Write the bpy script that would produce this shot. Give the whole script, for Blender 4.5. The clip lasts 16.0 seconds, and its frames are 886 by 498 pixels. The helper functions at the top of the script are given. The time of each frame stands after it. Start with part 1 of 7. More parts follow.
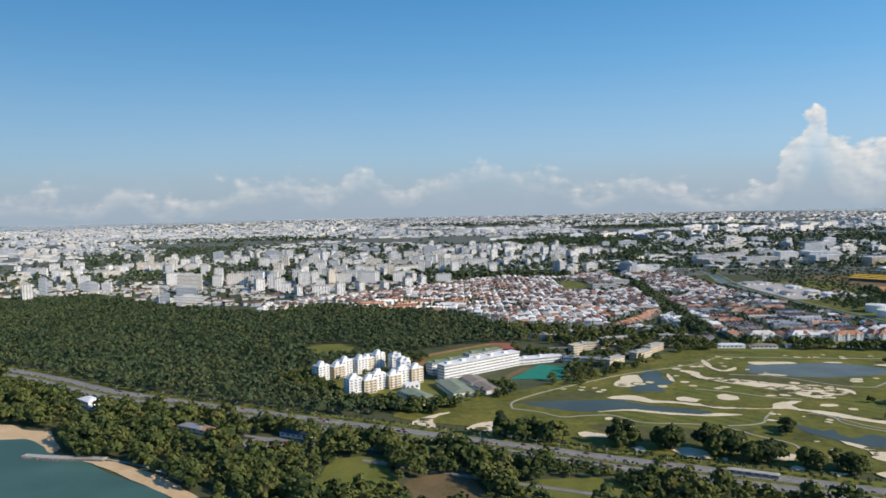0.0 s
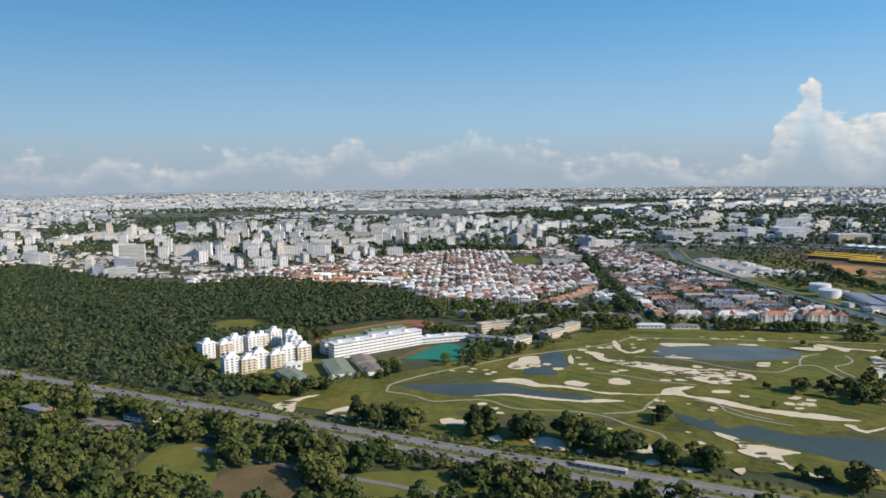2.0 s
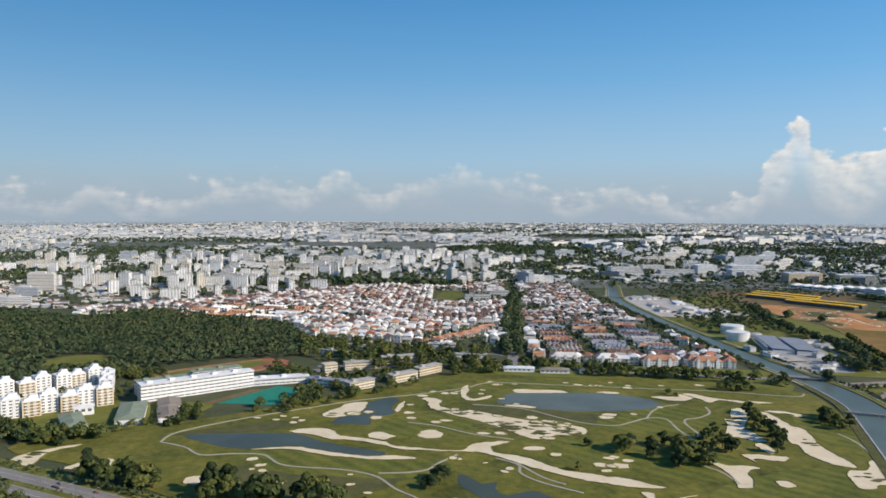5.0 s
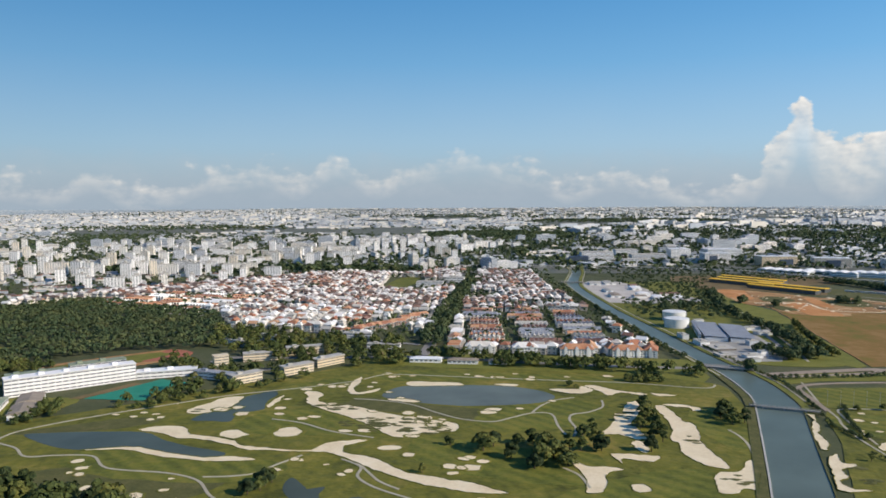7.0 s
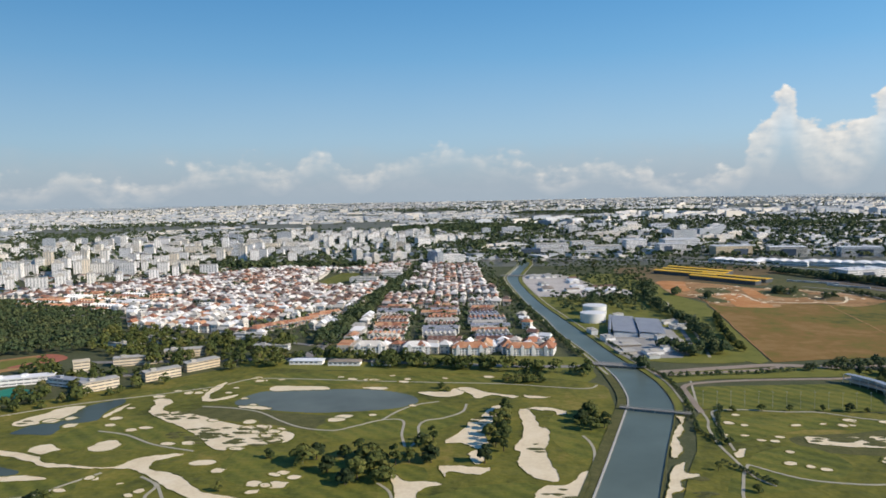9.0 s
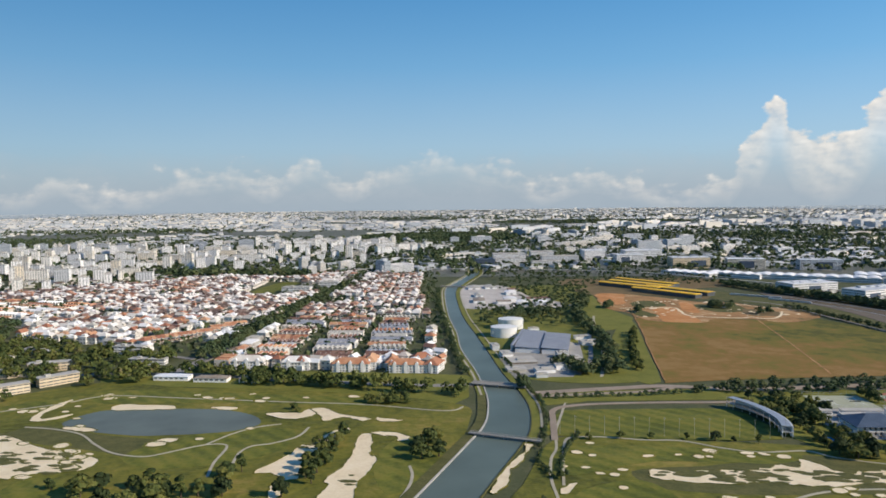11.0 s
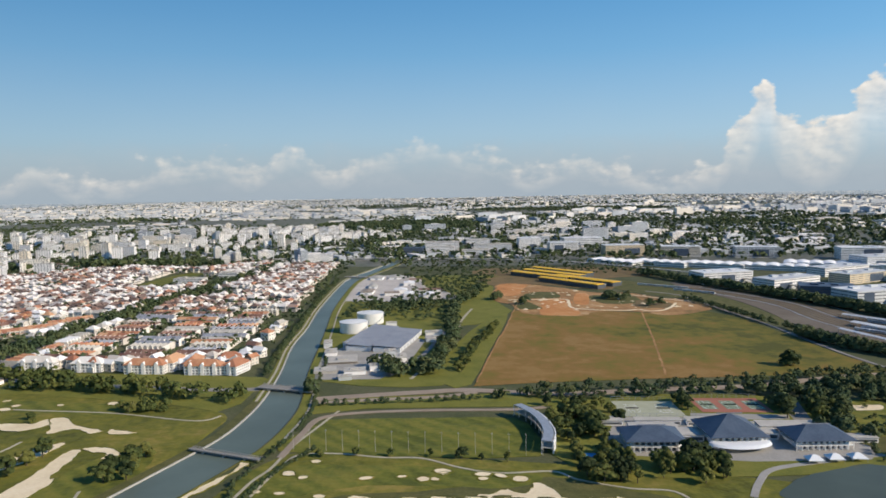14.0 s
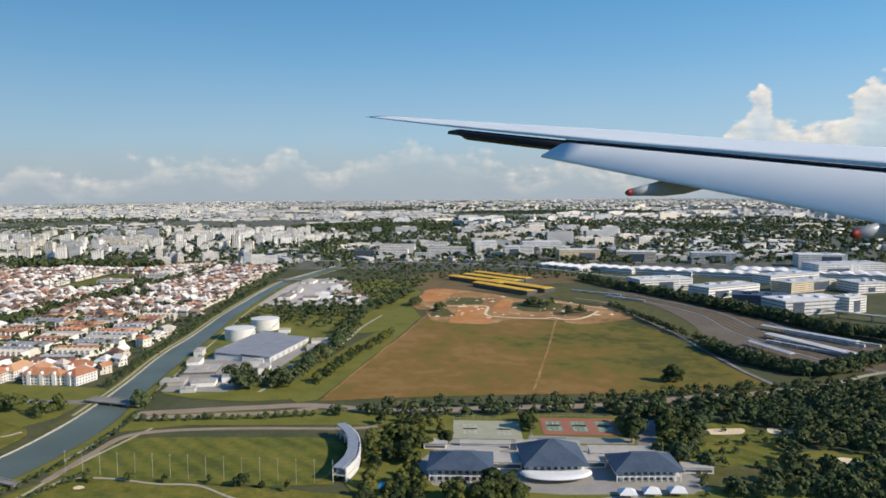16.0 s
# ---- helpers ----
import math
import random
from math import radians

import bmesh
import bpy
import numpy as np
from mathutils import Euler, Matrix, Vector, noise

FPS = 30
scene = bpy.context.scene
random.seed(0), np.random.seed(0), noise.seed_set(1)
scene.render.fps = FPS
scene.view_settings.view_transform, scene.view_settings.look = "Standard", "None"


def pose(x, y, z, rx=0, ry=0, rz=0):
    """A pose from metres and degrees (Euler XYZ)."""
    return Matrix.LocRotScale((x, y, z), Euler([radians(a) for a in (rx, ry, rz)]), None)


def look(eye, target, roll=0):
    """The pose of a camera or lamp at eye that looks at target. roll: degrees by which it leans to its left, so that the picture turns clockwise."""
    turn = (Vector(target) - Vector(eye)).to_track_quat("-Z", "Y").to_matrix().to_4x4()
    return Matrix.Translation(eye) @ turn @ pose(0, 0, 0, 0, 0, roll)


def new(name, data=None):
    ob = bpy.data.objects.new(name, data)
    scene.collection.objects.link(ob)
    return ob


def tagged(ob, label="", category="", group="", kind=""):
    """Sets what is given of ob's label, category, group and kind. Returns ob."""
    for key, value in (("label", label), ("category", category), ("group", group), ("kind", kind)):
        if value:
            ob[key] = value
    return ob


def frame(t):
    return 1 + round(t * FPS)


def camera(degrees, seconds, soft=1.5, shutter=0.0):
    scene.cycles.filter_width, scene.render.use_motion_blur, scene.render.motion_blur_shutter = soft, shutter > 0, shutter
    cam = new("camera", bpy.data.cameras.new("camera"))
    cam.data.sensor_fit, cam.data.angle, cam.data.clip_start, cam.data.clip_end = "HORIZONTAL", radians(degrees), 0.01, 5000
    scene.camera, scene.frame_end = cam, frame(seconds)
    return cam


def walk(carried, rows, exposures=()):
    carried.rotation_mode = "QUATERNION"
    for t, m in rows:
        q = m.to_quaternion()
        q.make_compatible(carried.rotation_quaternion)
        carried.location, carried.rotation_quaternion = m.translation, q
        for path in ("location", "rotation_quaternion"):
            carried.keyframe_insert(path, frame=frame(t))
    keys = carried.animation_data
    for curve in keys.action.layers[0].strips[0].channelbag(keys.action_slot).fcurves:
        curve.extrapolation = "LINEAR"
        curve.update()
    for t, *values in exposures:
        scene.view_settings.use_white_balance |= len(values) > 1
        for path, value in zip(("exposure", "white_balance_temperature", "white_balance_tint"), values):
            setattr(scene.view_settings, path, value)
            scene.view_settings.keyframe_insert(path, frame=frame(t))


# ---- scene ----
cam = camera(63.0, 16.0, soft=1.65)
# one metre on the ground is UNIT in the scene
UNIT = 0.475
PATH = [
    (0, (-34.864, -30.393, 249.290), (-34.840, -28.398, 249.161), -1.22),
    (0.5, (1.560, -16.713, 247.823), (1.585, -14.718, 247.683), -0.90),
    (1, (38.058, -2.997, 246.355), (38.088, -1.004, 246.190), -0.99),
    (1.5, (74.628, 10.755, 244.888), (74.658, 12.746, 244.700), -0.80),
    (2, (111.270, 24.541, 243.420), (111.292, 26.531, 243.216), -0.64),
    (2.5, (147.985, 38.363, 241.953), (148.009, 40.354, 241.762), -1.00),
    (3, (184.773, 52.220, 240.485), (184.804, 54.214, 240.331), -0.81),
    (3.5, (221.633, 66.112, 239.018), (221.655, 68.107, 238.875), -0.74),
    (4, (258.566, 80.040, 237.550), (258.590, 82.036, 237.426), -0.58),
    (4.2, (273.359, 85.621, 236.963), (273.387, 87.618, 236.852), -0.19),
    (6.3, (429.391, 144.562, 230.799), (429.382, 146.558, 230.675), -0.22),
    (6.5, (444.318, 150.207, 230.212), (444.306, 152.203, 230.083), -0.97),
    (7, (481.686, 164.347, 228.745), (481.671, 166.341, 228.595), -0.34),
    (7.5, (519.127, 178.521, 227.277), (519.116, 180.515, 227.117), -1.13),
    (8, (556.641, 192.731, 225.809), (556.636, 194.724, 225.639), -0.40),
    (8.5, (594.227, 206.976, 224.341), (594.214, 208.969, 224.169), -0.79),
    (9, (631.885, 221.257, 222.874), (631.880, 223.250, 222.707), -1.17),
    (9.2, (646.969, 226.979, 222.286), (646.965, 228.972, 222.123), -1.27),
    (11.3, (806.049, 287.401, 216.121), (806.042, 289.396, 215.979), -0.66),
    (11.5, (821.266, 293.188, 215.534), (821.262, 295.182, 215.385), -1.63),
    (12, (859.360, 307.680, 214.066), (859.364, 309.672, 213.896), -0.45),
    (12.5, (897.527, 322.207, 212.598), (897.529, 324.199, 212.414), -0.67),
    (13, (935.766, 336.770, 211.130), (935.759, 338.759, 210.922), -0.60),
    (13.5, (974.078, 351.367, 209.662), (974.052, 353.357, 209.458), -0.72),
    (14, (1012.462, 366.001, 208.194), (1012.445, 367.993, 208.019), -1.00),
    (14.5, (1050.919, 380.669, 206.726), (1050.889, 382.663, 206.572), -1.60),
    (15, (1089.448, 395.373, 205.258), (1089.421, 397.366, 205.099), -0.70),
    (15.5, (1128.050, 410.112, 203.790), (1128.016, 412.104, 203.623), -0.48),
    (16, (1166.725, 424.886, 202.322), (1166.693, 426.879, 202.155), -0.48),
]
walk(cam, [(t, look(Vector(eye) * UNIT, Vector(target) * UNIT, roll)) for t, eye, target, roll in PATH],
     exposures=[(0, -0.06, 6270, 10), (4, -0.05, 6350, 10), (8, -0.02, 6480, 10), (12.5, -0.02, 6620, 10), (16, 0.0, 6720, 10)])

# ---- world, sun and exposure ----
SUN_DIR = Vector((0.80, -0.34, 0.50)).normalized()
world = bpy.data.worlds.new("sky")
scene.world = world
world.use_nodes = True
wt = world.node_tree
wt.nodes.clear()


def calc(tree, op, a, b=None, c=None, clamp=False):
    n = tree.nodes.new("ShaderNodeMath")
    n.operation = op
    n.use_clamp = clamp
    for i, v in enumerate((a, b, c)):
        if v is None:
            continue
        if isinstance(v, (int, float)):
            n.inputs[i].default_value = v
        else:
            tree.links.new(v, n.inputs[i])
    return n.outputs[0]


def ramp(tree, fac, stops, mode="LINEAR"):
    n = tree.nodes.new("ShaderNodeValToRGB")
    n.color_ramp.interpolation = mode
    el = n.color_ramp.elements
    while len(el) < len(stops):
        el.new(0.5)
    for e, (p, c) in zip(el, stops):
        e.position = p
        e.color = (*c, 1) if len(c) == 3 else c
    tree.links.new(fac, n.inputs[0])
    return n.outputs[0]


def blend(tree, fac, a, b, how="MIX"):
    n = tree.nodes.new("ShaderNodeMix")
    n.data_type = "RGBA"
    n.blend_type = how
    for sock, v in ((n.inputs[0], fac), (n.inputs[6], a), (n.inputs[7], b)):
        if isinstance(v, (int, float)):
            sock.default_value = v
        elif isinstance(v, tuple):
            sock.default_value = (*v, 1)
        else:
            tree.links.new(v, sock)
    return n.outputs[2]


def noise_of(tree, vec, scale, detail=4, rough=0.55):
    n = tree.nodes.new("ShaderNodeTexNoise")
    n.inputs["Scale"].default_value = scale
    n.inputs["Detail"].default_value = detail
    n.inputs["Roughness"].default_value = rough
    if vec is not None:
        tree.links.new(vec, n.inputs["Vector"])
    return n.outputs["Fac"]


sky = wt.nodes.new("ShaderNodeTexSky")
sky.sky_type = "NISHITA"
sky.sun_disc = False
sky.sun_elevation = math.asin(SUN_DIR.z)
sky.sun_rotation = math.atan2(SUN_DIR.x, SUN_DIR.y)
sky.altitude = 200
sky.air_density, sky.dust_density, sky.ozone_density = 1.0, 0.6, 2.5
coord = wt.nodes.new("ShaderNodeTexCoord").outputs["Generated"]
sep = wt.nodes.new("ShaderNodeSeparateXYZ")
wt.links.new(coord, sep.inputs[0])
elev = calc(wt, "ARCSINE", sep.outputs[2])
azim = calc(wt, "ARCTAN2", sep.outputs[0], sep.outputs[1])
deg_e = calc(wt, "MULTIPLY", elev, 57.3)
deg_a = calc(wt, "MULTIPLY", azim, 57.3)
flat = wt.nodes.new("ShaderNodeCombineXYZ")
wt.links.new(deg_a, flat.inputs[0])
wt.links.new(calc(wt, "MULTIPLY", deg_e, 1.35), flat.inputs[1])
flat = flat.outputs[0]
veil = noise_of(wt, flat, 0.10, 4, 0.5)
haze = calc(wt, "POWER", 2.718, calc(wt, "MULTIPLY", calc(wt, "MAXIMUM", deg_e, 0.0), -0.32))
sky_col = blend(wt, 1.0, sky.outputs[0], (0.072, 0.105, 0.125), "MULTIPLY")
veil_f = calc(wt, "MULTIPLY", calc(wt, "MULTIPLY", veil, 0.16), calc(wt, "SUBTRACT", 1.25, calc(wt, "MULTIPLY", deg_e, 0.10), clamp=True))
clear = ramp(wt, calc(wt, "DIVIDE", deg_e, 40.0), [(0.0, (0.43, 0.52, 0.59)), (0.10, (0.345, 0.535, 0.72)), (0.25, (0.16, 0.41, 0.69)), (0.45, (0.05, 0.265, 0.59)), (1.0, (0.03, 0.14, 0.40))])
c0 = blend(wt, 0.72, sky_col, clear)
# the sky brightens towards the sun's side
toward = calc(wt, "ADD", 1.02, calc(wt, "MULTIPLY", calc(wt, "MINIMUM", calc(wt, "MAXIMUM", deg_a, -60.0), 60.0), 0.0045))
tone = wt.nodes.new("ShaderNodeCombineXYZ")
for i in range(3):
    wt.links.new(toward, tone.inputs[i])
c0 = blend(wt, 1.0, c0, tone.outputs[0], "MULTIPLY")
c1 = blend(wt, veil_f, c0, (0.55, 0.64, 0.74))
c3 = blend(wt, calc(wt, "MULTIPLY", haze, 0.55), c1, (0.36, 0.44, 0.525))
bg = wt.nodes.new("ShaderNodeBackground")
wt.links.new(c3, bg.inputs[0])
bg.inputs[1].default_value = 1.0
wout = wt.nodes.new("ShaderNodeOutputWorld")
wt.links.new(bg.outputs[0], wout.inputs[0])

sun_data = bpy.data.lights.new("sun", "SUN")
sun_data.energy, sun_data.angle, sun_data.color = 4.9, radians(0.5), (1.0, 0.86, 0.69)
sun = new("sun", sun_data)
sun.matrix_world = look(SUN_DIR * 900, (0, 0, 0))


# ---- materials ----
def mat(name, stops, scale=0.2, rough=0.85, fine=None, bump=0.0, bump_scale=1.0, relief=0.4, metal=0.0, spec=0.3, by_object=0.0, by_island=0.0, spread=0.4, stripes=0.0, lean=None):
    """A surface whose colour wanders through stops by noise at two scales, with relief and a shift from object to object."""
    m = bpy.data.materials.new(name)
    m.use_nodes = True
    t = m.node_tree
    b = t.nodes["Principled BSDF"]
    geo = t.nodes.new("ShaderNodeNewGeometry")
    pos = geo.outputs["Position"]
    scale, fine, bump_scale = scale / UNIT, fine / UNIT if fine else fine, bump_scale / UNIT
    f = noise_of(t, pos, scale, 4, 0.6)
    if fine:
        f2 = noise_of(t, pos, fine, 3, 0.6)
        f = calc(t, "ADD", calc(t, "MULTIPLY", f, 0.62), calc(t, "MULTIPLY", f2, 0.38))
    if by_object:
        r = t.nodes.new("ShaderNodeObjectInfo").outputs["Random"]
        f = calc(t, "ADD", f, calc(t, "MULTIPLY", calc(t, "SUBTRACT", r, 0.5), by_object))
    if by_island:
        r = geo.outputs["Random Per Island"]
        f = calc(t, "ADD", f, calc(t, "MULTIPLY", calc(t, "SUBTRACT", r, 0.5), by_island))
    if lean:
        # a slow change of growth from west to east
        sep = t.nodes.new("ShaderNodeSeparateXYZ")
        t.links.new(pos, sep.inputs[0])
        u = calc(t, "DIVIDE", calc(t, "SUBTRACT", sep.outputs[0], lean[0] * UNIT), (lean[1] - lean[0]) * UNIT, clamp=True)
        f = calc(t, "ADD", f, calc(t, "MULTIPLY", calc(t, "SUBTRACT", u, 0.5), lean[2]))
    if stripes:
        w = t.nodes.new("ShaderNodeTexWave")
        w.inputs["Scale"].default_value = stripes / UNIT
        w.inputs["Distortion"].default_value = 1.2
        w.inputs["Detail Scale"].default_value = 0.4
        w.bands_direction = "DIAGONAL"
        t.links.new(pos, w.inputs["Vector"])
        f = calc(t, "ADD", f, calc(t, "MULTIPLY", calc(t, "SUBTRACT", w.outputs["Fac"], 0.5), 0.13))
    n = len(stops)
    col = ramp(t, f, [(0.5 - spread / 2 + spread * i / max(1, n - 1), c) for i, c in enumerate(stops)])
    t.links.new(col, b.inputs["Base Color"])
    b.inputs["Roughness"].default_value = rough
    b.inputs["Metallic"].default_value = metal
    b.inputs["Specular IOR Level"].default_value = spec
    if bump:
        bn = t.nodes.new("ShaderNodeBump")
        bn.inputs["Strength"].default_value = bump
        bn.inputs["Distance"].default_value = relief
        t.links.new(noise_of(t, pos, bump_scale, 4, 0.6), bn.inputs["Height"])
        t.links.new(bn.outputs[0], b.inputs["Normal"])
    return m


M = {}
M["land"] = mat("land", [(0.045, 0.060, 0.024), (0.080, 0.090, 0.038), (0.125, 0.118, 0.062)], 0.02, 0.95, fine=0.25, bump=0.4, bump_scale=0.5)
M["park_grass"] = mat("park_grass", [(0.095, 0.108, 0.019), (0.160, 0.166, 0.028), (0.22, 0.198, 0.046)], 0.03, 0.95, fine=0.4, bump=0.5, bump_scale=0.2)
M["fairway"] = mat("fairway", [(0.060, 0.068, 0.011), (0.116, 0.120, 0.017), (0.162, 0.154, 0.023), (0.245, 0.195, 0.045)], 0.012, 0.95, fine=0.11, spread=0.28, bump=0.5, bump_scale=0.022, relief=5.0)
M["mown"] = mat("mown", [(0.080, 0.096, 0.014), (0.134, 0.144, 0.021), (0.188, 0.174, 0.030)], 0.02, 0.95, fine=0.2, bump=0.7, bump_scale=0.02, relief=3.0, stripes=0.028, spread=0.28)
M["rough"] = mat("rough", [(0.05, 0.062, 0.018), (0.10, 0.10, 0.03), (0.155, 0.135, 0.05)], 0.07, 0.95, fine=0.5, bump=0.6, bump_scale=0.25)
M["field"] = mat("field", [(0.082, 0.084, 0.014), (0.128, 0.118, 0.018), (0.165, 0.135, 0.022), (0.205, 0.132, 0.028), (0.235, 0.135, 0.036), (0.27, 0.165, 0.052)], 0.009, 0.95, fine=0.05, spread=0.26, bump=0.3, bump_scale=0.4, lean=(1150, 1420, -0.15))
M["brown_earth"] = mat("brown_earth", [(0.085, 0.080, 0.030), (0.150, 0.112, 0.048), (0.20, 0.138, 0.064), (0.135, 0.118, 0.046)], 0.03, 0.95, fine=0.3)
M["orange_earth"] = mat("orange_earth", [(0.26, 0.16, 0.055), (0.47, 0.20, 0.065), (0.53, 0.25, 0.09), (0.58, 0.38, 0.20)], 0.017, 0.95, fine=0.12, spread=0.34)
M["site_earth"] = mat("site_earth", [(0.16, 0.12, 0.045), (0.30, 0.165, 0.065), (0.40, 0.225, 0.095), (0.52, 0.37, 0.20)], 0.016, 0.95, fine=0.1, spread=0.32)
M["sand"] = mat("sand", [(0.62, 0.49, 0.30), (0.78, 0.655, 0.44), (0.87, 0.765, 0.57)], 0.05, 0.95, fine=0.35, spread=0.5)
M["beach"] = mat("beach", [(0.54, 0.36, 0.18), (0.66, 0.47, 0.26), (0.74, 0.56, 0.34)], 0.04, 0.9, fine=0.4)
M["asphalt"] = mat("asphalt", [(0.18, 0.168, 0.148), (0.25, 0.235, 0.21), (0.315, 0.30, 0.27)], 0.05, 0.85, fine=0.5)
M["tan_road"] = mat("tan_road", [(0.24, 0.19, 0.14), (0.31, 0.25, 0.19), (0.38, 0.32, 0.25)], 0.04, 0.9, fine=0.4)
M["stone"] = mat("stone", [(0.11, 0.095, 0.08), (0.17, 0.15, 0.125), (0.23, 0.205, 0.17)], 0.3, 0.95, fine=1.5)
M["paving"] = mat("paving", [(0.26, 0.25, 0.23), (0.33, 0.32, 0.29), (0.40, 0.38, 0.35)], 0.05, 0.9, fine=0.5)
M["cart_path"] = mat("cart_path", [(0.36, 0.33, 0.24), (0.46, 0.42, 0.32)], 0.1, 0.9)
M["bright_concrete"] = mat("bright_concrete", [(0.40, 0.36, 0.31), (0.50, 0.46, 0.41), (0.60, 0.56, 0.51)], 0.03, 0.9, fine=0.2)
M["concrete"] = mat("concrete", [(0.36, 0.34, 0.30), (0.46, 0.44, 0.39), (0.55, 0.52, 0.47)], 0.1, 0.85, fine=0.7)
M["white_wall"] = mat("white_wall", [(0.76, 0.76, 0.74), (0.84, 0.83, 0.81), (0.90, 0.89, 0.87)], 0.06, 0.7, fine=0.5, by_object=0.25)
M["cream_wall"] = mat("cream_wall", [(0.62, 0.50, 0.33), (0.70, 0.59, 0.42), (0.74, 0.66, 0.52)], 0.06, 0.75, fine=0.5, by_object=0.3)
M["grey_wall"] = mat("grey_wall", [(0.50, 0.53, 0.55), (0.62, 0.64, 0.65), (0.72, 0.73, 0.73)], 0.06, 0.75, fine=0.5, by_object=0.4)
M["flat_wall"] = mat("flat_wall", [(0.76, 0.68, 0.55), (0.84, 0.81, 0.74), (0.90, 0.89, 0.86)], 0.03, 0.75, by_object=0.5)
M["city_wall"] = mat("city_wall", [(0.46, 0.50, 0.54), (0.58, 0.60, 0.62), (0.74, 0.73, 0.71), (0.80, 0.75, 0.66)], 0.01, 0.8, by_island=0.9)
M["city_roof"] = mat("city_roof", [(0.30, 0.31, 0.32), (0.46, 0.47, 0.47), (0.66, 0.65, 0.63)], 0.01, 0.8, by_island=0.9)
M["window"] = mat("window", [(0.07, 0.08, 0.095), (0.12, 0.135, 0.15)], 0.3, 0.3, spec=0.5)
M["terracotta"] = mat("terracotta", [(0.34, 0.15, 0.09), (0.46, 0.215, 0.115), (0.56, 0.33, 0.19)], 0.05, 0.85, fine=0.6, by_object=0.6)
M["house_roof"] = mat("house_roof", [(0.17, 0.12, 0.10), (0.38, 0.18, 0.11), (0.47, 0.27, 0.18), (0.40, 0.36, 0.33), (0.62, 0.58, 0.54), (0.74, 0.70, 0.65)], 0.012, 0.85, by_island=1.0)
M["grey_roof"] = mat("grey_roof", [(0.20, 0.22, 0.25), (0.27, 0.29, 0.33), (0.33, 0.35, 0.38)], 0.05, 0.6, fine=0.5, by_object=0.3)
M["faded_roof"] = mat("faded_roof", [(0.22, 0.18, 0.14), (0.29, 0.245, 0.195), (0.36, 0.31, 0.25)], 0.08, 0.85, fine=0.6)
M["blue_roof"] = mat("blue_roof", [(0.045, 0.065, 0.10), (0.07, 0.10, 0.145), (0.10, 0.13, 0.18)], 0.08, 0.55, fine=0.6)
M["green_roof"] = mat("green_roof", [(0.17, 0.22, 0.15), (0.25, 0.29, 0.20), (0.32, 0.35, 0.26)], 0.1, 0.8, fine=0.6)
M["yellow_roof"] = mat("yellow_roof", [(0.72, 0.42, 0.02), (0.82, 0.52, 0.04)], 0.03, 0.55)
M["turf"] = mat("turf", [(0.015, 0.20, 0.13), (0.03, 0.25, 0.17)], 0.05, 0.9)
M["track"] = mat("track", [(0.33, 0.11, 0.07), (0.40, 0.15, 0.09)], 0.1, 0.9)
M["court_green"] = mat("court_green", [(0.16, 0.22, 0.14), (0.22, 0.28, 0.18)], 0.1, 0.85)
M["court_pale"] = mat("court_pale", [(0.35, 0.36, 0.25), (0.42, 0.43, 0.31)], 0.1, 0.9)
M["court_red"] = mat("court_red", [(0.33, 0.12, 0.08), (0.40, 0.17, 0.12)], 0.1, 0.85)
M["ballast"] = mat("ballast", [(0.105, 0.085, 0.062), (0.155, 0.128, 0.098), (0.20, 0.170, 0.130)], 0.012, 0.95, fine=0.12)
M["tank_white"] = mat("tank_white", [(0.70, 0.70, 0.67), (0.80, 0.80, 0.77)], 0.1, 0.5)
M["steel"] = mat("steel", [(0.35, 0.37, 0.39), (0.46, 0.48, 0.50)], 0.3, 0.45, metal=0.4)
M["bark"] = mat("bark", [(0.08, 0.06, 0.04), (0.13, 0.10, 0.07)], 0.8, 0.95)
M["white_paint"] = mat("white_paint", [(0.74, 0.76, 0.77), (0.80, 0.82, 0.82)], 0.4, 0.35, spec=0.5)
M["wing_paint"] = mat("wing_paint", [(0.78, 0.835, 0.825), (0.84, 0.88, 0.87)], 0.4, 0.35, spec=0.5)
# grey fairing paint, kept dark to stand in for the flap's shadow
M["fairing_shade_paint"] = mat("fairing_shade_paint", [(0.30, 0.34, 0.36), (0.37, 0.41, 0.43)], 0.4, 0.4, spec=0.5)
M["red_paint"] = mat("red_paint", [(0.13, 0.014, 0.012), (0.18, 0.02, 0.015)], 1.0, 0.5)
# black rubber and trim; also stands in for shade about the wing flaps
M["dark_plastic_and_shade"] = mat("dark_plastic_and_shade", [(0.012, 0.013, 0.018), (0.02, 0.022, 0.03)], 4.0, 0.6)
M["car_paint"] = mat("car_paint", [(0.04, 0.04, 0.05), (0.3, 0.3, 0.32), (0.7, 0.7, 0.7), (0.35, 0.05, 0.04)], 0.05, 0.3, by_object=0.9, spec=0.5)
LEAF = [(0.028, 0.042, 0.016), (0.052, 0.072, 0.022), (0.088, 0.105, 0.028), (0.140, 0.142, 0.036)]
M["brown_roof"] = mat("brown_roof", [(0.13, 0.075, 0.06), (0.20, 0.11, 0.085), (0.26, 0.16, 0.12)], 0.05, 0.85, fine=0.6, by_object=0.6)
M["house_wall"] = mat("house_wall", [(0.58, 0.53, 0.46), (0.72, 0.68, 0.61), (0.82, 0.80, 0.75)], 0.04, 0.8, fine=0.5, by_object=0.5)
M["town"] = mat("town", [(0.075, 0.095, 0.055), (0.13, 0.14, 0.11), (0.20, 0.20, 0.18)], 0.012, 0.95, fine=0.06)
M["leaf"] = mat("leaf", LEAF, 0.03, 0.75, fine=0.3, by_island=0.16, by_object=0.4, spec=0.15)
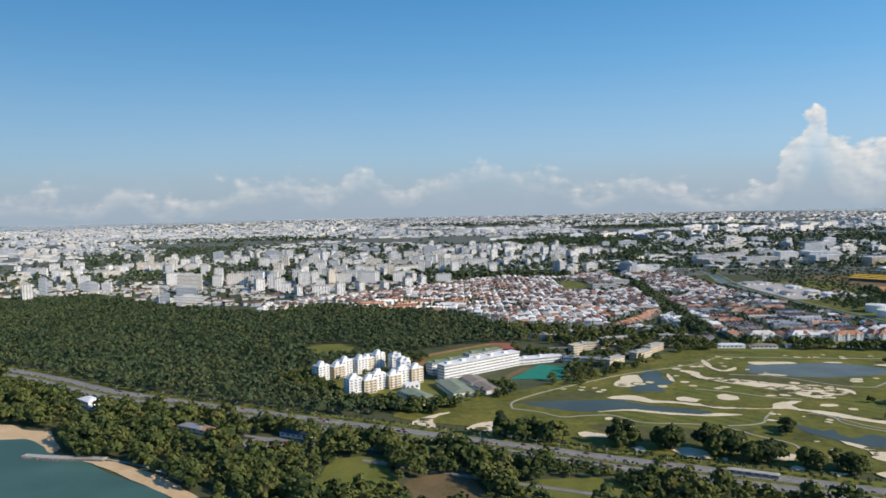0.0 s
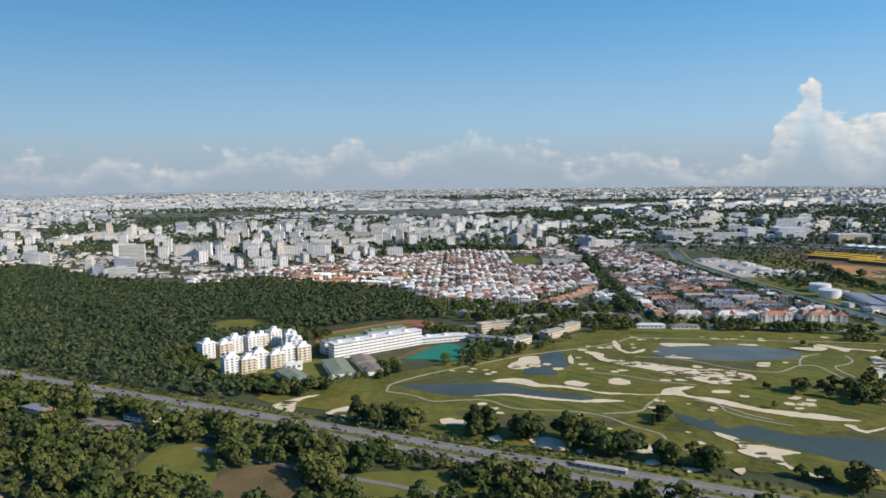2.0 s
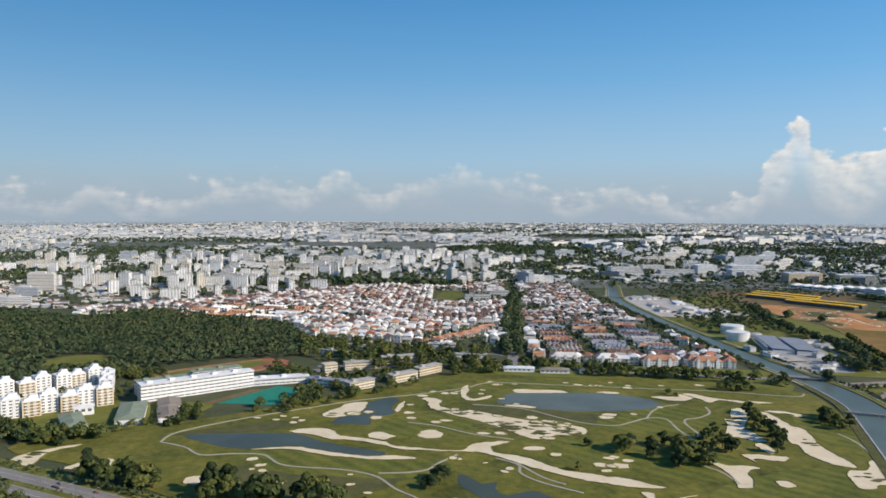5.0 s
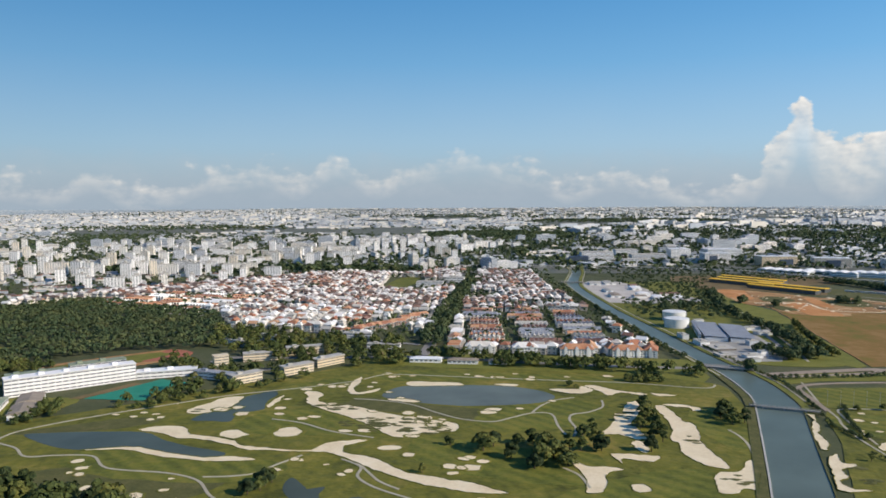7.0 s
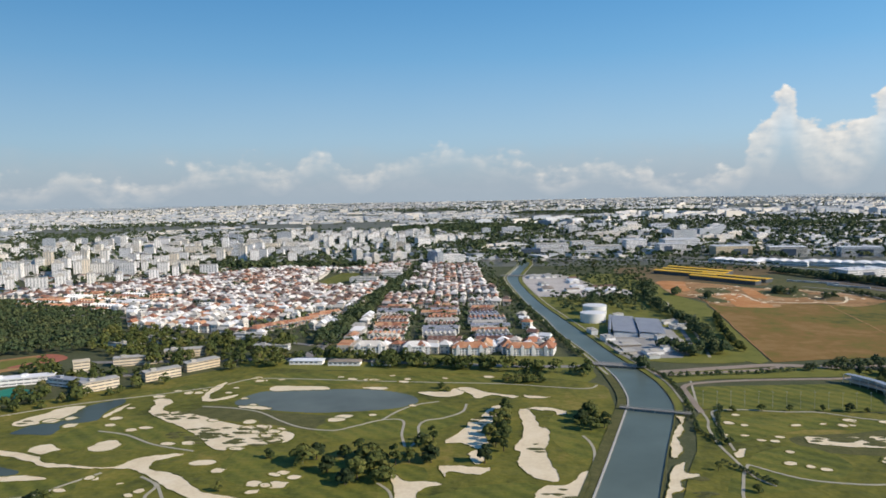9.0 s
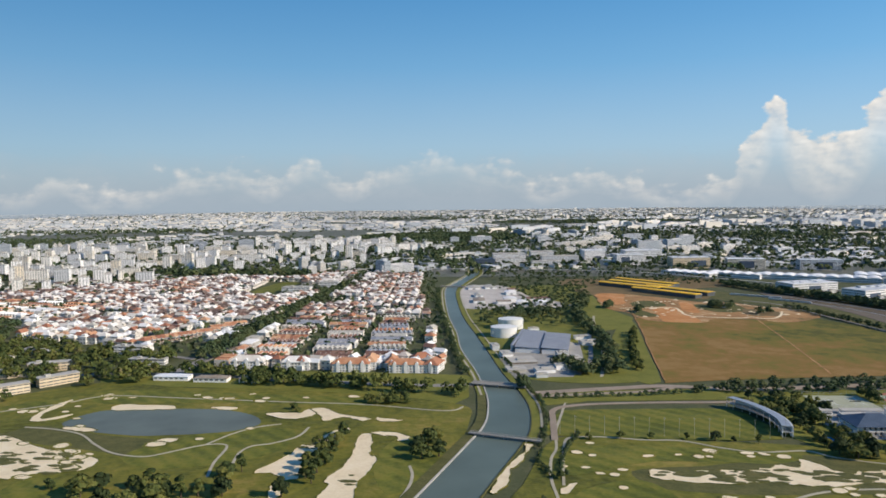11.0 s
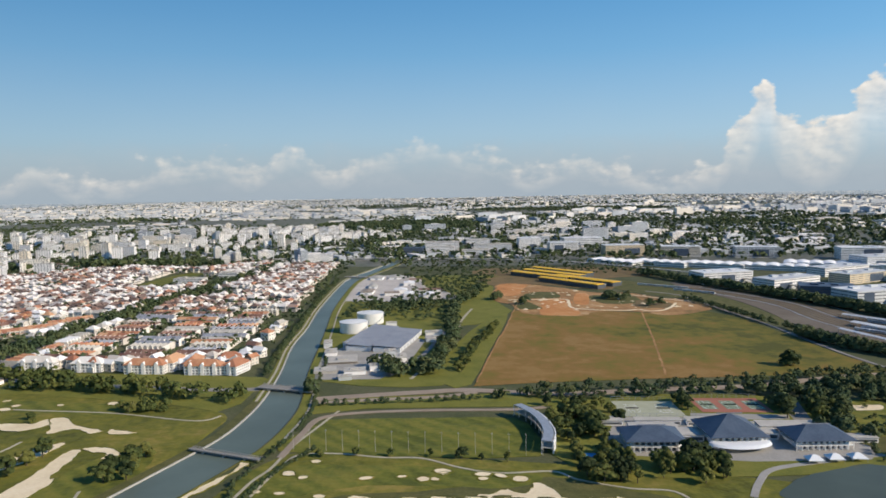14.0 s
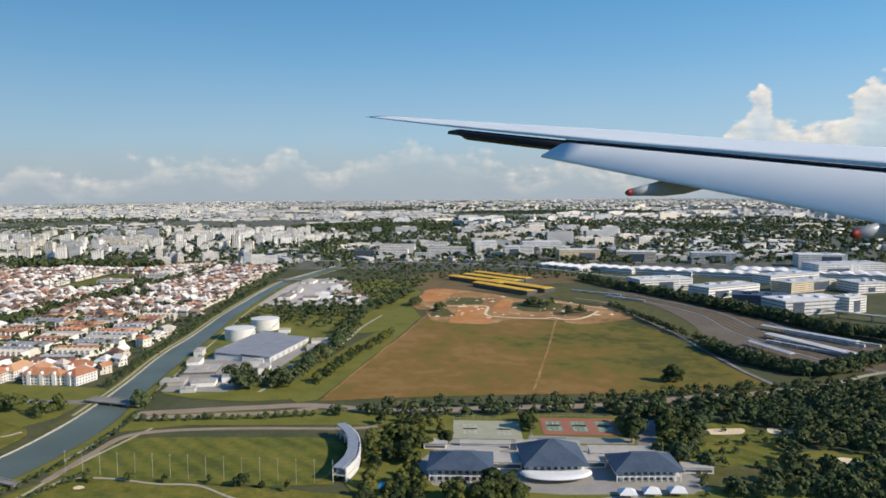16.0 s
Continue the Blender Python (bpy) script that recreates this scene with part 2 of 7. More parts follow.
M["forest_leaf"] = mat("forest_leaf", [(0.032, 0.056, 0.030), (0.050, 0.079, 0.037), (0.070, 0.096, 0.041), (0.098, 0.116, 0.046), (0.132, 0.134, 0.055)], 0.022, 0.8, fine=0.09, by_island=0.08, spread=0.36, spec=0.15)
M["park_leaf"] = mat("park_leaf", [(0.030, 0.048, 0.020), (0.054, 0.076, 0.024), (0.086, 0.106, 0.030), (0.135, 0.142, 0.036), (0.13, 0.105, 0.055)], 0.028, 0.8, fine=0.09, by_island=0.10, spread=0.36, spec=0.15)


def water(name, col, rough, ripple):
    m = bpy.data.materials.new(name)
    m.use_nodes = True
    t = m.node_tree
    b = t.nodes["Principled BSDF"]
    pos = t.nodes.new("ShaderNodeNewGeometry").outputs["Position"]
    t.links.new(ramp(t, noise_of(t, pos, 0.012 / UNIT, 4), [(0.35, col), (0.65, tuple(v * 1.35 for v in col))]), b.inputs["Base Color"])
    b.inputs["Roughness"].default_value = rough
    b.inputs["IOR"].default_value = 1.33
    b.inputs["Specular IOR Level"].default_value = 0.09
    bn = t.nodes.new("ShaderNodeBump")
    bn.inputs["Strength"].default_value = ripple
    bn.inputs["Distance"].default_value = 0.3
    t.links.new(noise_of(t, pos, 0.6 / UNIT, 4), bn.inputs["Height"])
    t.links.new(bn.outputs[0], b.inputs["Normal"])
    return m


M["lake"] = water("lake", (0.066, 0.082, 0.066), 0.2, 0.08)
M["pool"] = water("pool", (0.03, 0.22, 0.42), 0.15, 0.05)
# paler base colour holds the hazy sky that the wide lake reflects
M["sky_grey_water"] = water("sky_grey_water", (0.115, 0.130, 0.108), 0.25, 0.08)
M["canal"] = water("canal", (0.098, 0.128, 0.112), 0.3, 0.12)
M["sea"] = water("sea", (0.062, 0.125, 0.105), 0.35, 0.2)


# ---- building helpers ----
def mesh_of(name, verts, faces, material, mats=None, smooth=False):
    me = bpy.data.meshes.new(name)
    me.from_pydata([tuple(v) for v in verts], [], [tuple(f) for f in faces])
    for m in (material if isinstance(material, list) else [material]):
        me.materials.append(m)
    if mats is not None:
        me.polygons.foreach_set("material_index", mats)
    if smooth:
        me.polygons.foreach_set("use_smooth", [True] * len(me.polygons))
    me.update()
    return me


def thing(name, label, category, group="", kind=""):
    ob = new(name)
    ob.empty_display_size = 1.0
    return tagged(ob, label, category, group, kind)


def part(name, me, parent, label="", at=(0, 0, 0), turn=0.0):
    ob = new(name, me)
    ob.parent = parent
    ob.location = at
    ob.rotation_euler = (0, 0, turn)
    if label:
        ob["label"] = label
    return ob


def surface(name, me, label, kind="structure"):
    return tagged(new(name, me), label, kind=kind, category=name.replace("_", " "))


class Shape:
    """Collects boxes, prisms and other solids into one mesh."""

    def __init__(self):
        self.v, self.f = [], []

    def add(self, verts, faces):
        n = len(self.v)
        self.v += [tuple(p) for p in verts]
        self.f += [tuple(n + i for i in f) for f in faces]
        return self

    def box(self, x0, x1, y0, y1, z0, z1):
        p = [(x, y, z) for z in (z0, z1) for x, y in ((x0, y0), (x1, y0), (x1, y1), (x0, y1))]
        return self.add(p, [(3, 2, 1, 0), (4, 5, 6, 7), (0, 1, 5, 4), (1, 2, 6, 5), (2, 3, 7, 6), (3, 0, 4, 7)])

    def hip(self, x0, x1, y0, y1, z, h, inset=None, thick=0.3):
        """A hipped roof with its ridge along the longer side and an eave of some thickness."""
        w, d = x1 - x0, y1 - y0
        if w >= d:
            i = d / 2 if inset is None else inset
            r = [(x0 + i, (y0 + y1) / 2, z + h), (x1 - i, (y0 + y1) / 2, z + h)]
            f = [(4, 5, 9, 8), (5, 6, 9), (6, 7, 8, 9), (7, 4, 8)]
        else:
            i = w / 2 if inset is None else inset
            r = [((x0 + x1) / 2, y0 + i, z + h), ((x0 + x1) / 2, y1 - i, z + h)]
            f = [(4, 5, 8), (5, 6, 9, 8), (6, 7, 9), (7, 4, 8, 9)]
        p = [(x, y, zz) for zz in (z - thick, z) for x, y in ((x0, y0), (x1, y0), (x1, y1), (x0, y1))] + r
        return self.add(p, [(3, 2, 1, 0), (0, 1, 5, 4), (1, 2, 6, 5), (2, 3, 7, 6), (3, 0, 4, 7)] + f)

    def cyl(self, x, y, z0, z1, r0, r1=None, n=16):
        r1 = r0 if r1 is None else r1
        p = [(x + r * math.cos(2 * math.pi * k / n), y + r * math.sin(2 * math.pi * k / n), z) for z, r in ((z0, r0), (z1, r1)) for k in range(n)]
        f = [(k, (k + 1) % n, n + (k + 1) % n, n + k) for k in range(n)]
        return self.add(p, f + [tuple(range(n))[::-1], tuple(range(n, 2 * n))])

    def mesh(self, name, material, smooth=False):
        return mesh_of(name, self.v, self.f, material, smooth=smooth)


def grid_wall(x0, x1, y0, y1, z0, z1, bay, storey, pier=0.28, sill=0.42, thick=0.3):
    """The four walls of a building as one connected sheet with a window opening in every bay of every storey, and a closed top."""
    verts, index, faces = [], {}, []

    def vert(p):
        key = tuple(round(c, 3) for c in p)
        if key not in index:
            index[key] = len(verts)
            verts.append(key)
        return index[key]
    nz = max(1, round((z1 - z0) / storey))
    zs = [z0]
    for k in range(nz):
        s = (z1 - z0) / nz
        zs += [z0 + k * s + s * sill * 0.6, z0 + (k + 1) * s - s * sill * 0.4]
    zs.append(z1)
    for a, b in (((x0, y0), (x1, y0)), ((x1, y0), (x1, y1)), ((x1, y1), (x0, y1)), ((x0, y1), (x0, y0))):
        l = math.hypot(b[0] - a[0], b[1] - a[1])
        n = max(1, round(l / bay))
        us = [0.0]
        for k in range(n):
            us += [(k + pier / 2) / n, (k + 1 - pier / 2) / n]
        us.append(1.0)
        for i in range(len(us) - 1):
            for j in range(len(zs) - 1):
                if i % 2 == 1 and j % 2 == 1:
                    continue
                q = [(a[0] + (b[0] - a[0]) * u, a[1] + (b[1] - a[1]) * u, z) for u, z in ((us[i], zs[j]), (us[i + 1], zs[j]), (us[i + 1], zs[j + 1]), (us[i], zs[j + 1]))]
                faces.append([vert(p) for p in q])
    sh = Shape()
    sh.v, sh.f = verts, [tuple(f) for f in faces]
    return sh


def core(x0, x1, y0, y1, z0, z1, inset=0.35):
    """The glazed inside of a building, a little behind its wall openings."""
    return Shape().box(x0 + inset, x1 - inset, y0 + inset, y1 - inset, z0, z1 - 0.1)


def curve_pts(pts, n=6, closed=True, wobble=0.0, seed=0):
    """A smooth line through pts, with a little natural unevenness."""
    out = []
    k = len(pts)
    for i in range(k if closed else k - 1):
        a, b, c, d = [np.array(pts[(i + j) % k] if closed else pts[min(max(i + j, 0), k - 1)], float) for j in (-1, 0, 1, 2)]
        for s in range(n):
            u = s / n
            out.append(0.5 * (2 * b + (c - a) * u + (2 * a - 5 * b + 4 * c - d) * u * u + (3 * b - a - 3 * c + d) * u ** 3))
    if not closed:
        out.append(np.array(pts[-1], float))
    res = []
    for q in out:
        w = noise.noise_vector((q[0] * 0.05 + seed, q[1] * 0.05, seed * 3.1)) * wobble
        res.append((q[0] + w[0], q[1] + w[1]))
    return res


def area(p):
    return sum(p[i - 1][0] * p[i][1] - p[i][0] * p[i - 1][1] for i in range(len(p))) / 2


def inside(x, y, poly):
    c = False
    for i in range(len(poly)):
        (x1, y1), (x2, y2) = poly[i - 1], poly[i]
        if (y1 > y) != (y2 > y) and x < (x2 - x1) * (y - y1) / (y2 - y1) + x1:
            c = not c
    return c


def patch(name, pts, z, material, label, smooth=6, wobble=0.0, thick=0.0, seed=0):
    """A flat piece of ground with the outline pts, with a skirt down to the sheet below."""
    p = curve_pts(pts, smooth, True, wobble, seed) if smooth > 1 else [tuple(q) for q in pts]
    if area(p) < 0:
        p = p[::-1]
    n = len(p)
    v = [(x, y, z) for x, y in p] + [(x, y, z - 0.3 - thick) for x, y in p]
    f = [tuple(range(n))] + [(k, n + k, n + (k + 1) % n, (k + 1) % n) for k in range(n)]
    ob = surface(name, mesh_of(name, v, f, material), label)
    return ob, p


def strip_mesh(name, pts, width, z, material, n=6, height=0.0, wobble=0.0, base=None):
    """A ribbon of the given width along pts, with sides."""
    p = [np.array(q) for q in curve_pts(pts, n, False, wobble)]
    v, f = [], []
    low = z - 0.3 if base is None else base
    for i, q in enumerate(p):
        d = p[min(i + 1, len(p) - 1)] - p[max(i - 1, 0)]
        d /= max(1e-6, np.hypot(*d))
        s = np.array((-d[1], d[0])) * width / 2
        for e in (q + s, q - s):
            v += [(e[0], e[1], z), (e[0], e[1], low)]
    for i in range(len(p) - 1):
        a, b = 4 * i, 4 * i + 4
        f += [(a, a + 2, b + 2, b), (a + 1, a, b, b + 1), (a + 2, a + 3, b + 3, b + 2)]
    f += [(0, 1, 3, 2), (len(v) - 4, len(v) - 2, len(v) - 1, len(v) - 3)]
    return mesh_of(name, v, f, material)


# ---- the ground, to the horizon ----
Y0, FAR, SIGHT, MIDX = 5000.0, 4700.0, 110.0, 600.0


def true_y(y):
    return y if y <= Y0 else Y0 - FAR * math.log(max(1e-4, 1 - (y - Y0) / FAR))


def near_y(y):
    return y if y <= Y0 else Y0 + FAR * (1 - math.exp(-(y - Y0) / FAR))


def land_z(y):
    """The plain rises very gently far inland."""
    return 0.0 if y <= Y0 else SIGHT * (1 - y / true_y(y))


def placed(x, y):
    """Where a place of the plain lies: x, y, z and the scale of things there."""
    k = near_y(y) / y if y > Y0 else 1.0
    return MIDX + (x - MIDX) * k, near_y(y), land_z(near_y(y)), k


xs = np.linspace(-8200, 9400, 40)
ys = list(np.linspace(-2500, 5000, 20)) + list(np.linspace(5080, 9450, 60))
gv = [(x, y, land_z(y) - 0.4) for y in ys for x in xs]
gf = [(j * 40 + i, j * 40 + i + 1, (j + 1) * 40 + i + 1, (j + 1) * 40 + i) for j in range(len(ys) - 1) for i in range(39)]
surface("ground", mesh_of("ground", gv, gf, M["land"]), "green and brown ground of a coastal plain")

ty = list(np.linspace(2330, 5000, 8)) + list(np.linspace(5080, 9450, 60))
tv = [(x, y, land_z(y) - 0.1) for y in ty for x in xs]
tf = [(j * 40 + i, j * 40 + i + 1, (j + 1) * 40 + i + 1, (j + 1) * 40 + i) for j in range(len(ty) - 1) for i in range(39)]
surface("town_ground", mesh_of("town_ground", tv, tf, M["town"]), "streets, yards and gardens of the city")

# sea and beach
patch("sea", [(-2600, 900), (-700, 760), (-420, 668), (-364, 658), (-335, 660), (-317, 643), (-303, 622), (-275, 606), (-253, 591), (-228, 568), (-198, 547), (-171, 526), (-120, 470), (-20, 400), (200, 300), (900, 60), (2600, -500), (2600, -2400), (-2600, -2400)], 0.10, M["sea"], "calm green shallow sea water", 3)
patch("beach", [(-520, 730), (-440, 712), (-391, 706), (-376, 704), (-357, 688), (-331, 682), (-313, 656), (-296, 630), (-301, 622), (-320, 643), (-340, 659), (-365, 658), (-440, 668), (-520, 698)], 0.20, M["beach"], "curved strip of golden beach sand", 4, 2.0)
patch("beach", [(-262, 599), (-235, 597), (-209, 578), (-190, 567), (-175, 552), (-150, 525), (-100, 478), (-114, 470), (-150, 504), (-177, 531), (-206, 555), (-232, 576), (-250, 590)], 0.22, M["beach"], "long strip of golden beach sand", 4, 1.5)
rock = random.Random(5)
jetty = [(-318, 610), (-290, 605), (-264, 604), (-246, 602)]
surface("breakwater_crest", strip_mesh("breakwater_crest", jetty, 7.0, 1.5, M["concrete"], base=-0.3), "flat grey crest of the breakwater")
sh = Shape()
for x, y in curve_pts(jetty, 40, False):
    for k in range(2):
        d, r = rock.choice((-1, 1)) * rock.uniform(3.4, 5.5), rock.uniform(0.9, 1.7)
        sh.cyl(x + rock.uniform(-1, 1), y + d, -0.3, rock.uniform(0.5, 1.2), r, r * 0.6, 6)
tagged(new("breakwater", sh.mesh("breakwater", M["stone"])), "low grey breakwater of heaped stones at the shore", "breakwater", kind="structure")

# ---- golf course ----
golf = [(-10, 735), (40, 785), (100, 822), (165, 872), (240, 948), (310, 1004), (392, 1085), (500, 1066), (594, 1066), (660, 1050), (735, 1036), (800, 1005), (806, 960), (790, 880), (752, 780), (720, 680), (690, 560), (560, 500), (400, 560), (196, 622), (82, 690)]
patch("golf_course", golf, 0.05, M["fairway"], "rolling green golf course turf", 4, 2.0)
patch("golf_course", [(838, 800), (880, 905), (960, 905), (1075, 895), (1160, 880), (1260, 860), (1330, 800), (1360, 640), (1000, 520), (800, 560), (770, 640)], 0.05, M["fairway"], "rolling green golf course turf beyond the canal", 4, 2.0)
def fairway(pts, z):
    patch("fairway", pts, z, M["mown"], "smooth mown fairway of brighter green", 5, 3.0, seed=int(z * 1000))


fairway([(205, 752), (260, 752), (330, 738), (370, 725), (350, 690), (250, 690), (190, 720)], 0.090)
fairway([(330, 800), (400, 800), (455, 820), (400, 870), (330, 870), (300, 830)], 0.093)
fairway([(470, 800), (540, 780), (620, 760), (600, 700), (530, 705), (470, 740)], 0.096)
fairway([(560, 905), (640, 925), (640, 860), (560, 820), (520, 850)], 0.099)
fairway([(640, 720), (700, 730), (690, 660), (600, 600), (560, 660)], 0.102)
fairway([(430, 1000), (560, 1010), (700, 1000), (690, 1030), (560, 1045), (420, 1050)], 0.105)
fairway([(300, 940), (380, 980), (400, 1030), (340, 985)], 0.108)
fairway([(740, 900), (780, 900), (775, 820), (740, 780), (725, 840)], 0.111)
fairway([(865, 880), (960, 885), (1070, 875), (1050, 850), (950, 850), (870, 820)], 0.114)
fairway([(880, 790), (930, 810), (940, 760), (870, 720), (830, 720)], 0.117)
for i, p in enumerate([
        [(110, 785), (190, 835), (230, 835), (200, 805), (150, 790)],
        [(400, 890), (500, 855), (560, 830), (600, 870), (470, 905), (410, 925)],
        [(470, 640), (540, 660), (560, 640), (500, 625)],
        [(180, 700), (260, 710), (330, 690), (300, 650), (220, 650)],
        [(925, 830), (1000, 845), (1070, 868), (1130, 848), (1190, 815), (1150, 795), (960, 790)]]):
    patch("rough_grass", p, 0.07 + 0.003 * i, M["rough"], "dry uneven rough grass with brown patches", 5, 4.0, seed=i + 20)

lake_z = 0.16


def lake(pts, water_kind="lake", label="still dark lake among the fairways"):
    patch("lake", pts, lake_z, M[water_kind], label, 6, 1.0)


lake([(128, 783), (153, 791), (187, 797), (228, 797), (249, 781), (275, 765), (296, 757), (314, 749), (309, 738), (283, 742), (252, 749), (231, 759), (209, 755), (193, 749), (165, 757)])
lake([(268, 887), (284, 918), (309, 946), (317, 931), (313, 909), (314, 889), (315, 876), (303, 865), (294, 855), (294, 835), (279, 834), (257, 836), (260, 853)])
lake([(427, 932), (442, 971), (465, 977), (514, 984), (563, 982), (593, 967), (607, 952), (609, 935), (597, 920), (569, 908), (519, 900), (485, 904), (456, 913)], "sky_grey_water", "wide grey-green lake on the golf course with sky reflection in its colour")
lake([(378, 699), (391, 683), (394, 679), (405, 683), (403, 668), (411, 657), (431, 667), (445, 654), (459, 643), (488, 637), (521, 630), (536, 621), (496, 565), (472, 581), (458, 595), (442, 607), (426, 621), (409, 634), (392, 650), (376, 676)])
sand_z = 0.17


def ragged(p, amount, seed):
    """The outline p, closed, with small bays and tongues along it."""
    out = []
    for x, y in p:
        w = noise.noise_vector((x * 0.16 + seed, y * 0.16, 5.0 + seed))
        v = noise.noise_vector((x * 0.45, y * 0.45 + seed, 9.0))
        out.append((x + amount * w[0] + 0.4 * amount * v[0], y + amount * w[1] + 0.4 * amount * v[1]))
    return out


def bunker(pts, wobble=2.0):
    """A sand bunker with a ragged outline and a low turf lip round it."""
    global sand_z
    sand_z += 0.003
    seed = int(sand_z * 1000) % 97
    p = ragged(curve_pts(pts, 7, True), wobble, seed)
    patch("bunker", p, sand_z, M["sand"], "pale sand waste bunker with a ragged edge", 1)
    surface("bunker_lip", strip_mesh("bunker_lip", p + p[:1], 0.5, 0.5, M["fairway"], 1, base=-0.1), "low turf lip of a bunker")


bunker([(220, 804), (232, 815), (256, 816), (271, 795), (295, 789), (313, 780), (322, 769), (345, 764), (369, 759), (384, 762), (388, 773), (399, 783), (421, 790), (427, 786), (411, 774), (408, 765), (413, 755), (436, 744), (462, 717), (482, 708), (497, 702), (510, 700), (527, 687), (539, 679), (516, 678), (491, 686), (475, 692), (447, 711), (425, 731), (403, 751), (388, 756), (362, 755), (347, 758), (329, 758), (311, 769), (282, 781), (262, 783), (248, 793), (224, 801)])
bunker([(195, 747), (231, 759), (252, 753), (283, 742), (304, 738), (321, 742), (341, 738), (340, 733), (308, 729), (282, 733), (251, 742), (231, 751)])
bunker([(243, 863), (246, 880), (255, 892), (263, 913), (282, 922), (285, 908), (281, 882), (274, 870), (263, 859), (252, 855)])
bunker([(316, 884), (318, 910), (326, 931), (324, 904), (321, 884)])
bunker([(453, 977), (453, 996), (475, 997), (507, 994), (512, 982), (483, 978)])
bunker([(550, 991), (574, 992), (572, 982), (554, 984)])
bunker([(608, 970), (624, 975), (639, 974), (646, 986), (657, 970), (640, 953), (622, 957)])
bunker([(650, 986), (662, 991), (681, 971), (711, 957), (704, 950), (685, 960), (669, 948), (662, 963)])
bunker([(715, 961), (729, 957), (743, 951), (722, 948)])
bunker([(434, 920), (446, 923), (468, 915), (462, 909), (445, 912)])
bunker([(392, 941), (387, 968), (390, 998), (397, 1014), (399, 988), (394, 964), (401, 946), (422, 963), (421, 952), (406, 937)])
bunker([(343, 943), (353, 948), (366, 933), (362, 916), (374, 902), (397, 896), (435, 871), (469, 855), (503, 841), (506, 825), (499, 814), (473, 808), (453, 796), (436, 812), (420, 834), (400, 856), (376, 876), (360, 892), (352, 908), (350, 926)])
bunker([(679, 917), (692, 928), (696, 922), (690, 898), (679, 871), (669, 853), (670, 829), (671, 807), (661, 803), (650, 814), (641, 816), (634, 816), (643, 836), (654, 858), (659, 879), (669, 888)])
bunker([(654, 793), (663, 800), (666, 780), (662, 769), (656, 773)])
bunker([(630, 765), (644, 766), (661, 763), (670, 761), (661, 749), (650, 750), (637, 753), (634, 742), (631, 753)])
bunker([(707, 909), (716, 909), (719, 881), (721, 856), (726, 856), (725, 832), (717, 802), (716, 775), (718, 751), (715, 736), (704, 739), (693, 756), (690, 774), (695, 794), (691, 804), (700, 831), (705, 855), (705, 881)])
bunker([(715, 915), (732, 918), (749, 907), (750, 897), (740, 893), (740, 904), (724, 908)])
bunker([(695, 712), (705, 728), (719, 731), (728, 740), (736, 754), (743, 755), (736, 729), (726, 706), (720, 694), (712, 696), (702, 688), (691, 688)])
bunker([(594, 751), (605, 737), (622, 735), (632, 730), (616, 719), (612, 698), (605, 684), (595, 683), (598, 703), (597, 723)])
bunker([(628, 696), (638, 702), (642, 690), (632, 685)])
bunker([(851, 891), (856, 887), (847, 861), (842, 845), (832, 829), (829, 807), (818, 786), (813, 786), (822, 814), (833, 844), (847, 869)])
bunker([(810, 767), (819, 774), (813, 755), (822, 750), (817, 744), (804, 738), (801, 722), (792, 716), (790, 703), (805, 697), (784, 694), (781, 701), (792, 726), (800, 749)])
bunker([(866, 795), (879, 806), (871, 788), (863, 784)])
bunker([(62, 687), (66, 701), (84, 715), (94, 710), (96, 679), (85, 675), (73, 687)])
bunker([(9, 706), (15, 723), (28, 738), (46, 751), (47, 745), (32, 727), (32, 693), (15, 703)])
bunker([(163, 672), (170, 680), (191, 671), (187, 661), (167, 663)])
bunker([(202, 631), (211, 636), (213, 624), (204, 620)])
bunker([(236, 633), (254, 631), (264, 621), (259, 602), (238, 611)])
bunker([(268, 602), (275, 606), (271, 594)])
bunker([(310, 618), (334, 615), (327, 597), (310, 599)])
bunker([(316, 580), (324, 586), (325, 575), (316, 573)])
bunker([(342, 570), (355, 565), (341, 559)])
bunker([(375, 565), (386, 569), (379, 555)])
bunker([(392, 650), (402, 641), (411, 628), (424, 615), (444, 601), (434, 597), (425, 592), (423, 570), (437, 553), (426, 553), (418, 567), (416, 575), (410, 581), (401, 592), (395, 603), (402, 621), (395, 634)])
bunker([(514, 670), (523, 668), (525, 654), (557, 668), (548, 661), (521, 647), (514, 662)])
bunker([(469, 576), (483, 570), (482, 565), (470, 570)])
bunker([(938, 820), (941, 834), (959, 829), (993, 833), (1028, 836), (1047, 847), (1058, 842), (1070, 857), (1078, 850), (1091, 830), (1107, 833), (1125, 834), (1143, 825), (1166, 809), (1140, 806), (1100, 810), (1060, 803), (1020, 810), (985, 805), (950, 812)], 5.0)
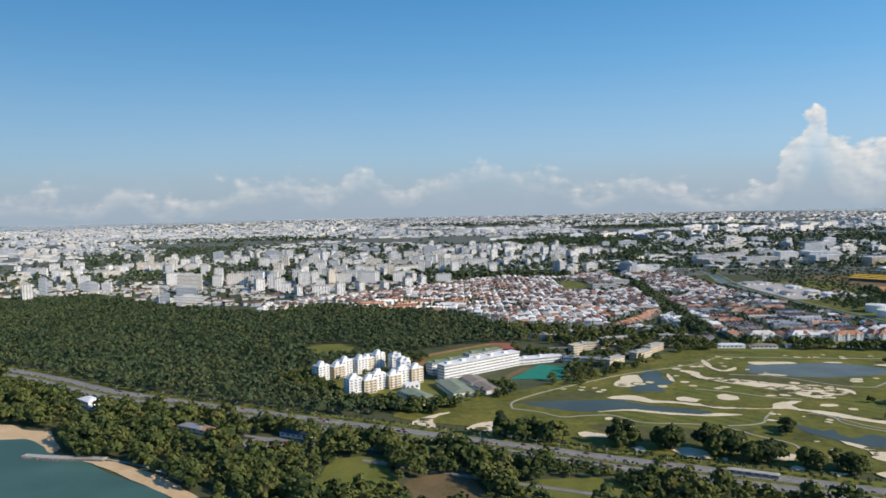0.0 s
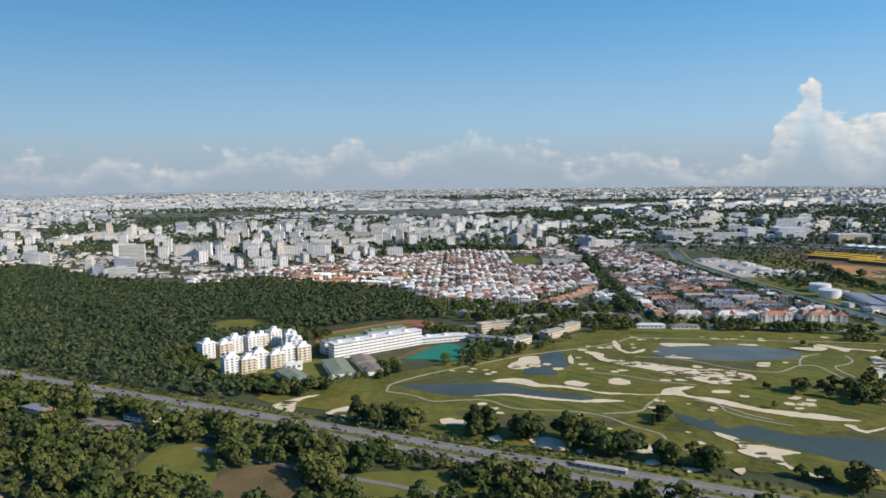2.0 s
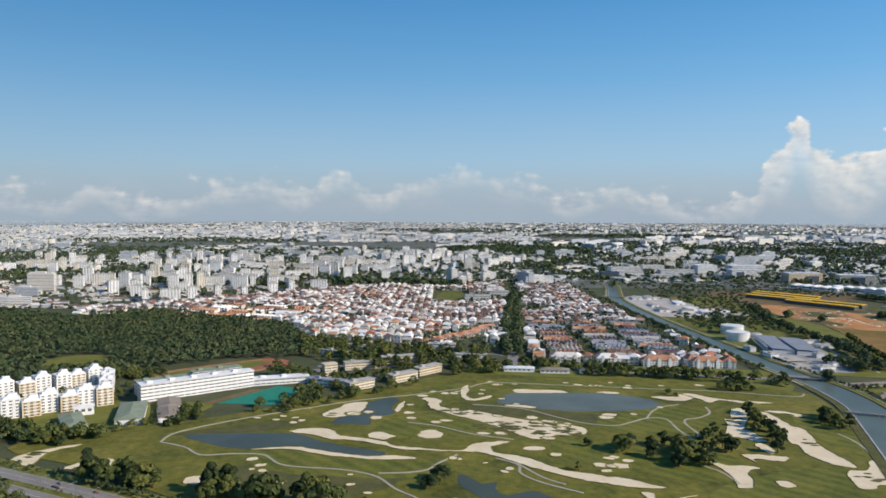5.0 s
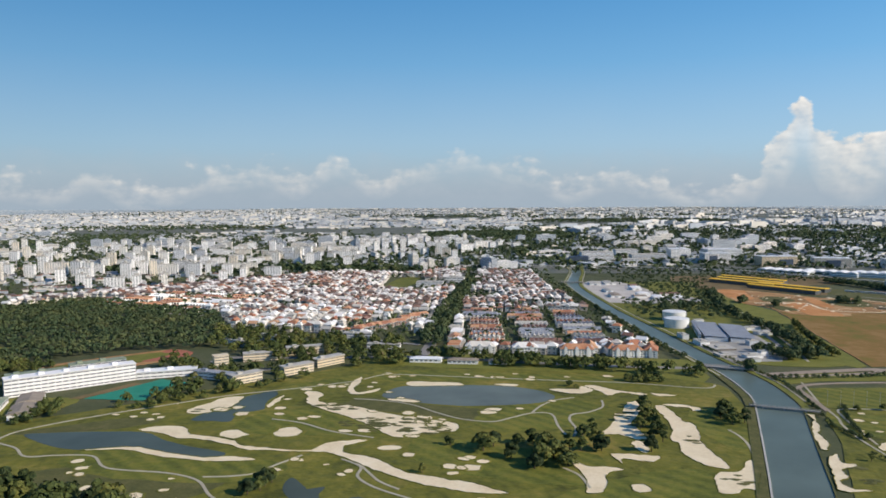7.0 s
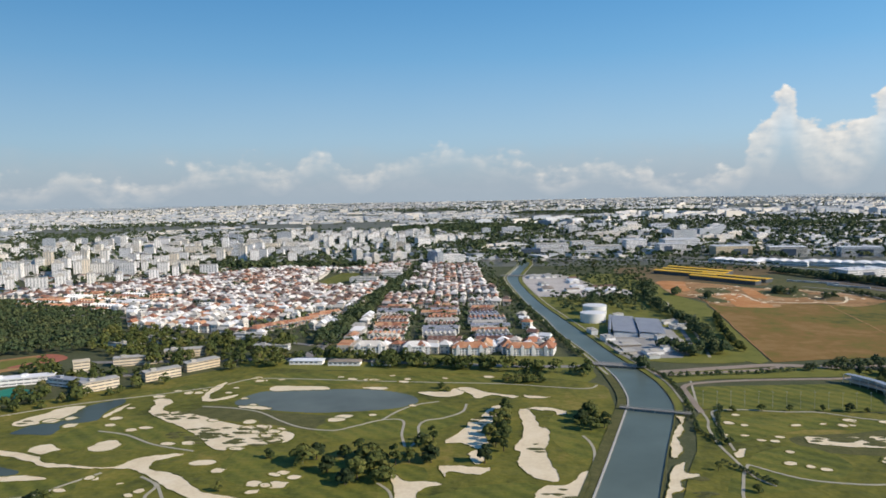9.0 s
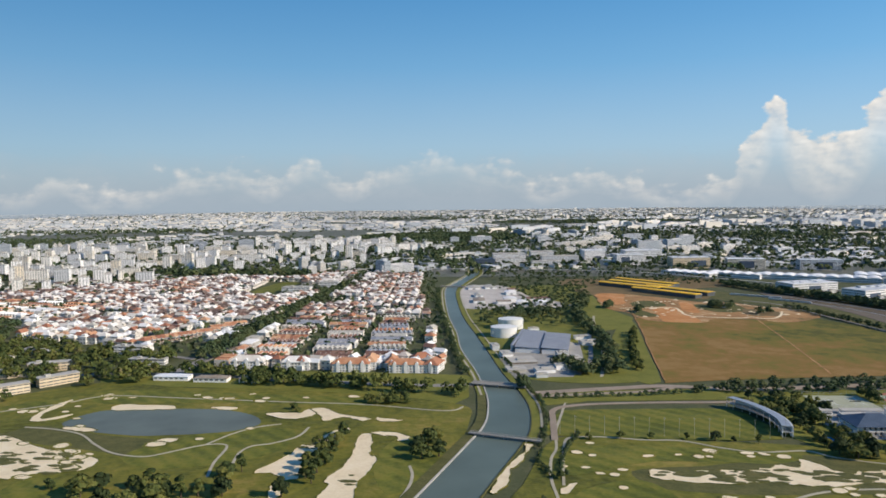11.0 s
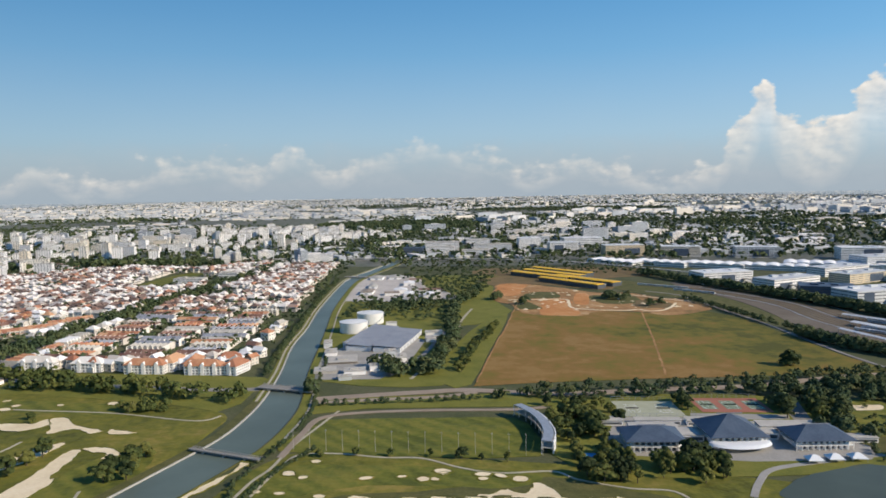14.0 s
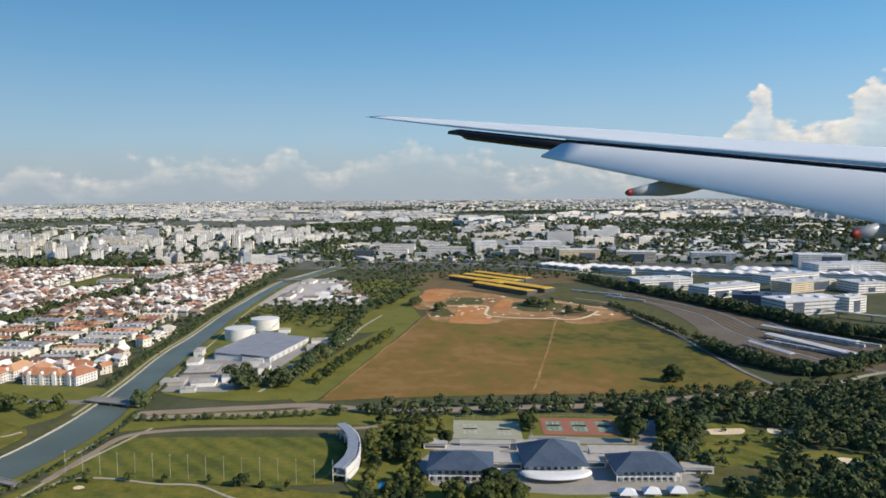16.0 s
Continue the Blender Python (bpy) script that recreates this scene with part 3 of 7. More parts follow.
# islands of turf that break up the large bunkers
gr = random.Random(11)
isl = Shape()
for bx, by, rx, ry, n in ((385, 890, 22, 12, 9), (445, 836, 48, 24, 46), (485, 818, 18, 10, 10), (1045, 822, 105, 15, 60), (668, 845, 14, 45, 9), (708, 800, 7, 40, 3), (715, 718, 12, 14, 5), (252, 866, 5, 6, 2), (80, 692, 12, 10, 5), (410, 605, 14, 26, 14), (25, 722, 10, 14, 3), (812, 735, 8, 26, 5)):
    for k in range(n):
        a, q = gr.uniform(0, 6.28), math.sqrt(gr.random())
        cx, cy, r = bx + rx * q * math.cos(a), by + ry * q * math.sin(a), gr.uniform(1.4, 4.2) * (1.35 if rx > 90 else 1.0)
        m = 9
        isl.add([(cx + r * gr.uniform(0.6, 1.3) * 2.0 * math.cos(6.28 * j / m), cy + r * gr.uniform(0.6, 1.3) * math.sin(6.28 * j / m), 0.22) for j in range(m)] + [(cx, cy, 0.9)], [(j, (j + 1) % m, m) for j in range(m)])
tagged(new("turf_island", isl.mesh("turf_island", M["rough"])), "tufts of rough grass standing in the sand bunkers", "grass", kind="stuff")
# small round bunkers
small = [(x, y, r, gr.uniform(0.6, 1.0)) for x, y, r in [(354, 806, 10), (331, 881, 5), (334, 861, 4), (331, 914, 3.2), (369, 854, 5), (421, 814, 5.1), (226, 843, 3), (218, 853, 3), (205, 857, 3), (219, 835, 3.2), (225, 890, 2), (377, 737, 3), (400, 728, 2), (414, 708, 3), (541, 888, 7), (568, 893, 3), (513, 750, 4), (514, 728, 6), (523, 742, 4), (550, 1024, 3), (595, 1026, 3.2), (577, 1042, 3), (453, 869, 3), (461, 855, 5), (477, 856, 4), (486, 845, 5), (471, 844, 4), (491, 852, 3), (423, 876, 4.1), (380, 899, 4), (906, 893, 3), (891, 836, 3), (911, 822, 3)]]
small += [(x, y, r, gr.uniform(0.6, 1.0)) for x, y, r in [(911, 797, 3), (900, 824, 3), (875, 838, 2), (433, 948, 3), (414, 989, 3), (411, 970, 3), (290, 692, 2), (902, 863, 3), (919, 832, 3.2), (900, 773, 4), (437, 1021, 3.2), (308, 797, 10), (299, 859, 5), (289, 880, 4), (205, 724, 4), (210, 699, 2), (215, 709, 4), (219, 696, 3), (181, 848, 3), (200, 843, 3), (536, 878, 7), (448, 770, 8), (237, 671, 4), (206, 668, 2), (359, 847, 4), (275, 872, 6), (404, 812, 5), (448, 925, 3), (362, 715, 4), (419, 715, 3), (373, 621, 3), (372, 647, 2), (483, 834, 5)]]
small += [(x, y, r, gr.uniform(0.6, 1.0)) for x, y, r in [(473, 858, 5), (458, 871, 5), (465, 801, 5), (490, 822, 5), (373, 738, 3), (497, 729, 5), (499, 715, 4), (605, 923, 3)]]
for cx, cy, n, sx, sy in ((360, 975, 5, 25, 20), (480, 1030, 7, 60, 12), (620, 1025, 6, 70, 12), (950, 868, 6, 60, 12), (1020, 868, 5, 40, 6), (940, 770, 4, 50, 14), (1080, 790, 9, 80, 10), (500, 740, 3, 50, 20), (300, 660, 3, 40, 12)):
    for k in range(n):
        small.append((cx + gr.uniform(-sx, sx), cy + gr.uniform(-sy, sy), gr.uniform(2.5, 5.0), gr.uniform(0.6, 1.0)))
protos = []
for k in range(5):
    m = 12
    ring = [(1.3 * gr.uniform(0.75, 1.2) * math.cos(6.28 * j / m), gr.uniform(0.75, 1.2) * math.sin(6.28 * j / m)) for j in range(m)]
    v = [(x, y, 0.0) for x, y in ring] + [(x * 1.18, y * 1.18, 0.05) for x, y in ring] + [(x * 1.4, y * 1.4, -0.04) for x, y in ring]
    f = [tuple(range(m))] + [(j, m + j, m + (j + 1) % m, (j + 1) % m) for j in range(m)] + [(m + j, 2 * m + j, 2 * m + (j + 1) % m, m + (j + 1) % m) for j in range(m)]
    protos.append(mesh_of("bunker", v, f, [M["sand"], M["fairway"]], [0] + [1] * (2 * m)))
for i, (x, y, r, q) in enumerate(small):
    ob = tagged(new("bunker", gr.choice(protos)), "small round sand bunker with a grassy lip", "bunker", "small bunkers", "structure")
    ob.location, ob.scale, ob.rotation_euler = (x, y, 0.2 + 0.003 * i), (r * 1.0, r * q * 1.25, 3), (0, 0, gr.uniform(-0.5, 0.5))

path_z = 0.24


def cart_path(pts):
    global path_z
    path_z += 0.008
    surface("cart_path", strip_mesh("cart_path", pts, 2.3, path_z, M["cart_path"]), "narrow pale cart path winding over the turf")


cart_path([(399, 920), (429, 915), (459, 902), (485, 875), (509, 855), (537, 848), (555, 860), (578, 878), (597, 876), (598, 837), (602, 807)])
cart_path([(578, 878), (592, 907), (609, 927), (630, 938)])
cart_path([(657, 929), (652, 903), (634, 884), (618, 876), (612, 859), (613, 830), (607, 808)])
cart_path([(753, 835), (756, 817), (754, 792), (744, 754), (724, 687)])
cart_path([(905, 1016), (893, 969), (881, 922), (875, 879), (867, 854), (861, 816), (860, 782), (861, 746), (869, 730)])
cart_path([(585, 732), (595, 716), (598, 692)])
cart_path([(431, 795), (393, 810), (360, 834), (331, 844)])
cart_path([(425, 732), (433, 716), (444, 696), (459, 682)])
cart_path([(377, 748), (371, 739), (360, 724), (351, 708), (334, 700), (312, 697)])
cart_path([(113, 763), (116, 789), (138, 817), (171, 848), (213, 882), (272, 927), (337, 961), (394, 997)])
cart_path([(113, 763), (139, 750), (158, 731), (182, 735), (211, 735), (234, 710), (282, 703), (310, 690), (327, 664), (347, 641), (344, 620)])
cart_path([(410, 741), (427, 725), (427, 704), (442, 684), (469, 665)])
cart_path([(800, 1000), (780, 985), (700, 1005), (620, 1012), (520, 1022), (430, 1030), (400, 1004)])
cart_path([(868, 800), (875, 845), (882, 882), (891, 906), (920, 909), (956, 902), (986, 901), (1016, 883), (1044, 874), (1083, 878), (1099, 864), (1132, 850), (1162, 845), (1175, 815), (1200, 790)])
cart_path([(866, 770), (900, 740), (960, 735), (1010, 770), (1060, 795), (1130, 800), (1200, 795)])
cart_path([(866, 770), (850, 740), (835, 690), (870, 660), (930, 650)])
cart_path([(300, 640), (340, 610), (390, 600)])

# ---- roads ----
main = [(-1500, 1440), (-900, 1165), (-484, 935), (-333, 833), (-189, 762), (-55, 700), (90, 636), (180, 594), (300, 545), (520, 450), (900, 300), (1600, 60)]


def beside(pts, d):
    out = []
    for i, p in enumerate(pts):
        a, b = np.array(pts[max(i - 1, 0)]), np.array(pts[min(i + 1, len(pts) - 1)])
        u = (b - a) / np.hypot(*(b - a))
        out.append((p[0] - u[1] * d, p[1] + u[0] * d))
    return out


surface("verge", strip_mesh("verge", main, 62, 0.02, M["park_grass"]), "grass verge of the expressway")
for d in (8.5, -13.0):
    surface("road", strip_mesh("road", beside(main, d), 14.5, 0.25, M["asphalt"], base=-0.2), "grey asphalt expressway carriageway")
    for e in (-7.0, 7.0, 0.0):
        surface("kerb", strip_mesh("kerb", beside(main, d + e), 0.35 if e else 0.18, 0.42 if e else 0.26, M["concrete"] if e else M["white_paint"]), "pale kerb along the expressway" if e else "white lane line on the expressway")
road_z = 0.26


def road(pts, width, material="asphalt", label="grey asphalt road"):
    global road_z
    road_z += 0.008
    surface("road", strip_mesh("road", pts, width, road_z, M[material], base=-0.2), label)


road([(-30, 600), (60, 560), (200, 500), (400, 400)], 6)
road([(-420, 800), (-340, 770), (-300, 745), (-250, 720), (-140, 668), (-60, 640), (20, 618)], 6)
road([(-262, 610), (-215, 590), (-185, 570), (-165, 552)], 3, "paving", "pale footpath behind the beach")
road([(871, 1052), (932, 1068), (981, 1079), (1029, 1087), (1113, 1075), (1217, 1090), (1326, 1105), (1447, 1142), (1700, 1190)], 13, "tan_road", "sunlit brownish-grey road along the field")
road([(820, 1090), (760, 1085), (600, 1105), (470, 1130), (330, 1120), (200, 1110)], 12)
road([(877, 900), (884, 956), (892, 995), (929, 1012), (998, 1020), (1069, 1023), (1098, 1031)], 6, "tan_road", "brownish service road behind the driving range")
road([(872, 1040), (935, 1052), (1000, 1064), (1035, 1080)], 8, "tan_road", "brownish road verge by the bridge")
road([(455, 1110), (470, 1205), (488, 1453), (515, 1759), (572, 2200), (606, 2550)], 16)
road([(940, 1140), (965, 1200), (985, 1300), (1005, 1420)], 6)
road([(1508, 1165), (1495, 1236), (1489, 1301), (1479, 1442), (1457, 1601), (1440, 1736), (1390, 1800)], 6)
road([(330, 1120), (300, 1060), (240, 1040), (200, 1090)], 9)
road([(-30, 1490), (150, 1430), (300, 1300), (455, 1215)], 9)
road([(120, 1900), (300, 1700), (420, 1560), (478, 1500)], 9)
road([(-250, 1690), (-60, 1640), (140, 1620), (330, 1600), (478, 1560)], 9)
road([(-700, 2560), (-200, 2480), (300, 2470), (800, 2520), (1300, 2430), (1900, 2200)], 18)
road([(1212, 838), (1226, 862), (1246, 885), (1290, 900), (1345, 915)], 5, "paving", "pale path round the pond")

# ---- canal ----
left = [(690, 590), (729, 691), (740, 719), (772, 805), (804, 894), (817, 933), (824, 975), (827, 1044), (820, 1150), (804, 1290), (799, 1420), (786, 1600), (778, 1890), (782, 2050), (806, 2180), (852, 2420), (868, 2640)]
right = [(732, 590), (774, 693), (785, 722), (818, 810), (848, 890), (860, 935), (866, 1001), (862, 1060), (850, 1150), (838, 1290), (826, 1420), (810, 1600), (801, 1870), (806, 2020), (830, 2170), (876, 2410), (892, 2630)]
cp = curve_pts(left, 6, False) + curve_pts(right, 6, False)[::-1]
n = len(cp)
surface("canal_water", mesh_of("canal_water", [(x, y, 0.1) for x, y in cp], [tuple(range(n))[::-1]], M["canal"]), "grey-green water of a straight canal")
surface("canal_wall", strip_mesh("canal_wall", beside(left, 0.8), 1.5, 0.9, M["concrete"], base=-0.3), "pale concrete canal bank")
surface("canal_wall", strip_mesh("canal_wall", beside(right, -0.6), 1.2, 0.8, M["rough"], base=-0.3), "grown-over canal bank")
surface("embankment", strip_mesh("embankment", beside(left[:8], 6.6), 9.0, 0.5, M["rough"]), "dry grassy bank of the canal")
surface("embankment", strip_mesh("embankment", beside(left[7:], 6.0), 9.0, 0.45, M["park_grass"]), "green grassy embankment of the canal")
surface("embankment", strip_mesh("embankment", beside(right[4:], -5.0), 7.5, 0.5, M["park_grass"]), "green grassy embankment of the canal")
surface("footpath", strip_mesh("footpath", beside(left[7:], 6.5), 2.6, 0.62, M["cart_path"]), "narrow path along the canal")
surface("footpath", strip_mesh("footpath", beside(right[5:], -10.5), 2.2, 0.62, M["cart_path"]), "narrow path along the canal")


def bridge(a, b, width, z, label):
    """A beam bridge with deck, parapets and piers."""
    a, b = Vector((*a, 0)), Vector((*b, 0))
    l, turn = (b - a).length, math.atan2(b.y - a.y, b.x - a.x)
    t = thing("bridge", label, "bridge")
    t.location, t.rotation_euler = a, (0, 0, turn)
    part("deck", Shape().box(0, l, -width / 2, width / 2, z - 0.9, z).mesh("deck", M["asphalt"]), t)
    for s in (-1, 1):
        rail = Shape().box(0, l, s * width / 2 - 0.15, s * width / 2 + 0.15, z + 0.75, z + 0.95)
        for k in range(int(l / 3) + 1):
            rail.box(k * 3, k * 3 + 0.3, s * width / 2 - 0.1, s * width / 2 + 0.1, z, z + 0.8)
        part("parapet", rail.mesh("parapet", M["concrete"]), t)
    for k in (0.2, 0.5, 0.8):
        part("pier", Shape().box(l * k - 0.6, l * k + 0.6, -width / 2 + 0.4, width / 2 - 0.4, -0.4, z - 0.8).mesh("pier", M["concrete"]), t)


bridge((803, 912), (864, 890), 5.0, 2.6, "concrete footbridge across the canal")
bridge((812, 1090), (872, 1074), 14.0, 3.0, "concrete road bridge across the canal")
bridge((768, 2066), (826, 2056), 12.0, 3.0, "far concrete road bridge across the canal")

# ---- open fields and earthworks ----
field = [(1033, 1102), (1062, 1270), (1089, 1424), (1113, 1577), (1150, 1560), (1205, 1540), (1250, 1569), (1330, 1545), (1429, 1560), (1460, 1500), (1476, 1357), (1488, 1236), (1505, 1165), (1449, 1153), (1214, 1132), (1091, 1115)]
patch("field", field, 0.06, M["field"], "wide open field of brown and olive dry grass", 1)
patch("grass_strip", [(1000, 1113), (1030, 1108), (1058, 1270), (1085, 1424), (1100, 1540), (1070, 1495), (1035, 1391), (998, 1208)], 0.06, M["park_grass"], "green grass strip beside the open field", 2)
site = [(1085, 1700), (1100, 1890), (1127, 1935), (1175, 1918), (1241, 1850), (1290, 1782), (1351, 1780), (1400, 1705), (1435, 1690), (1447, 1600), (1421, 1555), (1355, 1520), (1320, 1560), (1250, 1562), (1222, 1520), (1154, 1525), (1120, 1570), (1112, 1640)]
patch("earth", site, 0.10, M["site_earth"], "bare orange and beige earth of a building site", 4, 7.0)
for k, e in enumerate(([(1103, 1894), (1127, 1930), (1166, 1908), (1146, 1806), (1131, 1750), (1100, 1765)], [(1172, 1685), (1221, 1691), (1211, 1606), (1224, 1587), (1210, 1522), (1178, 1526), (1154, 1535), (1160, 1600)], [(1250, 1779), (1272, 1763), (1250, 1640), (1227, 1650)])):
    patch("earth", e, 0.15 + 0.01 * k, M["orange_earth"], "bare orange earth of a building site", 3, 9.0, seed=k)
for k, (e, m) in enumerate((([(1180, 1800), (1215, 1790), (1205, 1720), (1150, 1715), (1148, 1760)], "rough"), ([(1270, 1740), (1345, 1745), (1350, 1660), (1290, 1640), (1262, 1680)], "rough"), ([(1345, 1680), (1385, 1670), (1395, 1610), (1340, 1590), (1325, 1620)], "brown_earth"), ([(1120, 1670), (1150, 1660), (1160, 1590), (1125, 1590)], "rough"))):
    patch("scrub", e, 0.19 + 0.01 * k, M[m], "scrubby grown-over ground on the building site", 4, 9.0, seed=k + 7)
for p, w in (([(1170, 1911), (1142, 1743), (1113, 1577), (1089, 1424), (1062, 1270), (1036, 1117)], 2.2), ([(1110, 1693), (1174, 1699), (1218, 1694), (1213, 1606), (1243, 1581), (1297, 1569), (1319, 1580), (1342, 1562), (1373, 1585), (1405, 1645)], 6), ([(1300, 1775), (1352, 1745), (1405, 1690), (1440, 1660)], 5)):
    surface("track_path", strip_mesh("track_path", p, w * 0.8, 0.30 + w * 0.01, M["sand" if w > 4 else "site_earth"], wobble=3), "pale dirt track over the building site")
surface("track_path", strip_mesh("track_path", [(1322, 1560), (1283, 1338), (1260, 1221), (1246, 1148)], 2.6, 0.12, M["site_earth"], wobble=1.5), "faint worn dirt track across the field")
patch("grass_strip", [(872, 1120), (1000, 1105), (1000, 1200), (1010, 1400), (960, 1500), (850, 1560), (812, 1560), (845, 1250)], 0.04, M["park_grass"], "green grass of the waterworks", 3)
patch("grass_strip", [(868, 1000), (930, 1025), (1100, 1035), (1130, 1060), (1030, 1075), (870, 1045)], 0.04, M["park_grass"], "grass verge with a row of young trees", 2)
patch("grass_strip", [(395, 1080), (500, 1070), (660, 1052), (790, 1010), (808, 1080), (806, 1135), (600, 1150), (480, 1150), (395, 1135)], 0.03, M["park_grass"], "grass under the belt of trees", 2)
patch("lawn", [(338, 1917), (361, 2175), (416, 2160), (385, 1895)], 0.06, M["mown"], "green sports lawn among the houses", 2)
patch("lawn", [(-62, 528), (-60, 565), (-50, 605), (-12, 603), (-3, 561), (2, 525)], 0.05, M["park_grass"], "sunlit park lawn", 4, 3)
patch("lawn", [(5, 520), (9, 553), (39, 568), (61, 549), (64, 505), (30, 490)], 0.06, M["brown_earth"], "worn brown park lawn", 4, 3)
patch("lawn", [(80, 540), (150, 560), (190, 520), (120, 490)], 0.05, M["park_grass"], "park lawn by the expressway", 4, 3)
patch("lawn", [(-165, 1107), (-145, 1148), (-100, 1158), (-72, 1114), (-88, 1055), (-135, 1048)], 0.05, M["park_grass"], "overgrown clearing in the woods", 4, 5)
patch("lawn", [(-330, 1600), (-250, 1690), (-170, 1670), (-230, 1570)], 0.05, M["mown"], "green lawn by the apartment blocks", 3, 3)
patch("yard", [(1474, 1895), (1501, 1765), (1523, 1655), (1525, 1509), (1513, 1398), (1528, 1300), (1556, 1253), (1640, 1240), (1900, 1020), (2500, 900), (2500, 1100), (1790, 1290), (1727, 1380), (1685, 1470), (1644, 1560), (1597, 1690), (1539, 1845), (1487, 1935)], 0.05, M["ballast"], "wide brown gravel yard of the rail depot", 2)
patch("yard", [(840, 1125), (868, 1286), (950, 1364), (975, 1330), (957, 1184), (932, 1129)], 0.07, M["paving"], "paved yard of the waterworks", 1)
patch("yard", [(1150, 910), (1330, 905), (1338, 950), (1315, 985), (1230, 995), (1155, 990)], 0.14, M["paving"], "paved ground round the clubhouse", 2)
patch("lawn", [(1105, 880), (1300, 880), (1420, 900), (1400, 1000), (1310, 1070), (1150, 1066), (1095, 1010)], 0.09, M["park_grass"], "garden lawn round the clubhouse", 3, 3)
patch("yard", [(1152, 992), (1312, 998), (1316, 1010), (1228, 1014), (1226, 1002), (1152, 1002)], 0.17, M["paving"], "paved walk between the clubhouse and the courts", 1)
patch("lawn", [(1388, 1052), (1420, 1056), (1428, 1034), (1460, 1038), (1456, 1016), (1428, 998), (1430, 966), (1387, 946), (1352, 966), (1358, 992), (1372, 1015)], 0.11, M["mown"], "sunlit clearing among the trees", 3, 2)
patch("lawn", [(1345, 944), (1376, 956), (1406, 954), (1396, 924), (1372, 910), (1345, 920)], 0.12, M["rough"], "dry golf green among the shrubs", 3, 2)
patch("lawn", [(1440, 985), (1480, 990), (1500, 965), (1462, 940), (1430, 955)], 0.06, M["park_grass"], "sunlit clearing among the trees", 3, 2)
for k, e in enumerate(([(1383, 1036), (1416, 1040), (1409, 1026), (1384, 1024)], [(1440, 1042), (1461, 1040), (1453, 1029), (1436, 1028)], [(1466, 976), (1478, 972), (1472, 960), (1462, 964)])):
    patch("sand_patch", e, 0.16, M["sand"], "pale sand patch in a sunlit clearing", 4, 1.5, seed=k + 40)
patch("car_park", [(1328, 1059), (1346, 1059), (1330, 995), (1314, 994)], 0.15, M["asphalt"], "asphalt car park beside the tennis courts", 1)
surface("track_path", strip_mesh("track_path", [(1497, 1164), (1535, 1166), (1576, 1190), (1624, 1222), (1690, 1258), (1800, 1330)], 6.0, 0.16, M["cart_path"], wobble=1.0), "pale road between the woods and the rail yard")
patch("lawn", [(1330, 830), (1450, 850), (1560, 800), (1420, 760)], 0.05, M["park_grass"], "sunlit golf lawn among the trees", 3, 3)

surface("track_path", strip_mesh("track_path", [(1044, 1595), (1026, 1489), (1016, 1384), (994, 1260), (976, 1172), (966, 1130)], 4.0, 0.14, M["cart_path"], wobble=0.5), "pale service road of the waterworks")

# spoil heaps and rubble on the building site
wr = random.Random(31)
heap = Shape()
for k in range(70):
    x, y, r = wr.uniform(1110, 1420), wr.uniform(1560, 1840), wr.uniform(1.5, 5)
    if not inside(x, y, site):
        continue
    m = 8
    heap.add([(x + r * wr.uniform(0.7, 1.4) * math.cos(6.28 * j / m), y + r * wr.uniform(0.7, 1.3) * math.sin(6.28 * j / m), 0.12) for j in range(m)] + [(x + wr.uniform(-1, 1), y, r * wr.uniform(0.3, 0.55))], [(j, (j + 1) % m, m) for j in range(m)])
tagged(new("spoil_heaps", heap.mesh("spoil_heaps", M["sand"])), "pale heaps of spoil and rubble on the building site", "rubble", kind="stuff")
patch("lawn", [(830, 1470), (1005, 1430), (1070, 1480), (1108, 1575), (1085, 1700), (1098, 1890), (1060, 1990), (1120, 2080), (900, 2090), (830, 1900)], 0.10, M["park_grass"], "grass among the trees by the building site", 2, 4)
patch("scrub", [(1450, 1640), (1473, 1536), (1505, 1401), (1512, 1400), (1522, 1509), (1520, 1645), (1495, 1765), (1440, 1900), (1345, 2010), (1340, 1870), (1360, 1790), (1440, 1695)], 0.03, M["rough"], "scrubby ground beside the rail yard", 3, 4)
patch("scrub", [(1100, 1900), (1180, 1925), (1300, 1830), (1345, 1870), (1345, 2010), (1500, 2080), (1450, 2250), (1100, 2250), (1070, 2050)], 0.035, M["brown_earth"], "brown bare ground round the depot sheds", 3, 4)

# ---- trees ----
def leaf_cloud(rng, lobes, per_lobe, size, flat=0.75):
    """Corner arrays of many small leaf clumps scattered over the lobes of a crown."""
    quads = []
    for cx, cy, cz, r in lobes:
        d = rng.normal(size=(per_lobe, 3))
        d /= np.linalg.norm(d, axis=1)[:, None]
        d[:, 2] = np.abs(d[:, 2]) * 1.1 - 0.35
        c = np.array((cx, cy, cz)) + d * r * rng.uniform(0.72, 1.08, (per_lobe, 1)) * np.array((1, 1, flat))
        nrm = d + np.array((0, 0, 0.45)) + rng.normal(scale=0.25, size=d.shape)
        nrm /= np.linalg.norm(nrm, axis=1)[:, None]
        u = np.cross(nrm, rng.normal(size=d.shape))
        u /= np.linalg.norm(u, axis=1)[:, None]
        w = np.cross(nrm, u)
        s = size * rng.uniform(0.6, 1.4, (per_lobe, 1))
        k = rng.uniform(0.5, 1.1, (per_lobe, 1))
        quads.append(np.stack([c - u * s, c - w * s * k, c + u * s * 0.9, c + w * s * k * 0.8], axis=1))
    return np.concatenate(quads)


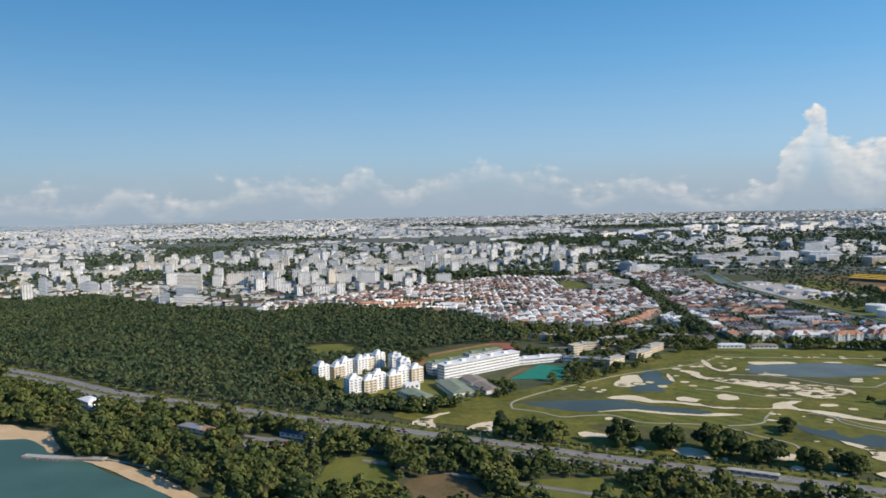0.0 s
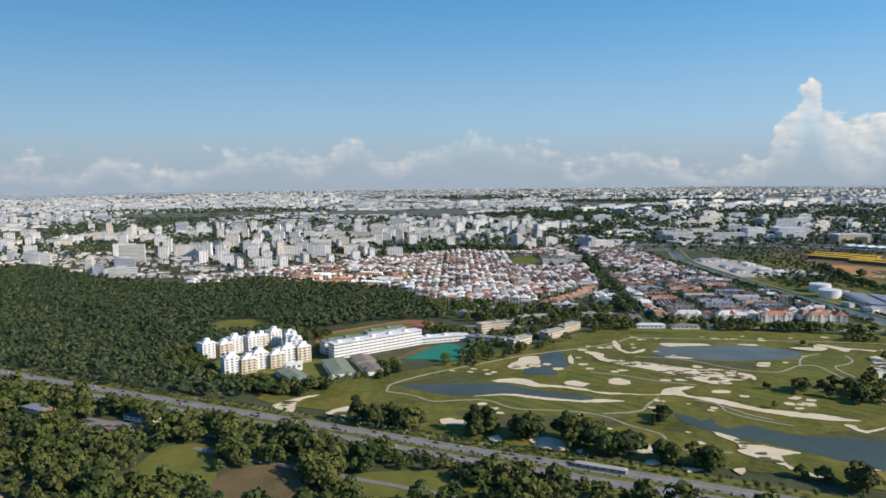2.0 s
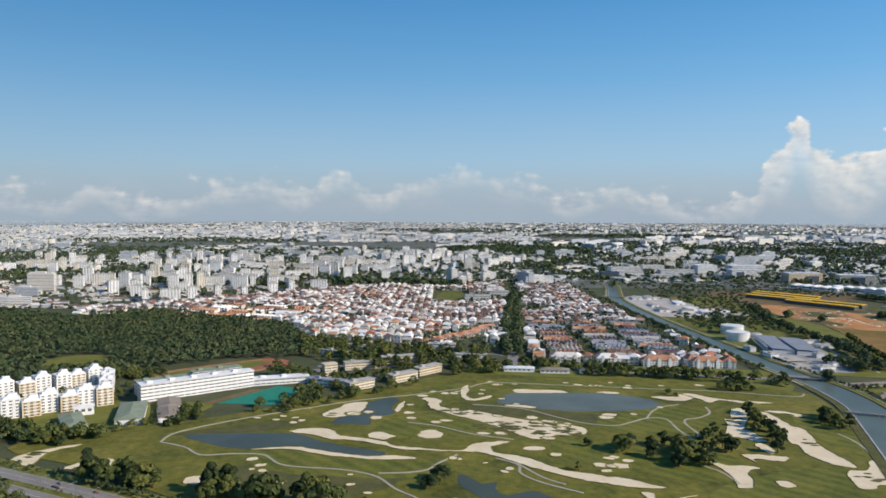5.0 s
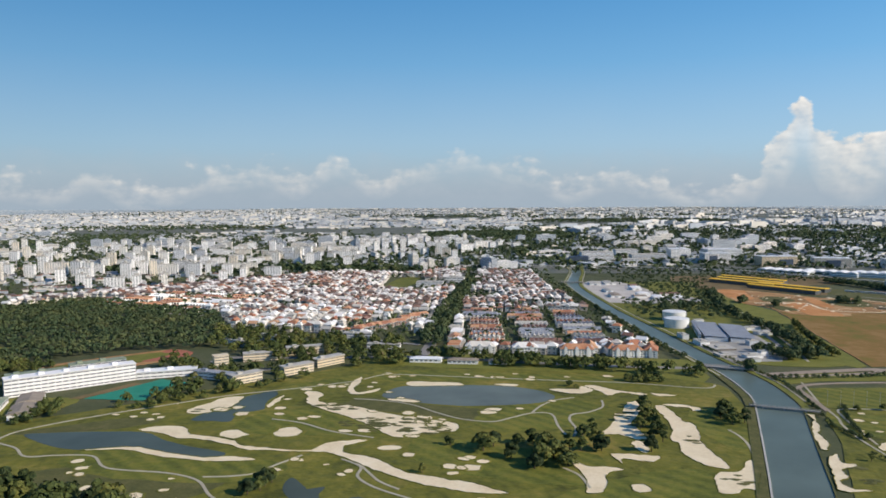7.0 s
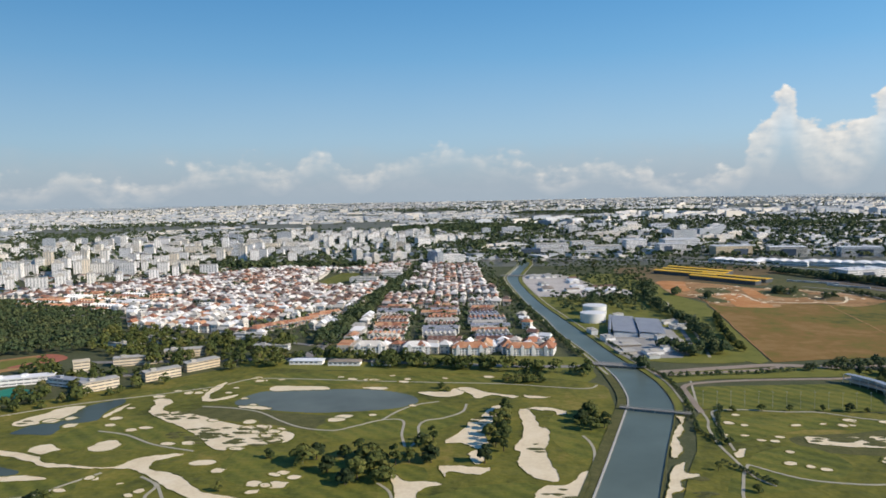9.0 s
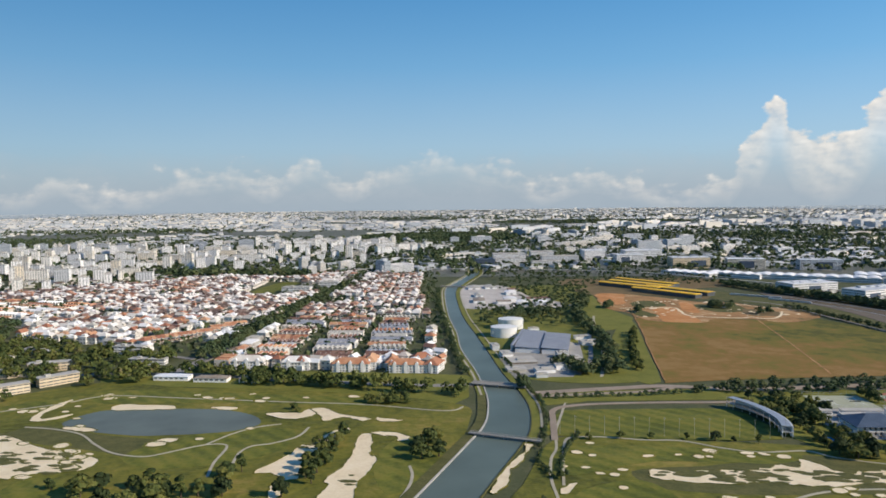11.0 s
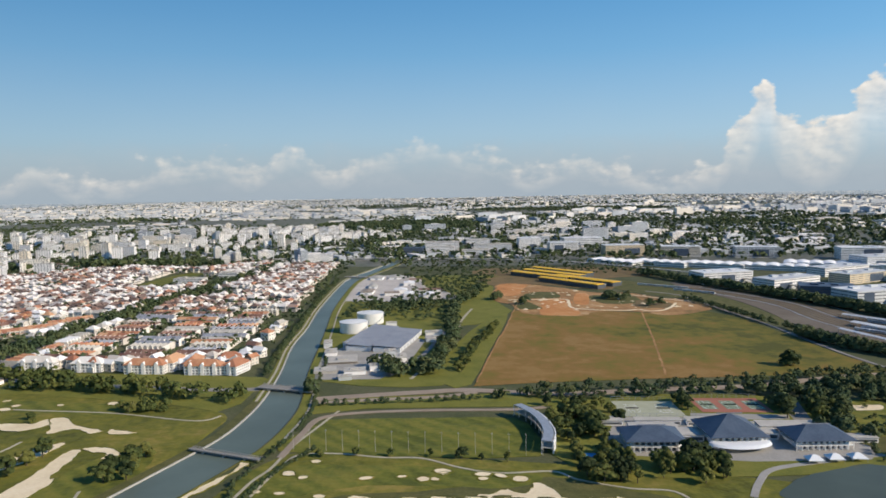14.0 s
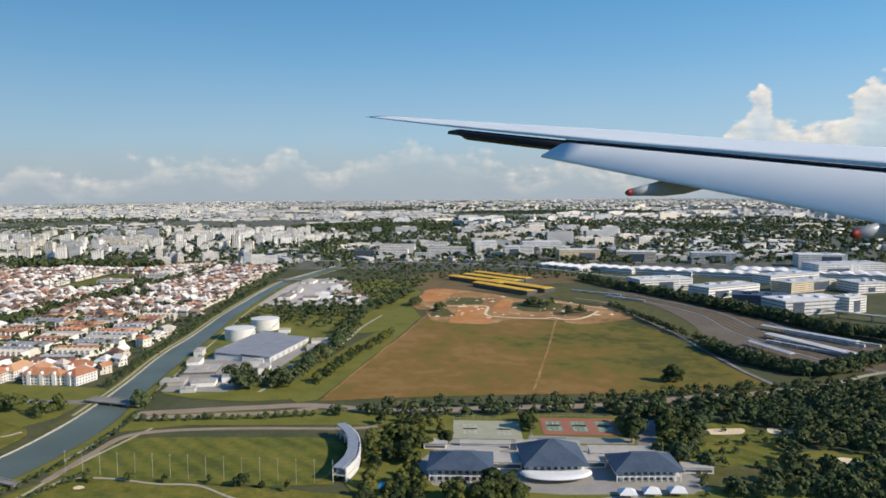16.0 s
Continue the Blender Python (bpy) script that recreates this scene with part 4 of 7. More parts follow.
def quad_mesh(name, quads, material):
    n = len(quads)
    me = bpy.data.meshes.new(name)
    me.vertices.add(4 * n)
    me.vertices.foreach_set("co", quads.reshape(-1).astype(np.float32))
    me.loops.add(4 * n)
    me.loops.foreach_set("vertex_index", np.arange(4 * n, dtype=np.int32))
    me.polygons.add(n)
    me.polygons.foreach_set("loop_start", np.arange(0, 4 * n, 4, dtype=np.int32))
    me.polygons.foreach_set("loop_total", np.full(n, 4, dtype=np.int32))
    me.materials.append(material)
    me.update(calc_edges=True)
    me.validate()
    return me


rng = np.random.default_rng(3)
CROWNS, TRUNKS = [], []
for k in range(6):
    spread = [4.6, 5.4, 3.8, 6.2, 3.0, 4.2][k]
    tall = [8.5, 9.0, 9.5, 9.0, 10.5, 7.0][k]
    lobes = []
    for j in range(8):
        a, q = 6.28 * j / 8 + rng.uniform(-0.4, 0.4), rng.uniform(0.35, 0.8)
        lobes.append((spread * q * math.cos(a), spread * q * math.sin(a), tall * rng.uniform(0.32, 0.85), spread * rng.uniform(0.42, 0.58)))
    lobes.append((0, 0, tall * 0.95, spread * 0.5))
    CROWNS.append(quad_mesh("crown", leaf_cloud(rng, lobes, 62, 0.9), M["leaf"]))
    sh = Shape().cyl(0, 0, -0.3, tall * 0.55, 0.38, 0.24, 7)
    for lx, ly, lz, lr in lobes[:5]:
        a, b = Vector((0, 0, tall * 0.4)), Vector((lx, ly, lz))
        side = (b - a).cross(Vector((0, 0, 1))).normalized() * 0.14
        up = Vector((0, 0, 0.16))
        sh.add([a + side, a + up, a - side, b + side * 0.4, b + up * 0.4, b - side * 0.4], [(0, 1, 4, 3), (1, 2, 5, 4), (2, 0, 3, 5)])
    TRUNKS.append(sh.mesh("trunk", M["bark"]))
tr = random.Random(21)


def tree(x, y, s=1.0, kind=None, label="broad green tree with an uneven leafy crown", group="trees"):
    k = tr.randrange(6) if kind is None else kind
    t = thing("tree", label, "tree", group)
    t.location, t.scale, t.rotation_euler = (x, y, 0.1), (s * tr.uniform(0.9, 1.1), s * tr.uniform(0.9, 1.1), s * tr.uniform(0.85, 1.15)), (0, 0, tr.uniform(0, 6.28))
    part("trunk", TRUNKS[k], t)
    part("crown", CROWNS[k], t)
    return t


BELTS = []


def tree_row(pts, step, s=1.0, jitter=2.0, group="row of trees", kinds=None, single=False):
    p = [np.array(q) for q in curve_pts(pts, 8, False)]
    acc = 0.0
    for a, b in zip(p, p[1:]):
        l = np.hypot(*(b - a))
        while acc < l:
            q = a + (b - a) * acc / l
            spot = (q[0] + tr.uniform(-jitter, jitter), q[1] + tr.uniform(-jitter, jitter), s * tr.uniform(0.75, 1.25))
            if single:
                tree(*spot, tr.choice(kinds) if kinds else None, group=group)
            else:
                BELTS.append((spot[0], spot[1], spot[2] * 1.35, 0.0))
            acc += step * tr.uniform(0.7, 1.3)
        acc -= l


# golf course trees
def grove(pts, s, group="golf course trees"):
    for x, y in pts:
        tree(x + tr.uniform(-1.5, 1.5), y + tr.uniform(-1.5, 1.5), s * tr.uniform(0.8, 1.15), group=group)


grove([(526, 767), (535, 778), (556, 785), (568, 786), (579, 776), (586, 766), (571, 739), (588, 734), (595, 767), (561, 730), (547, 753), (580, 751), (574, 762), (590, 748)], 1.5)
grove([(616, 809), (619, 784), (625, 817), (608, 771), (624, 771)], 1.35)
grove([(691, 908), (687, 863), (673, 834), (682, 819), (681, 798), (665, 773), (692, 895), (680, 849), (690, 880), (686, 838), (676, 808)], 1.45)
grove([(772, 898), (774, 875), (759, 871), (761, 849), (777, 855), (768, 884)], 1.4)
grove([(366, 691), (360, 673), (354, 668), (363, 682)], 1.2)
grove([(495, 782), (499, 778), (475, 715), (634, 985), (640, 978), (852, 720), (840, 760), (868, 812), (200, 880), (215, 893)], 0.75)
# groves between the expressway and the golf course
for x, y, n, rx, ry, s in ((118, 662, 13, 30, 9, 1.35), (200, 640, 8, 12, 16, 1.3), (232, 636, 7, 14, 10, 1.3), (268, 616, 9, 14, 12, 1.35), (296, 596, 8, 14, 10, 1.3), (350, 576, 11, 26, 10, 1.2), (22, 750, 4, 14, 6, 0.8), (440, 540, 8, 30, 14, 1.2)):
    for k in range(n):
        a, q = tr.uniform(0, 6.28), math.sqrt(tr.random())
        tree(x + rx * q * math.cos(a), y + ry * q * math.sin(a) - 0.35 * rx * q * math.cos(a), 1.3 * s * tr.uniform(0.8, 1.2), group="grove by the expressway")
tree_row([(1018, 1165), (1027, 1210), (1035, 1258), (1045, 1310), (1060, 1366), (1075, 1431)], 8, 1.0, 4, "trees by the field", None, True)
tree_row([(985, 1140), (1000, 1275), (1010, 1372), (1010, 1493), (1015, 1593), (1040, 1712), (1071, 1858)], 8, 1.15, 9, "tree belt by the field")
tree_row([(1100, 1080), (1217, 1102), (1326, 1115), (1447, 1152), (1600, 1185)], 11, 0.75, 3, "trees along the road")
tree_row([(1050, 1064), (1140, 1062), (1217, 1074), (1326, 1086), (1447, 1120), (1560, 1150)], 9, 0.8, 6, "trees along the road")
tree_row([(856, 850), (872, 925), (880, 990), (877, 1050), (868, 1120), (855, 1280)], 7, 0.32, 1.5, "bushes along the canal")
tree_row([(806, 1140), (792, 1300), (780, 1500), (764, 1780), (762, 2000)], 9, 0.62, 3, "trees by the canal path")
tree_row([(880, 1032), (940, 1040), (1000, 1048), (1040, 1058)], 8, 0.45, 1, "young roadside trees", [4, 5])
for row in ([(901, 917), (878, 862), (871, 830), (876, 816)], [(854, 853), (862, 815)], [(849, 775), (869, 730)]):
    tree_row(row, 4, 0.3, 1.5, "dark hedge of the golf course")
tree_row([(905, 903), (985, 903), (1040, 898), (1075, 895)], 24, 0.75, 3, "trees beside the driving range", None, True)
tree_row([(480, 1220), (497, 1453), (524, 1759), (575, 2150)], 15, 1.15, 5, "avenue trees")
tree_row([(460, 1220), (477, 1453), (504, 1759), (555, 2150)], 15, 1.15, 5, "avenue trees")
lobes = [(4.5 * q * math.cos(2.4 * j), 4.5 * q * math.sin(2.4 * j), rng.uniform(2.2, 7.0), rng.uniform(2.6, 3.4)) for j, q in enumerate(np.linspace(0.3, 1.0, 12))] + [(0, 0, 8.2, 3.6)]
CROWNS.append(quad_mesh("crown", leaf_cloud(rng, lobes, 80, 0.9), M["leaf"]))
TRUNKS.append(Shape().cyl(0, 0, -0.3, 5, 0.6, 0.4, 8).mesh("trunk", M["bark"]))
tree(1400, 1190, 1.75, 6, "large lone round dark green tree on the open field")
tree_row([(1436, 1700), (1443, 1665), (1458, 1586), (1469, 1521), (1482, 1447), (1498, 1397), (1500, 1340)], 9, 0.8, 3, "trees along the yard")
for k in range(46):
    x, y = tr.uniform(1105, 1212), tr.uniform(858, 912)
    if not (1140 < x < 1192 and y > 895):
        tree(x, y, tr.uniform(0.9, 1.5), group="clubhouse garden trees")
for k in range(20):
    tree(tr.uniform(1095, 1160), tr.uniform(915, 1050), tr.uniform(0.8, 1.2), group="clubhouse garden trees")
for x0, x1, y0, y1, n in ((1095, 1148, 930, 1010, 22), (1150, 1168, 990, 1000, 3), (1100, 1145, 880, 930, 10), (1225, 1238, 1000, 1060, 5)):
    for k in range(n):
        tree(tr.uniform(x0, x1), tr.uniform(y0, y1), tr.uniform(0.9, 1.35), group="clubhouse garden trees")
for x, y in ((1323, 1046), (1320, 1033), (1316, 1018), (1311, 1001), (1350, 1060), (1352, 1040), (1346, 1020), (1342, 1003), (1348, 985), (1358, 1000), (1360, 1050), (1362, 1025)):
    tree(x, y, tr.uniform(1.1, 1.5), group="trees beside the tennis courts")
tree(1201, 898, 1.45, 6, "large round tree in front of the clubhouse")
for x, y, n, r in ((935, 1185, 8, 18), (950, 1150, 8, 14), (970, 1165, 5, 12), (865, 1075, 3, 6), (905, 1600, 14, 45), (960, 1620, 14, 40), (1095, 1702, 9, 14), (1140, 1640, 4, 10), (1313, 1703, 14, 22), (1360, 1625, 4, 16), (1330, 960, 4, 12), (1315, 1030, 5, 10)):
    for k in range(n):
        a, q = tr.uniform(0, 6.28), r * math.sqrt(tr.random())
        BELTS.append((x + q * math.cos(a), y + q * math.sin(a), tr.uniform(1.2, 1.7), 0.0))

# woods: thousands of crowns in a few sheets of canopy
SMALL = []
for k in range(8):
    lobes = [(rng.uniform(-2.4, 2.4), rng.uniform(-2.4, 2.4), rng.uniform(5.2, 7.6), rng.uniform(1.8, 2.8)) for j in range(4)]
    SMALL.append(leaf_cloud(rng, lobes, 7, 1.7))
SPECK = []
for k in range(8):
    lobes = [(rng.uniform(-2.4, 2.4), rng.uniform(-2.4, 2.4), rng.uniform(4.5, 7.6), rng.uniform(1.8, 2.8)) for j in range(3)]
    SPECK.append(leaf_cloud(rng, lobes, 3, 2.6))
MEDIUM = []
for k in range(6):
    lobes = [(3.5 * math.cos(6.28 * j / 6 + k) * rng.uniform(0.5, 1), 3.5 * math.sin(6.28 * j / 6 + k) * rng.uniform(0.5, 1), rng.uniform(2.6, 6.6), rng.uniform(2.3, 3.1)) for j in range(6)] + [(0, 0, 7.9, 2.9)]
    MEDIUM.append(leaf_cloud(rng, lobes, 19, 1.15))


def woods(name, label, spots, kit=SMALL, leaves="forest_leaf"):
    out = []
    for x, y, s, z in spots:
        q = kit[rng.integers(len(kit))]
        a = rng.uniform(0, 6.28)
        c, d = math.cos(a), math.sin(a)
        m = np.array(((c, d, 0), (-d, c, 0), (0, 0, 1))) * s
        out.append(q @ m + np.array((x, y, z)))
    ob = new(name, quad_mesh(name, np.concatenate(out), M[leaves]))
    return tagged(ob, label, "woods", kind="stuff")


def fill(poly, step, s=1.0, holes=(), keep=1.0):
    px, py = [p[0] for p in poly], [p[1] for p in poly]
    spots = []
    y = min(py)
    while y < max(py):
        x = min(px)
        while x < max(px):
            u, v = x + rng.uniform(-0.5, 0.5) * step, y + rng.uniform(-0.5, 0.5) * step
            if rng.random() < keep and inside(u, v, poly) and not any(inside(u, v, h) for h in holes):
                spots.append((u, v, s * rng.uniform(0.7, 1.35), 0.0))
            x += step
        y += step
    return spots


campus = [(-150, 880), (-100, 815), (-20, 775), (60, 770), (110, 785), (200, 860), (290, 960), (300, 1060), (220, 1130), (170, 1170), (80, 1150), (-20, 1060), (-60, 1010), (-150, 960)]
clearing = [(-165, 1107), (-145, 1148), (-100, 1158), (-72, 1114), (-88, 1055), (-135, 1048)]
forest = [(-1500, 1900), (-1006, 1815), (-829, 1870), (-528, 1610), (-308, 1495), (-240, 1620), (-150, 1620), (85, 1476), (145, 1330), (190, 1210), (160, 1170), (30, 770), (0, 745), (-55, 730), (-189, 790), (-333, 858), (-484, 965), (-900, 1190), (-1500, 1460)]
woods("forest", "dense dark green secondary forest", fill(forest, 9.6, 1.1, (campus, clearing)))
lawns = [[(-64, 520), (-62, 565), (-52, 608), (-12, 606), (0, 563), (4, 520)], [(4, 520), (8, 556), (39, 572), (64, 551), (68, 505), (30, 485)], [(-150, 658), (-114, 674), (-74, 656), (-88, 625), (-132, 620)], [(-218, 695), (-162, 678), (-158, 640), (-212, 645)], [(80, 540), (150, 560), (190, 520), (120, 490)], [(-360, 800), (-320, 790), (-325, 755), (-370, 765)]]
park = [(-900, 1110), (-484, 890), (-333, 795), (-189, 728), (-55, 668), (90, 604), (300, 512), (520, 420), (520, 300), (200, 330), (-20, 420), (-110, 490), (-165, 545), (-205, 580), (-235, 600), (-270, 606), (-300, 645), (-325, 690), (-365, 705), (-520, 745), (-900, 900)]
woods("park_trees", "park trees between the beach and the expressway", [(x, y, q * (0.7 + 0.9 * rng.random()), z) for x, y, q, z in fill(park, 10.5, 1.1, lawns, 0.78)], MEDIUM, "park_leaf")
woods("median_trees", "low trees and shrubs on the expressway median and verges", [(x + rng.uniform(-1.5, 1.5), y + rng.uniform(-1.5, 1.5), rng.uniform(0.35, 0.65) * (0.6 if abs(d) < 5 else 1.0), 0.1) for d in (-2.2, 20, 24, -24, -27, -30) for x, y in curve_pts(beside(main, d), 26, False) if rng.random() < 0.8])
spots = fill([(390, 1085), (500, 1078), (600, 1080), (735, 1050), (800, 1030), (806, 1060), (745, 1075), (600, 1116), (480, 1142), (400, 1130)], 12, 1.45, ([(440, 1076), (545, 1066), (545, 1112), (440, 1118)],), 0.8)
spots += fill([(700, 1030), (735, 1032), (752, 1010), (735, 1000), (700, 1012)], 8, 0.9, (), 0.7)
woods("tree_belt", "belt of trees behind the golf course", spots, MEDIUM, "park_leaf")
fronts = [(245, 950), (262, 955), (300, 985), (345, 1025), (380, 1085), (358, 1098), (325, 1055), (300, 1022), (262, 990)]
spots = fill([(120, 800), (150, 870), (205, 865), (300, 960), (400, 1085), (390, 1125), (300, 1075), (230, 990)], 14, 1.2, (fronts,), 0.72)
spots += fill([(170, 1170), (300, 1080), (440, 1140), (440, 1215), (280, 1290), (140, 1330)], 15, 1.35, (), 0.68)
spots += fill([(-30, 770), (20, 745), (70, 770), (20, 790)], 12, 1.3, (), 0.9)
spots += fill([(-160, 890), (-110, 830), (-60, 790), (-20, 760), (20, 740), (0, 765), (-25, 800), (-62, 815), (-100, 880), (-130, 960)], 8, 0.95, (), 0.95)
spots += fill([(-90, 890), (-60, 850), (0, 890), (40, 900), (60, 960), (10, 985), (-30, 950)], 9, 0.7, (), 0.5)
spots += fill([(20, 765), (60, 800), (92, 815), (120, 850), (96, 885), (92, 840), (62, 808), (25, 778)], 7, 0.7, (), 0.8)
spots += fill([(-110, 960), (-40, 1000), (10, 1010), (-20, 1060), (-100, 1010)], 9, 0.9, (), 0.9)
spots += fill([(150, 1130), (190, 1060), (260, 1040), (260, 1000), (215, 1020), (160, 1030), (140, 1070)], 13, 1.2, (fronts,), 0.7)
spots += fill([(100, 800), (130, 845), (118, 888), (96, 850)], 8, 0.85, (), 0.9)
spots += fill([(-60, 1010), (10, 1000), (30, 1040), (-10, 1060)], 9, 0.9, (), 0.9)
woods("school_trees", "trees between the school and the houses", spots, MEDIUM, "park_leaf")
glades = [[(1388, 1049), (1420, 1053), (1428, 1032), (1457, 1037), (1453, 1019), (1421, 998), (1425, 969), (1387, 949), (1355, 966), (1361, 989), (1372, 1010)], [(1350, 944), (1376, 954), (1403, 952), (1393, 926), (1372, 913), (1350, 920)], [(1325, 1062), (1347, 1062), (1332, 990), (1312, 990)], [(1440, 985), (1480, 990), (1500, 965), (1462, 940), (1430, 955)], [(1490, 1168), (1535, 1172), (1624, 1230), (1690, 1265), (1690, 1245), (1624, 1212), (1535, 1158)]]
spots = fill([(1300, 1075), (1420, 1105), (1560, 1150), (1720, 1230), (1760, 1100), (1760, 800), (1500, 780), (1440, 890), (1350, 905), (1345, 985), (1330, 1062)], 10.5, 1.15, glades, 0.9)
spots += fill(glades[0], 15, 0.55, (), 0.5) + fill([(1335, 900), (1440, 900), (1450, 960), (1400, 960), (1345, 945)], 10, 0.45, glades[1:2], 0.7)
woods("east_woods", "open woods east of the clubhouse", spots, MEDIUM)
spots = fill([(840, 1480), (1000, 1480), (1080, 1900), (1120, 2080), (900, 2080), (830, 1900)], 10, 1.05, ([(795, 1700), (930, 1700), (940, 2000), (780, 2080)],), 0.34)
spots += fill([(930, 2090), (1500, 2080), (1560, 2500), (850, 2560)], 14, 1.1, (), 0.35)
woods("scrub_trees", "scrub and small trees round the building site", spots)
spots = []
for x, y in curve_pts([(1440, 2080), (1501, 1918), (1545, 1845), (1578, 1764), (1606, 1693), (1633, 1635), (1655, 1572), (1679, 1525), (1696, 1473), (1717, 1434), (1760, 1380)], 9, False):
    for k in range(4):
        spots.append((x + 10 + rng.uniform(-10, 16), y + 6 + rng.uniform(-9, 12), rng.uniform(1.2, 2.0), 0.0))
for x, y in curve_pts([(1494, 1352), (1507, 1299), (1527, 1263), (1546, 1236), (1569, 1222), (1609, 1238), (1652, 1268), (1720, 1310)], 9, False):
    for k in range(3):
        spots.append((x + rng.uniform(-9, 9), y + rng.uniform(-4, 14), rng.uniform(1.1, 1.7), 0.0))
woods("depot_trees", "dark belts of trees round the depot yard", spots, MEDIUM)
woods("road_trees", "leafy trees along avenues, roads and the edges of fields", BELTS, MEDIUM)
spots = []
for poly, step, keep in (([(-150, 1700), (480, 1200), (780, 1160), (745, 2500), (-100, 2500)], 14, 0.6), ([(-1300, 1880), (-300, 1520), (0, 2500), (-1300, 2550)], 22, 0.45)):
    spots += fill(poly, step, 1.0, ([(330, 1880), (325, 2130), (420, 2180), (425, 1890)],), keep)
spots += fill([(-1500, 2100), (900, 2550), (900, 4300), (-1800, 4300)], 26, 1.6, (), 0.7)
spots += fill([(700, 2560), (2300, 2350), (3300, 3000), (3300, 5200), (600, 5200)], 34, 2.0, (), 0.72)
woods("street_trees", "scattered garden and street trees among the houses", spots, SPECK)
spots = []
for k in range(6500):
    y = 2300 * math.exp(rng.uniform(0, 2.1))
    x = MIDX + rng.uniform(-1.15, 1.15) * (0.62 * y + 700)
    if noise.noise((x * 0.0016, y * 0.0016, 4.0)) > -0.2:
        px, py, pz, k2 = placed(x, y)
        spots.append((px, py, rng.uniform(1.0, 1.7) * k2 * 1.5, pz - 2 * k2))
for cx, cy, rx, ry, n in ((760, 4300, 420, 330, 2000), (1500, 8500, 2200, 900, 1500), (2100, 6500, 900, 500, 900), (3000, 4200, 700, 300, 500), (-1500, 5200, 900, 300, 500), (200, 2350, 220, 60, 160), (-300, 2250, 250, 50, 120), (1500, 5200, 300, 200, 160)):
    for k in range(n):
        a, q = rng.uniform(0, 6.28), math.sqrt(rng.random())
        px, py, pz, k2 = placed(cx + rx * q * math.cos(a), cy + ry * q * math.sin(a))
        spots.append((px, py, 2.0 * k2 * rng.uniform(0.8, 1.3), pz - 1))
woods("far_woods", "distant dark woods between the towns", spots, SPECK)

# ---- building kit ----
def slab_block(w, d, floors, storey=3.0, band=0.42, cores=2):
    """Meshes of an apartment block: body of floor slabs and piers, window bands, roof with parapet and lift rooms."""
    h = floors * storey
    body = grid_wall(-w / 2, w / 2, -d / 2, d / 2, 0, h + 0.35, 6.5, storey, 0.5, 1 - band)
    glass, roof = core(-w / 2, w / 2, -d / 2, d / 2, 0, h), Shape()
    roof.box(-w / 2 - 0.2, w / 2 + 0.2, -d / 2 - 0.4, d / 2 + 0.4, h + 0.3, h + 1.3)
    for k in range(cores):
        x = -w / 2 + w * (k + 0.5) / cores
        roof.box(x - 3, x + 3, -d / 4, d / 4, h + 1.2, h + 4.5)
        roof.box(x - 1.6, x + 1.6, -d / 5, d / 6, h + 4.4, h + 6.0)
    return body, glass, roof


BLOCKS = []
for w, d, fl, wall in ((56, 13, 10, "flat_wall"), (42, 13, 9, "white_wall"), (26, 22, 12, "white_wall"), (22, 18, 15, "flat_wall"), (70, 13, 8, "flat_wall"), (36, 14, 11, "white_wall"), (24, 20, 10, "white_wall")):
    b, g, r = slab_block(w, d, fl, cores=max(1, w // 25))
    BLOCKS.append((b.mesh("wall", M[wall]), g.mesh("windows", M["window"]), r.mesh("roof", M["concrete"])))


def block(k, x, y, turn, label="pale concrete apartment block with rows of windows", group="apartment blocks", z=0.0, s=1.0, sz=1.0):
    t = thing("apartment_block", label, "apartment block", group)
    t.location, t.rotation_euler, t.scale = (x, y, z), (0, 0, turn), (s, s, s * sz)
    for name, me in zip(("wall", "glazing", "roof"), BLOCKS[k]):
        part(name, me, t)
    return t


br = random.Random(8)
for x, y, k, a in ((-430, 1945, 2, 0.5), (-383, 1965, 2, 0.5), (-310, 1835, 1, 0.4), (-258, 1850, 1, 0.4), (-176, 1935, 0, 0.35), (-115, 1945, 1, 0.35), (-959, 1770, 3, 0.4), (-985, 1800, 3, 0.4), (-350, 1890, 6, 0.4), (-215, 1870, 6, 0.4), (-60, 2010, 6, 0.3), (-25, 2060, 5, 0.3)):
    block(k, x, y, a + 1.57 * (br.random() < 0.5))
taken = []
for n in range(3000):
    if len(taken) > 230:
        break
    cl = br.choice(((-460, 2230, 200, 180), (-200, 2480, 300, 170), (150, 2950, 360, 200), (-500, 3000, 520, 260), (250, 3600, 330, 260), (620, 3350, 140, 160), (-1100, 2700, 420, 500), (-250, 2200, 200, 60)))
    x, y = br.gauss(cl[0], cl[2] * 0.55), br.gauss(cl[1], cl[3] * 0.55)
    if y < 2030 or any(abs(x - p) + abs(y - q) < 62 for p, q in taken):
        continue
    taken.append((x, y))
    block(br.choice((0, 1, 2, 2, 3, 4, 5, 5, 6)), x, y, br.choice((0.25, 0.4, 1.9, 0.1)) + br.uniform(-0.15, 0.15), sz=br.uniform(0.8, 1.25))

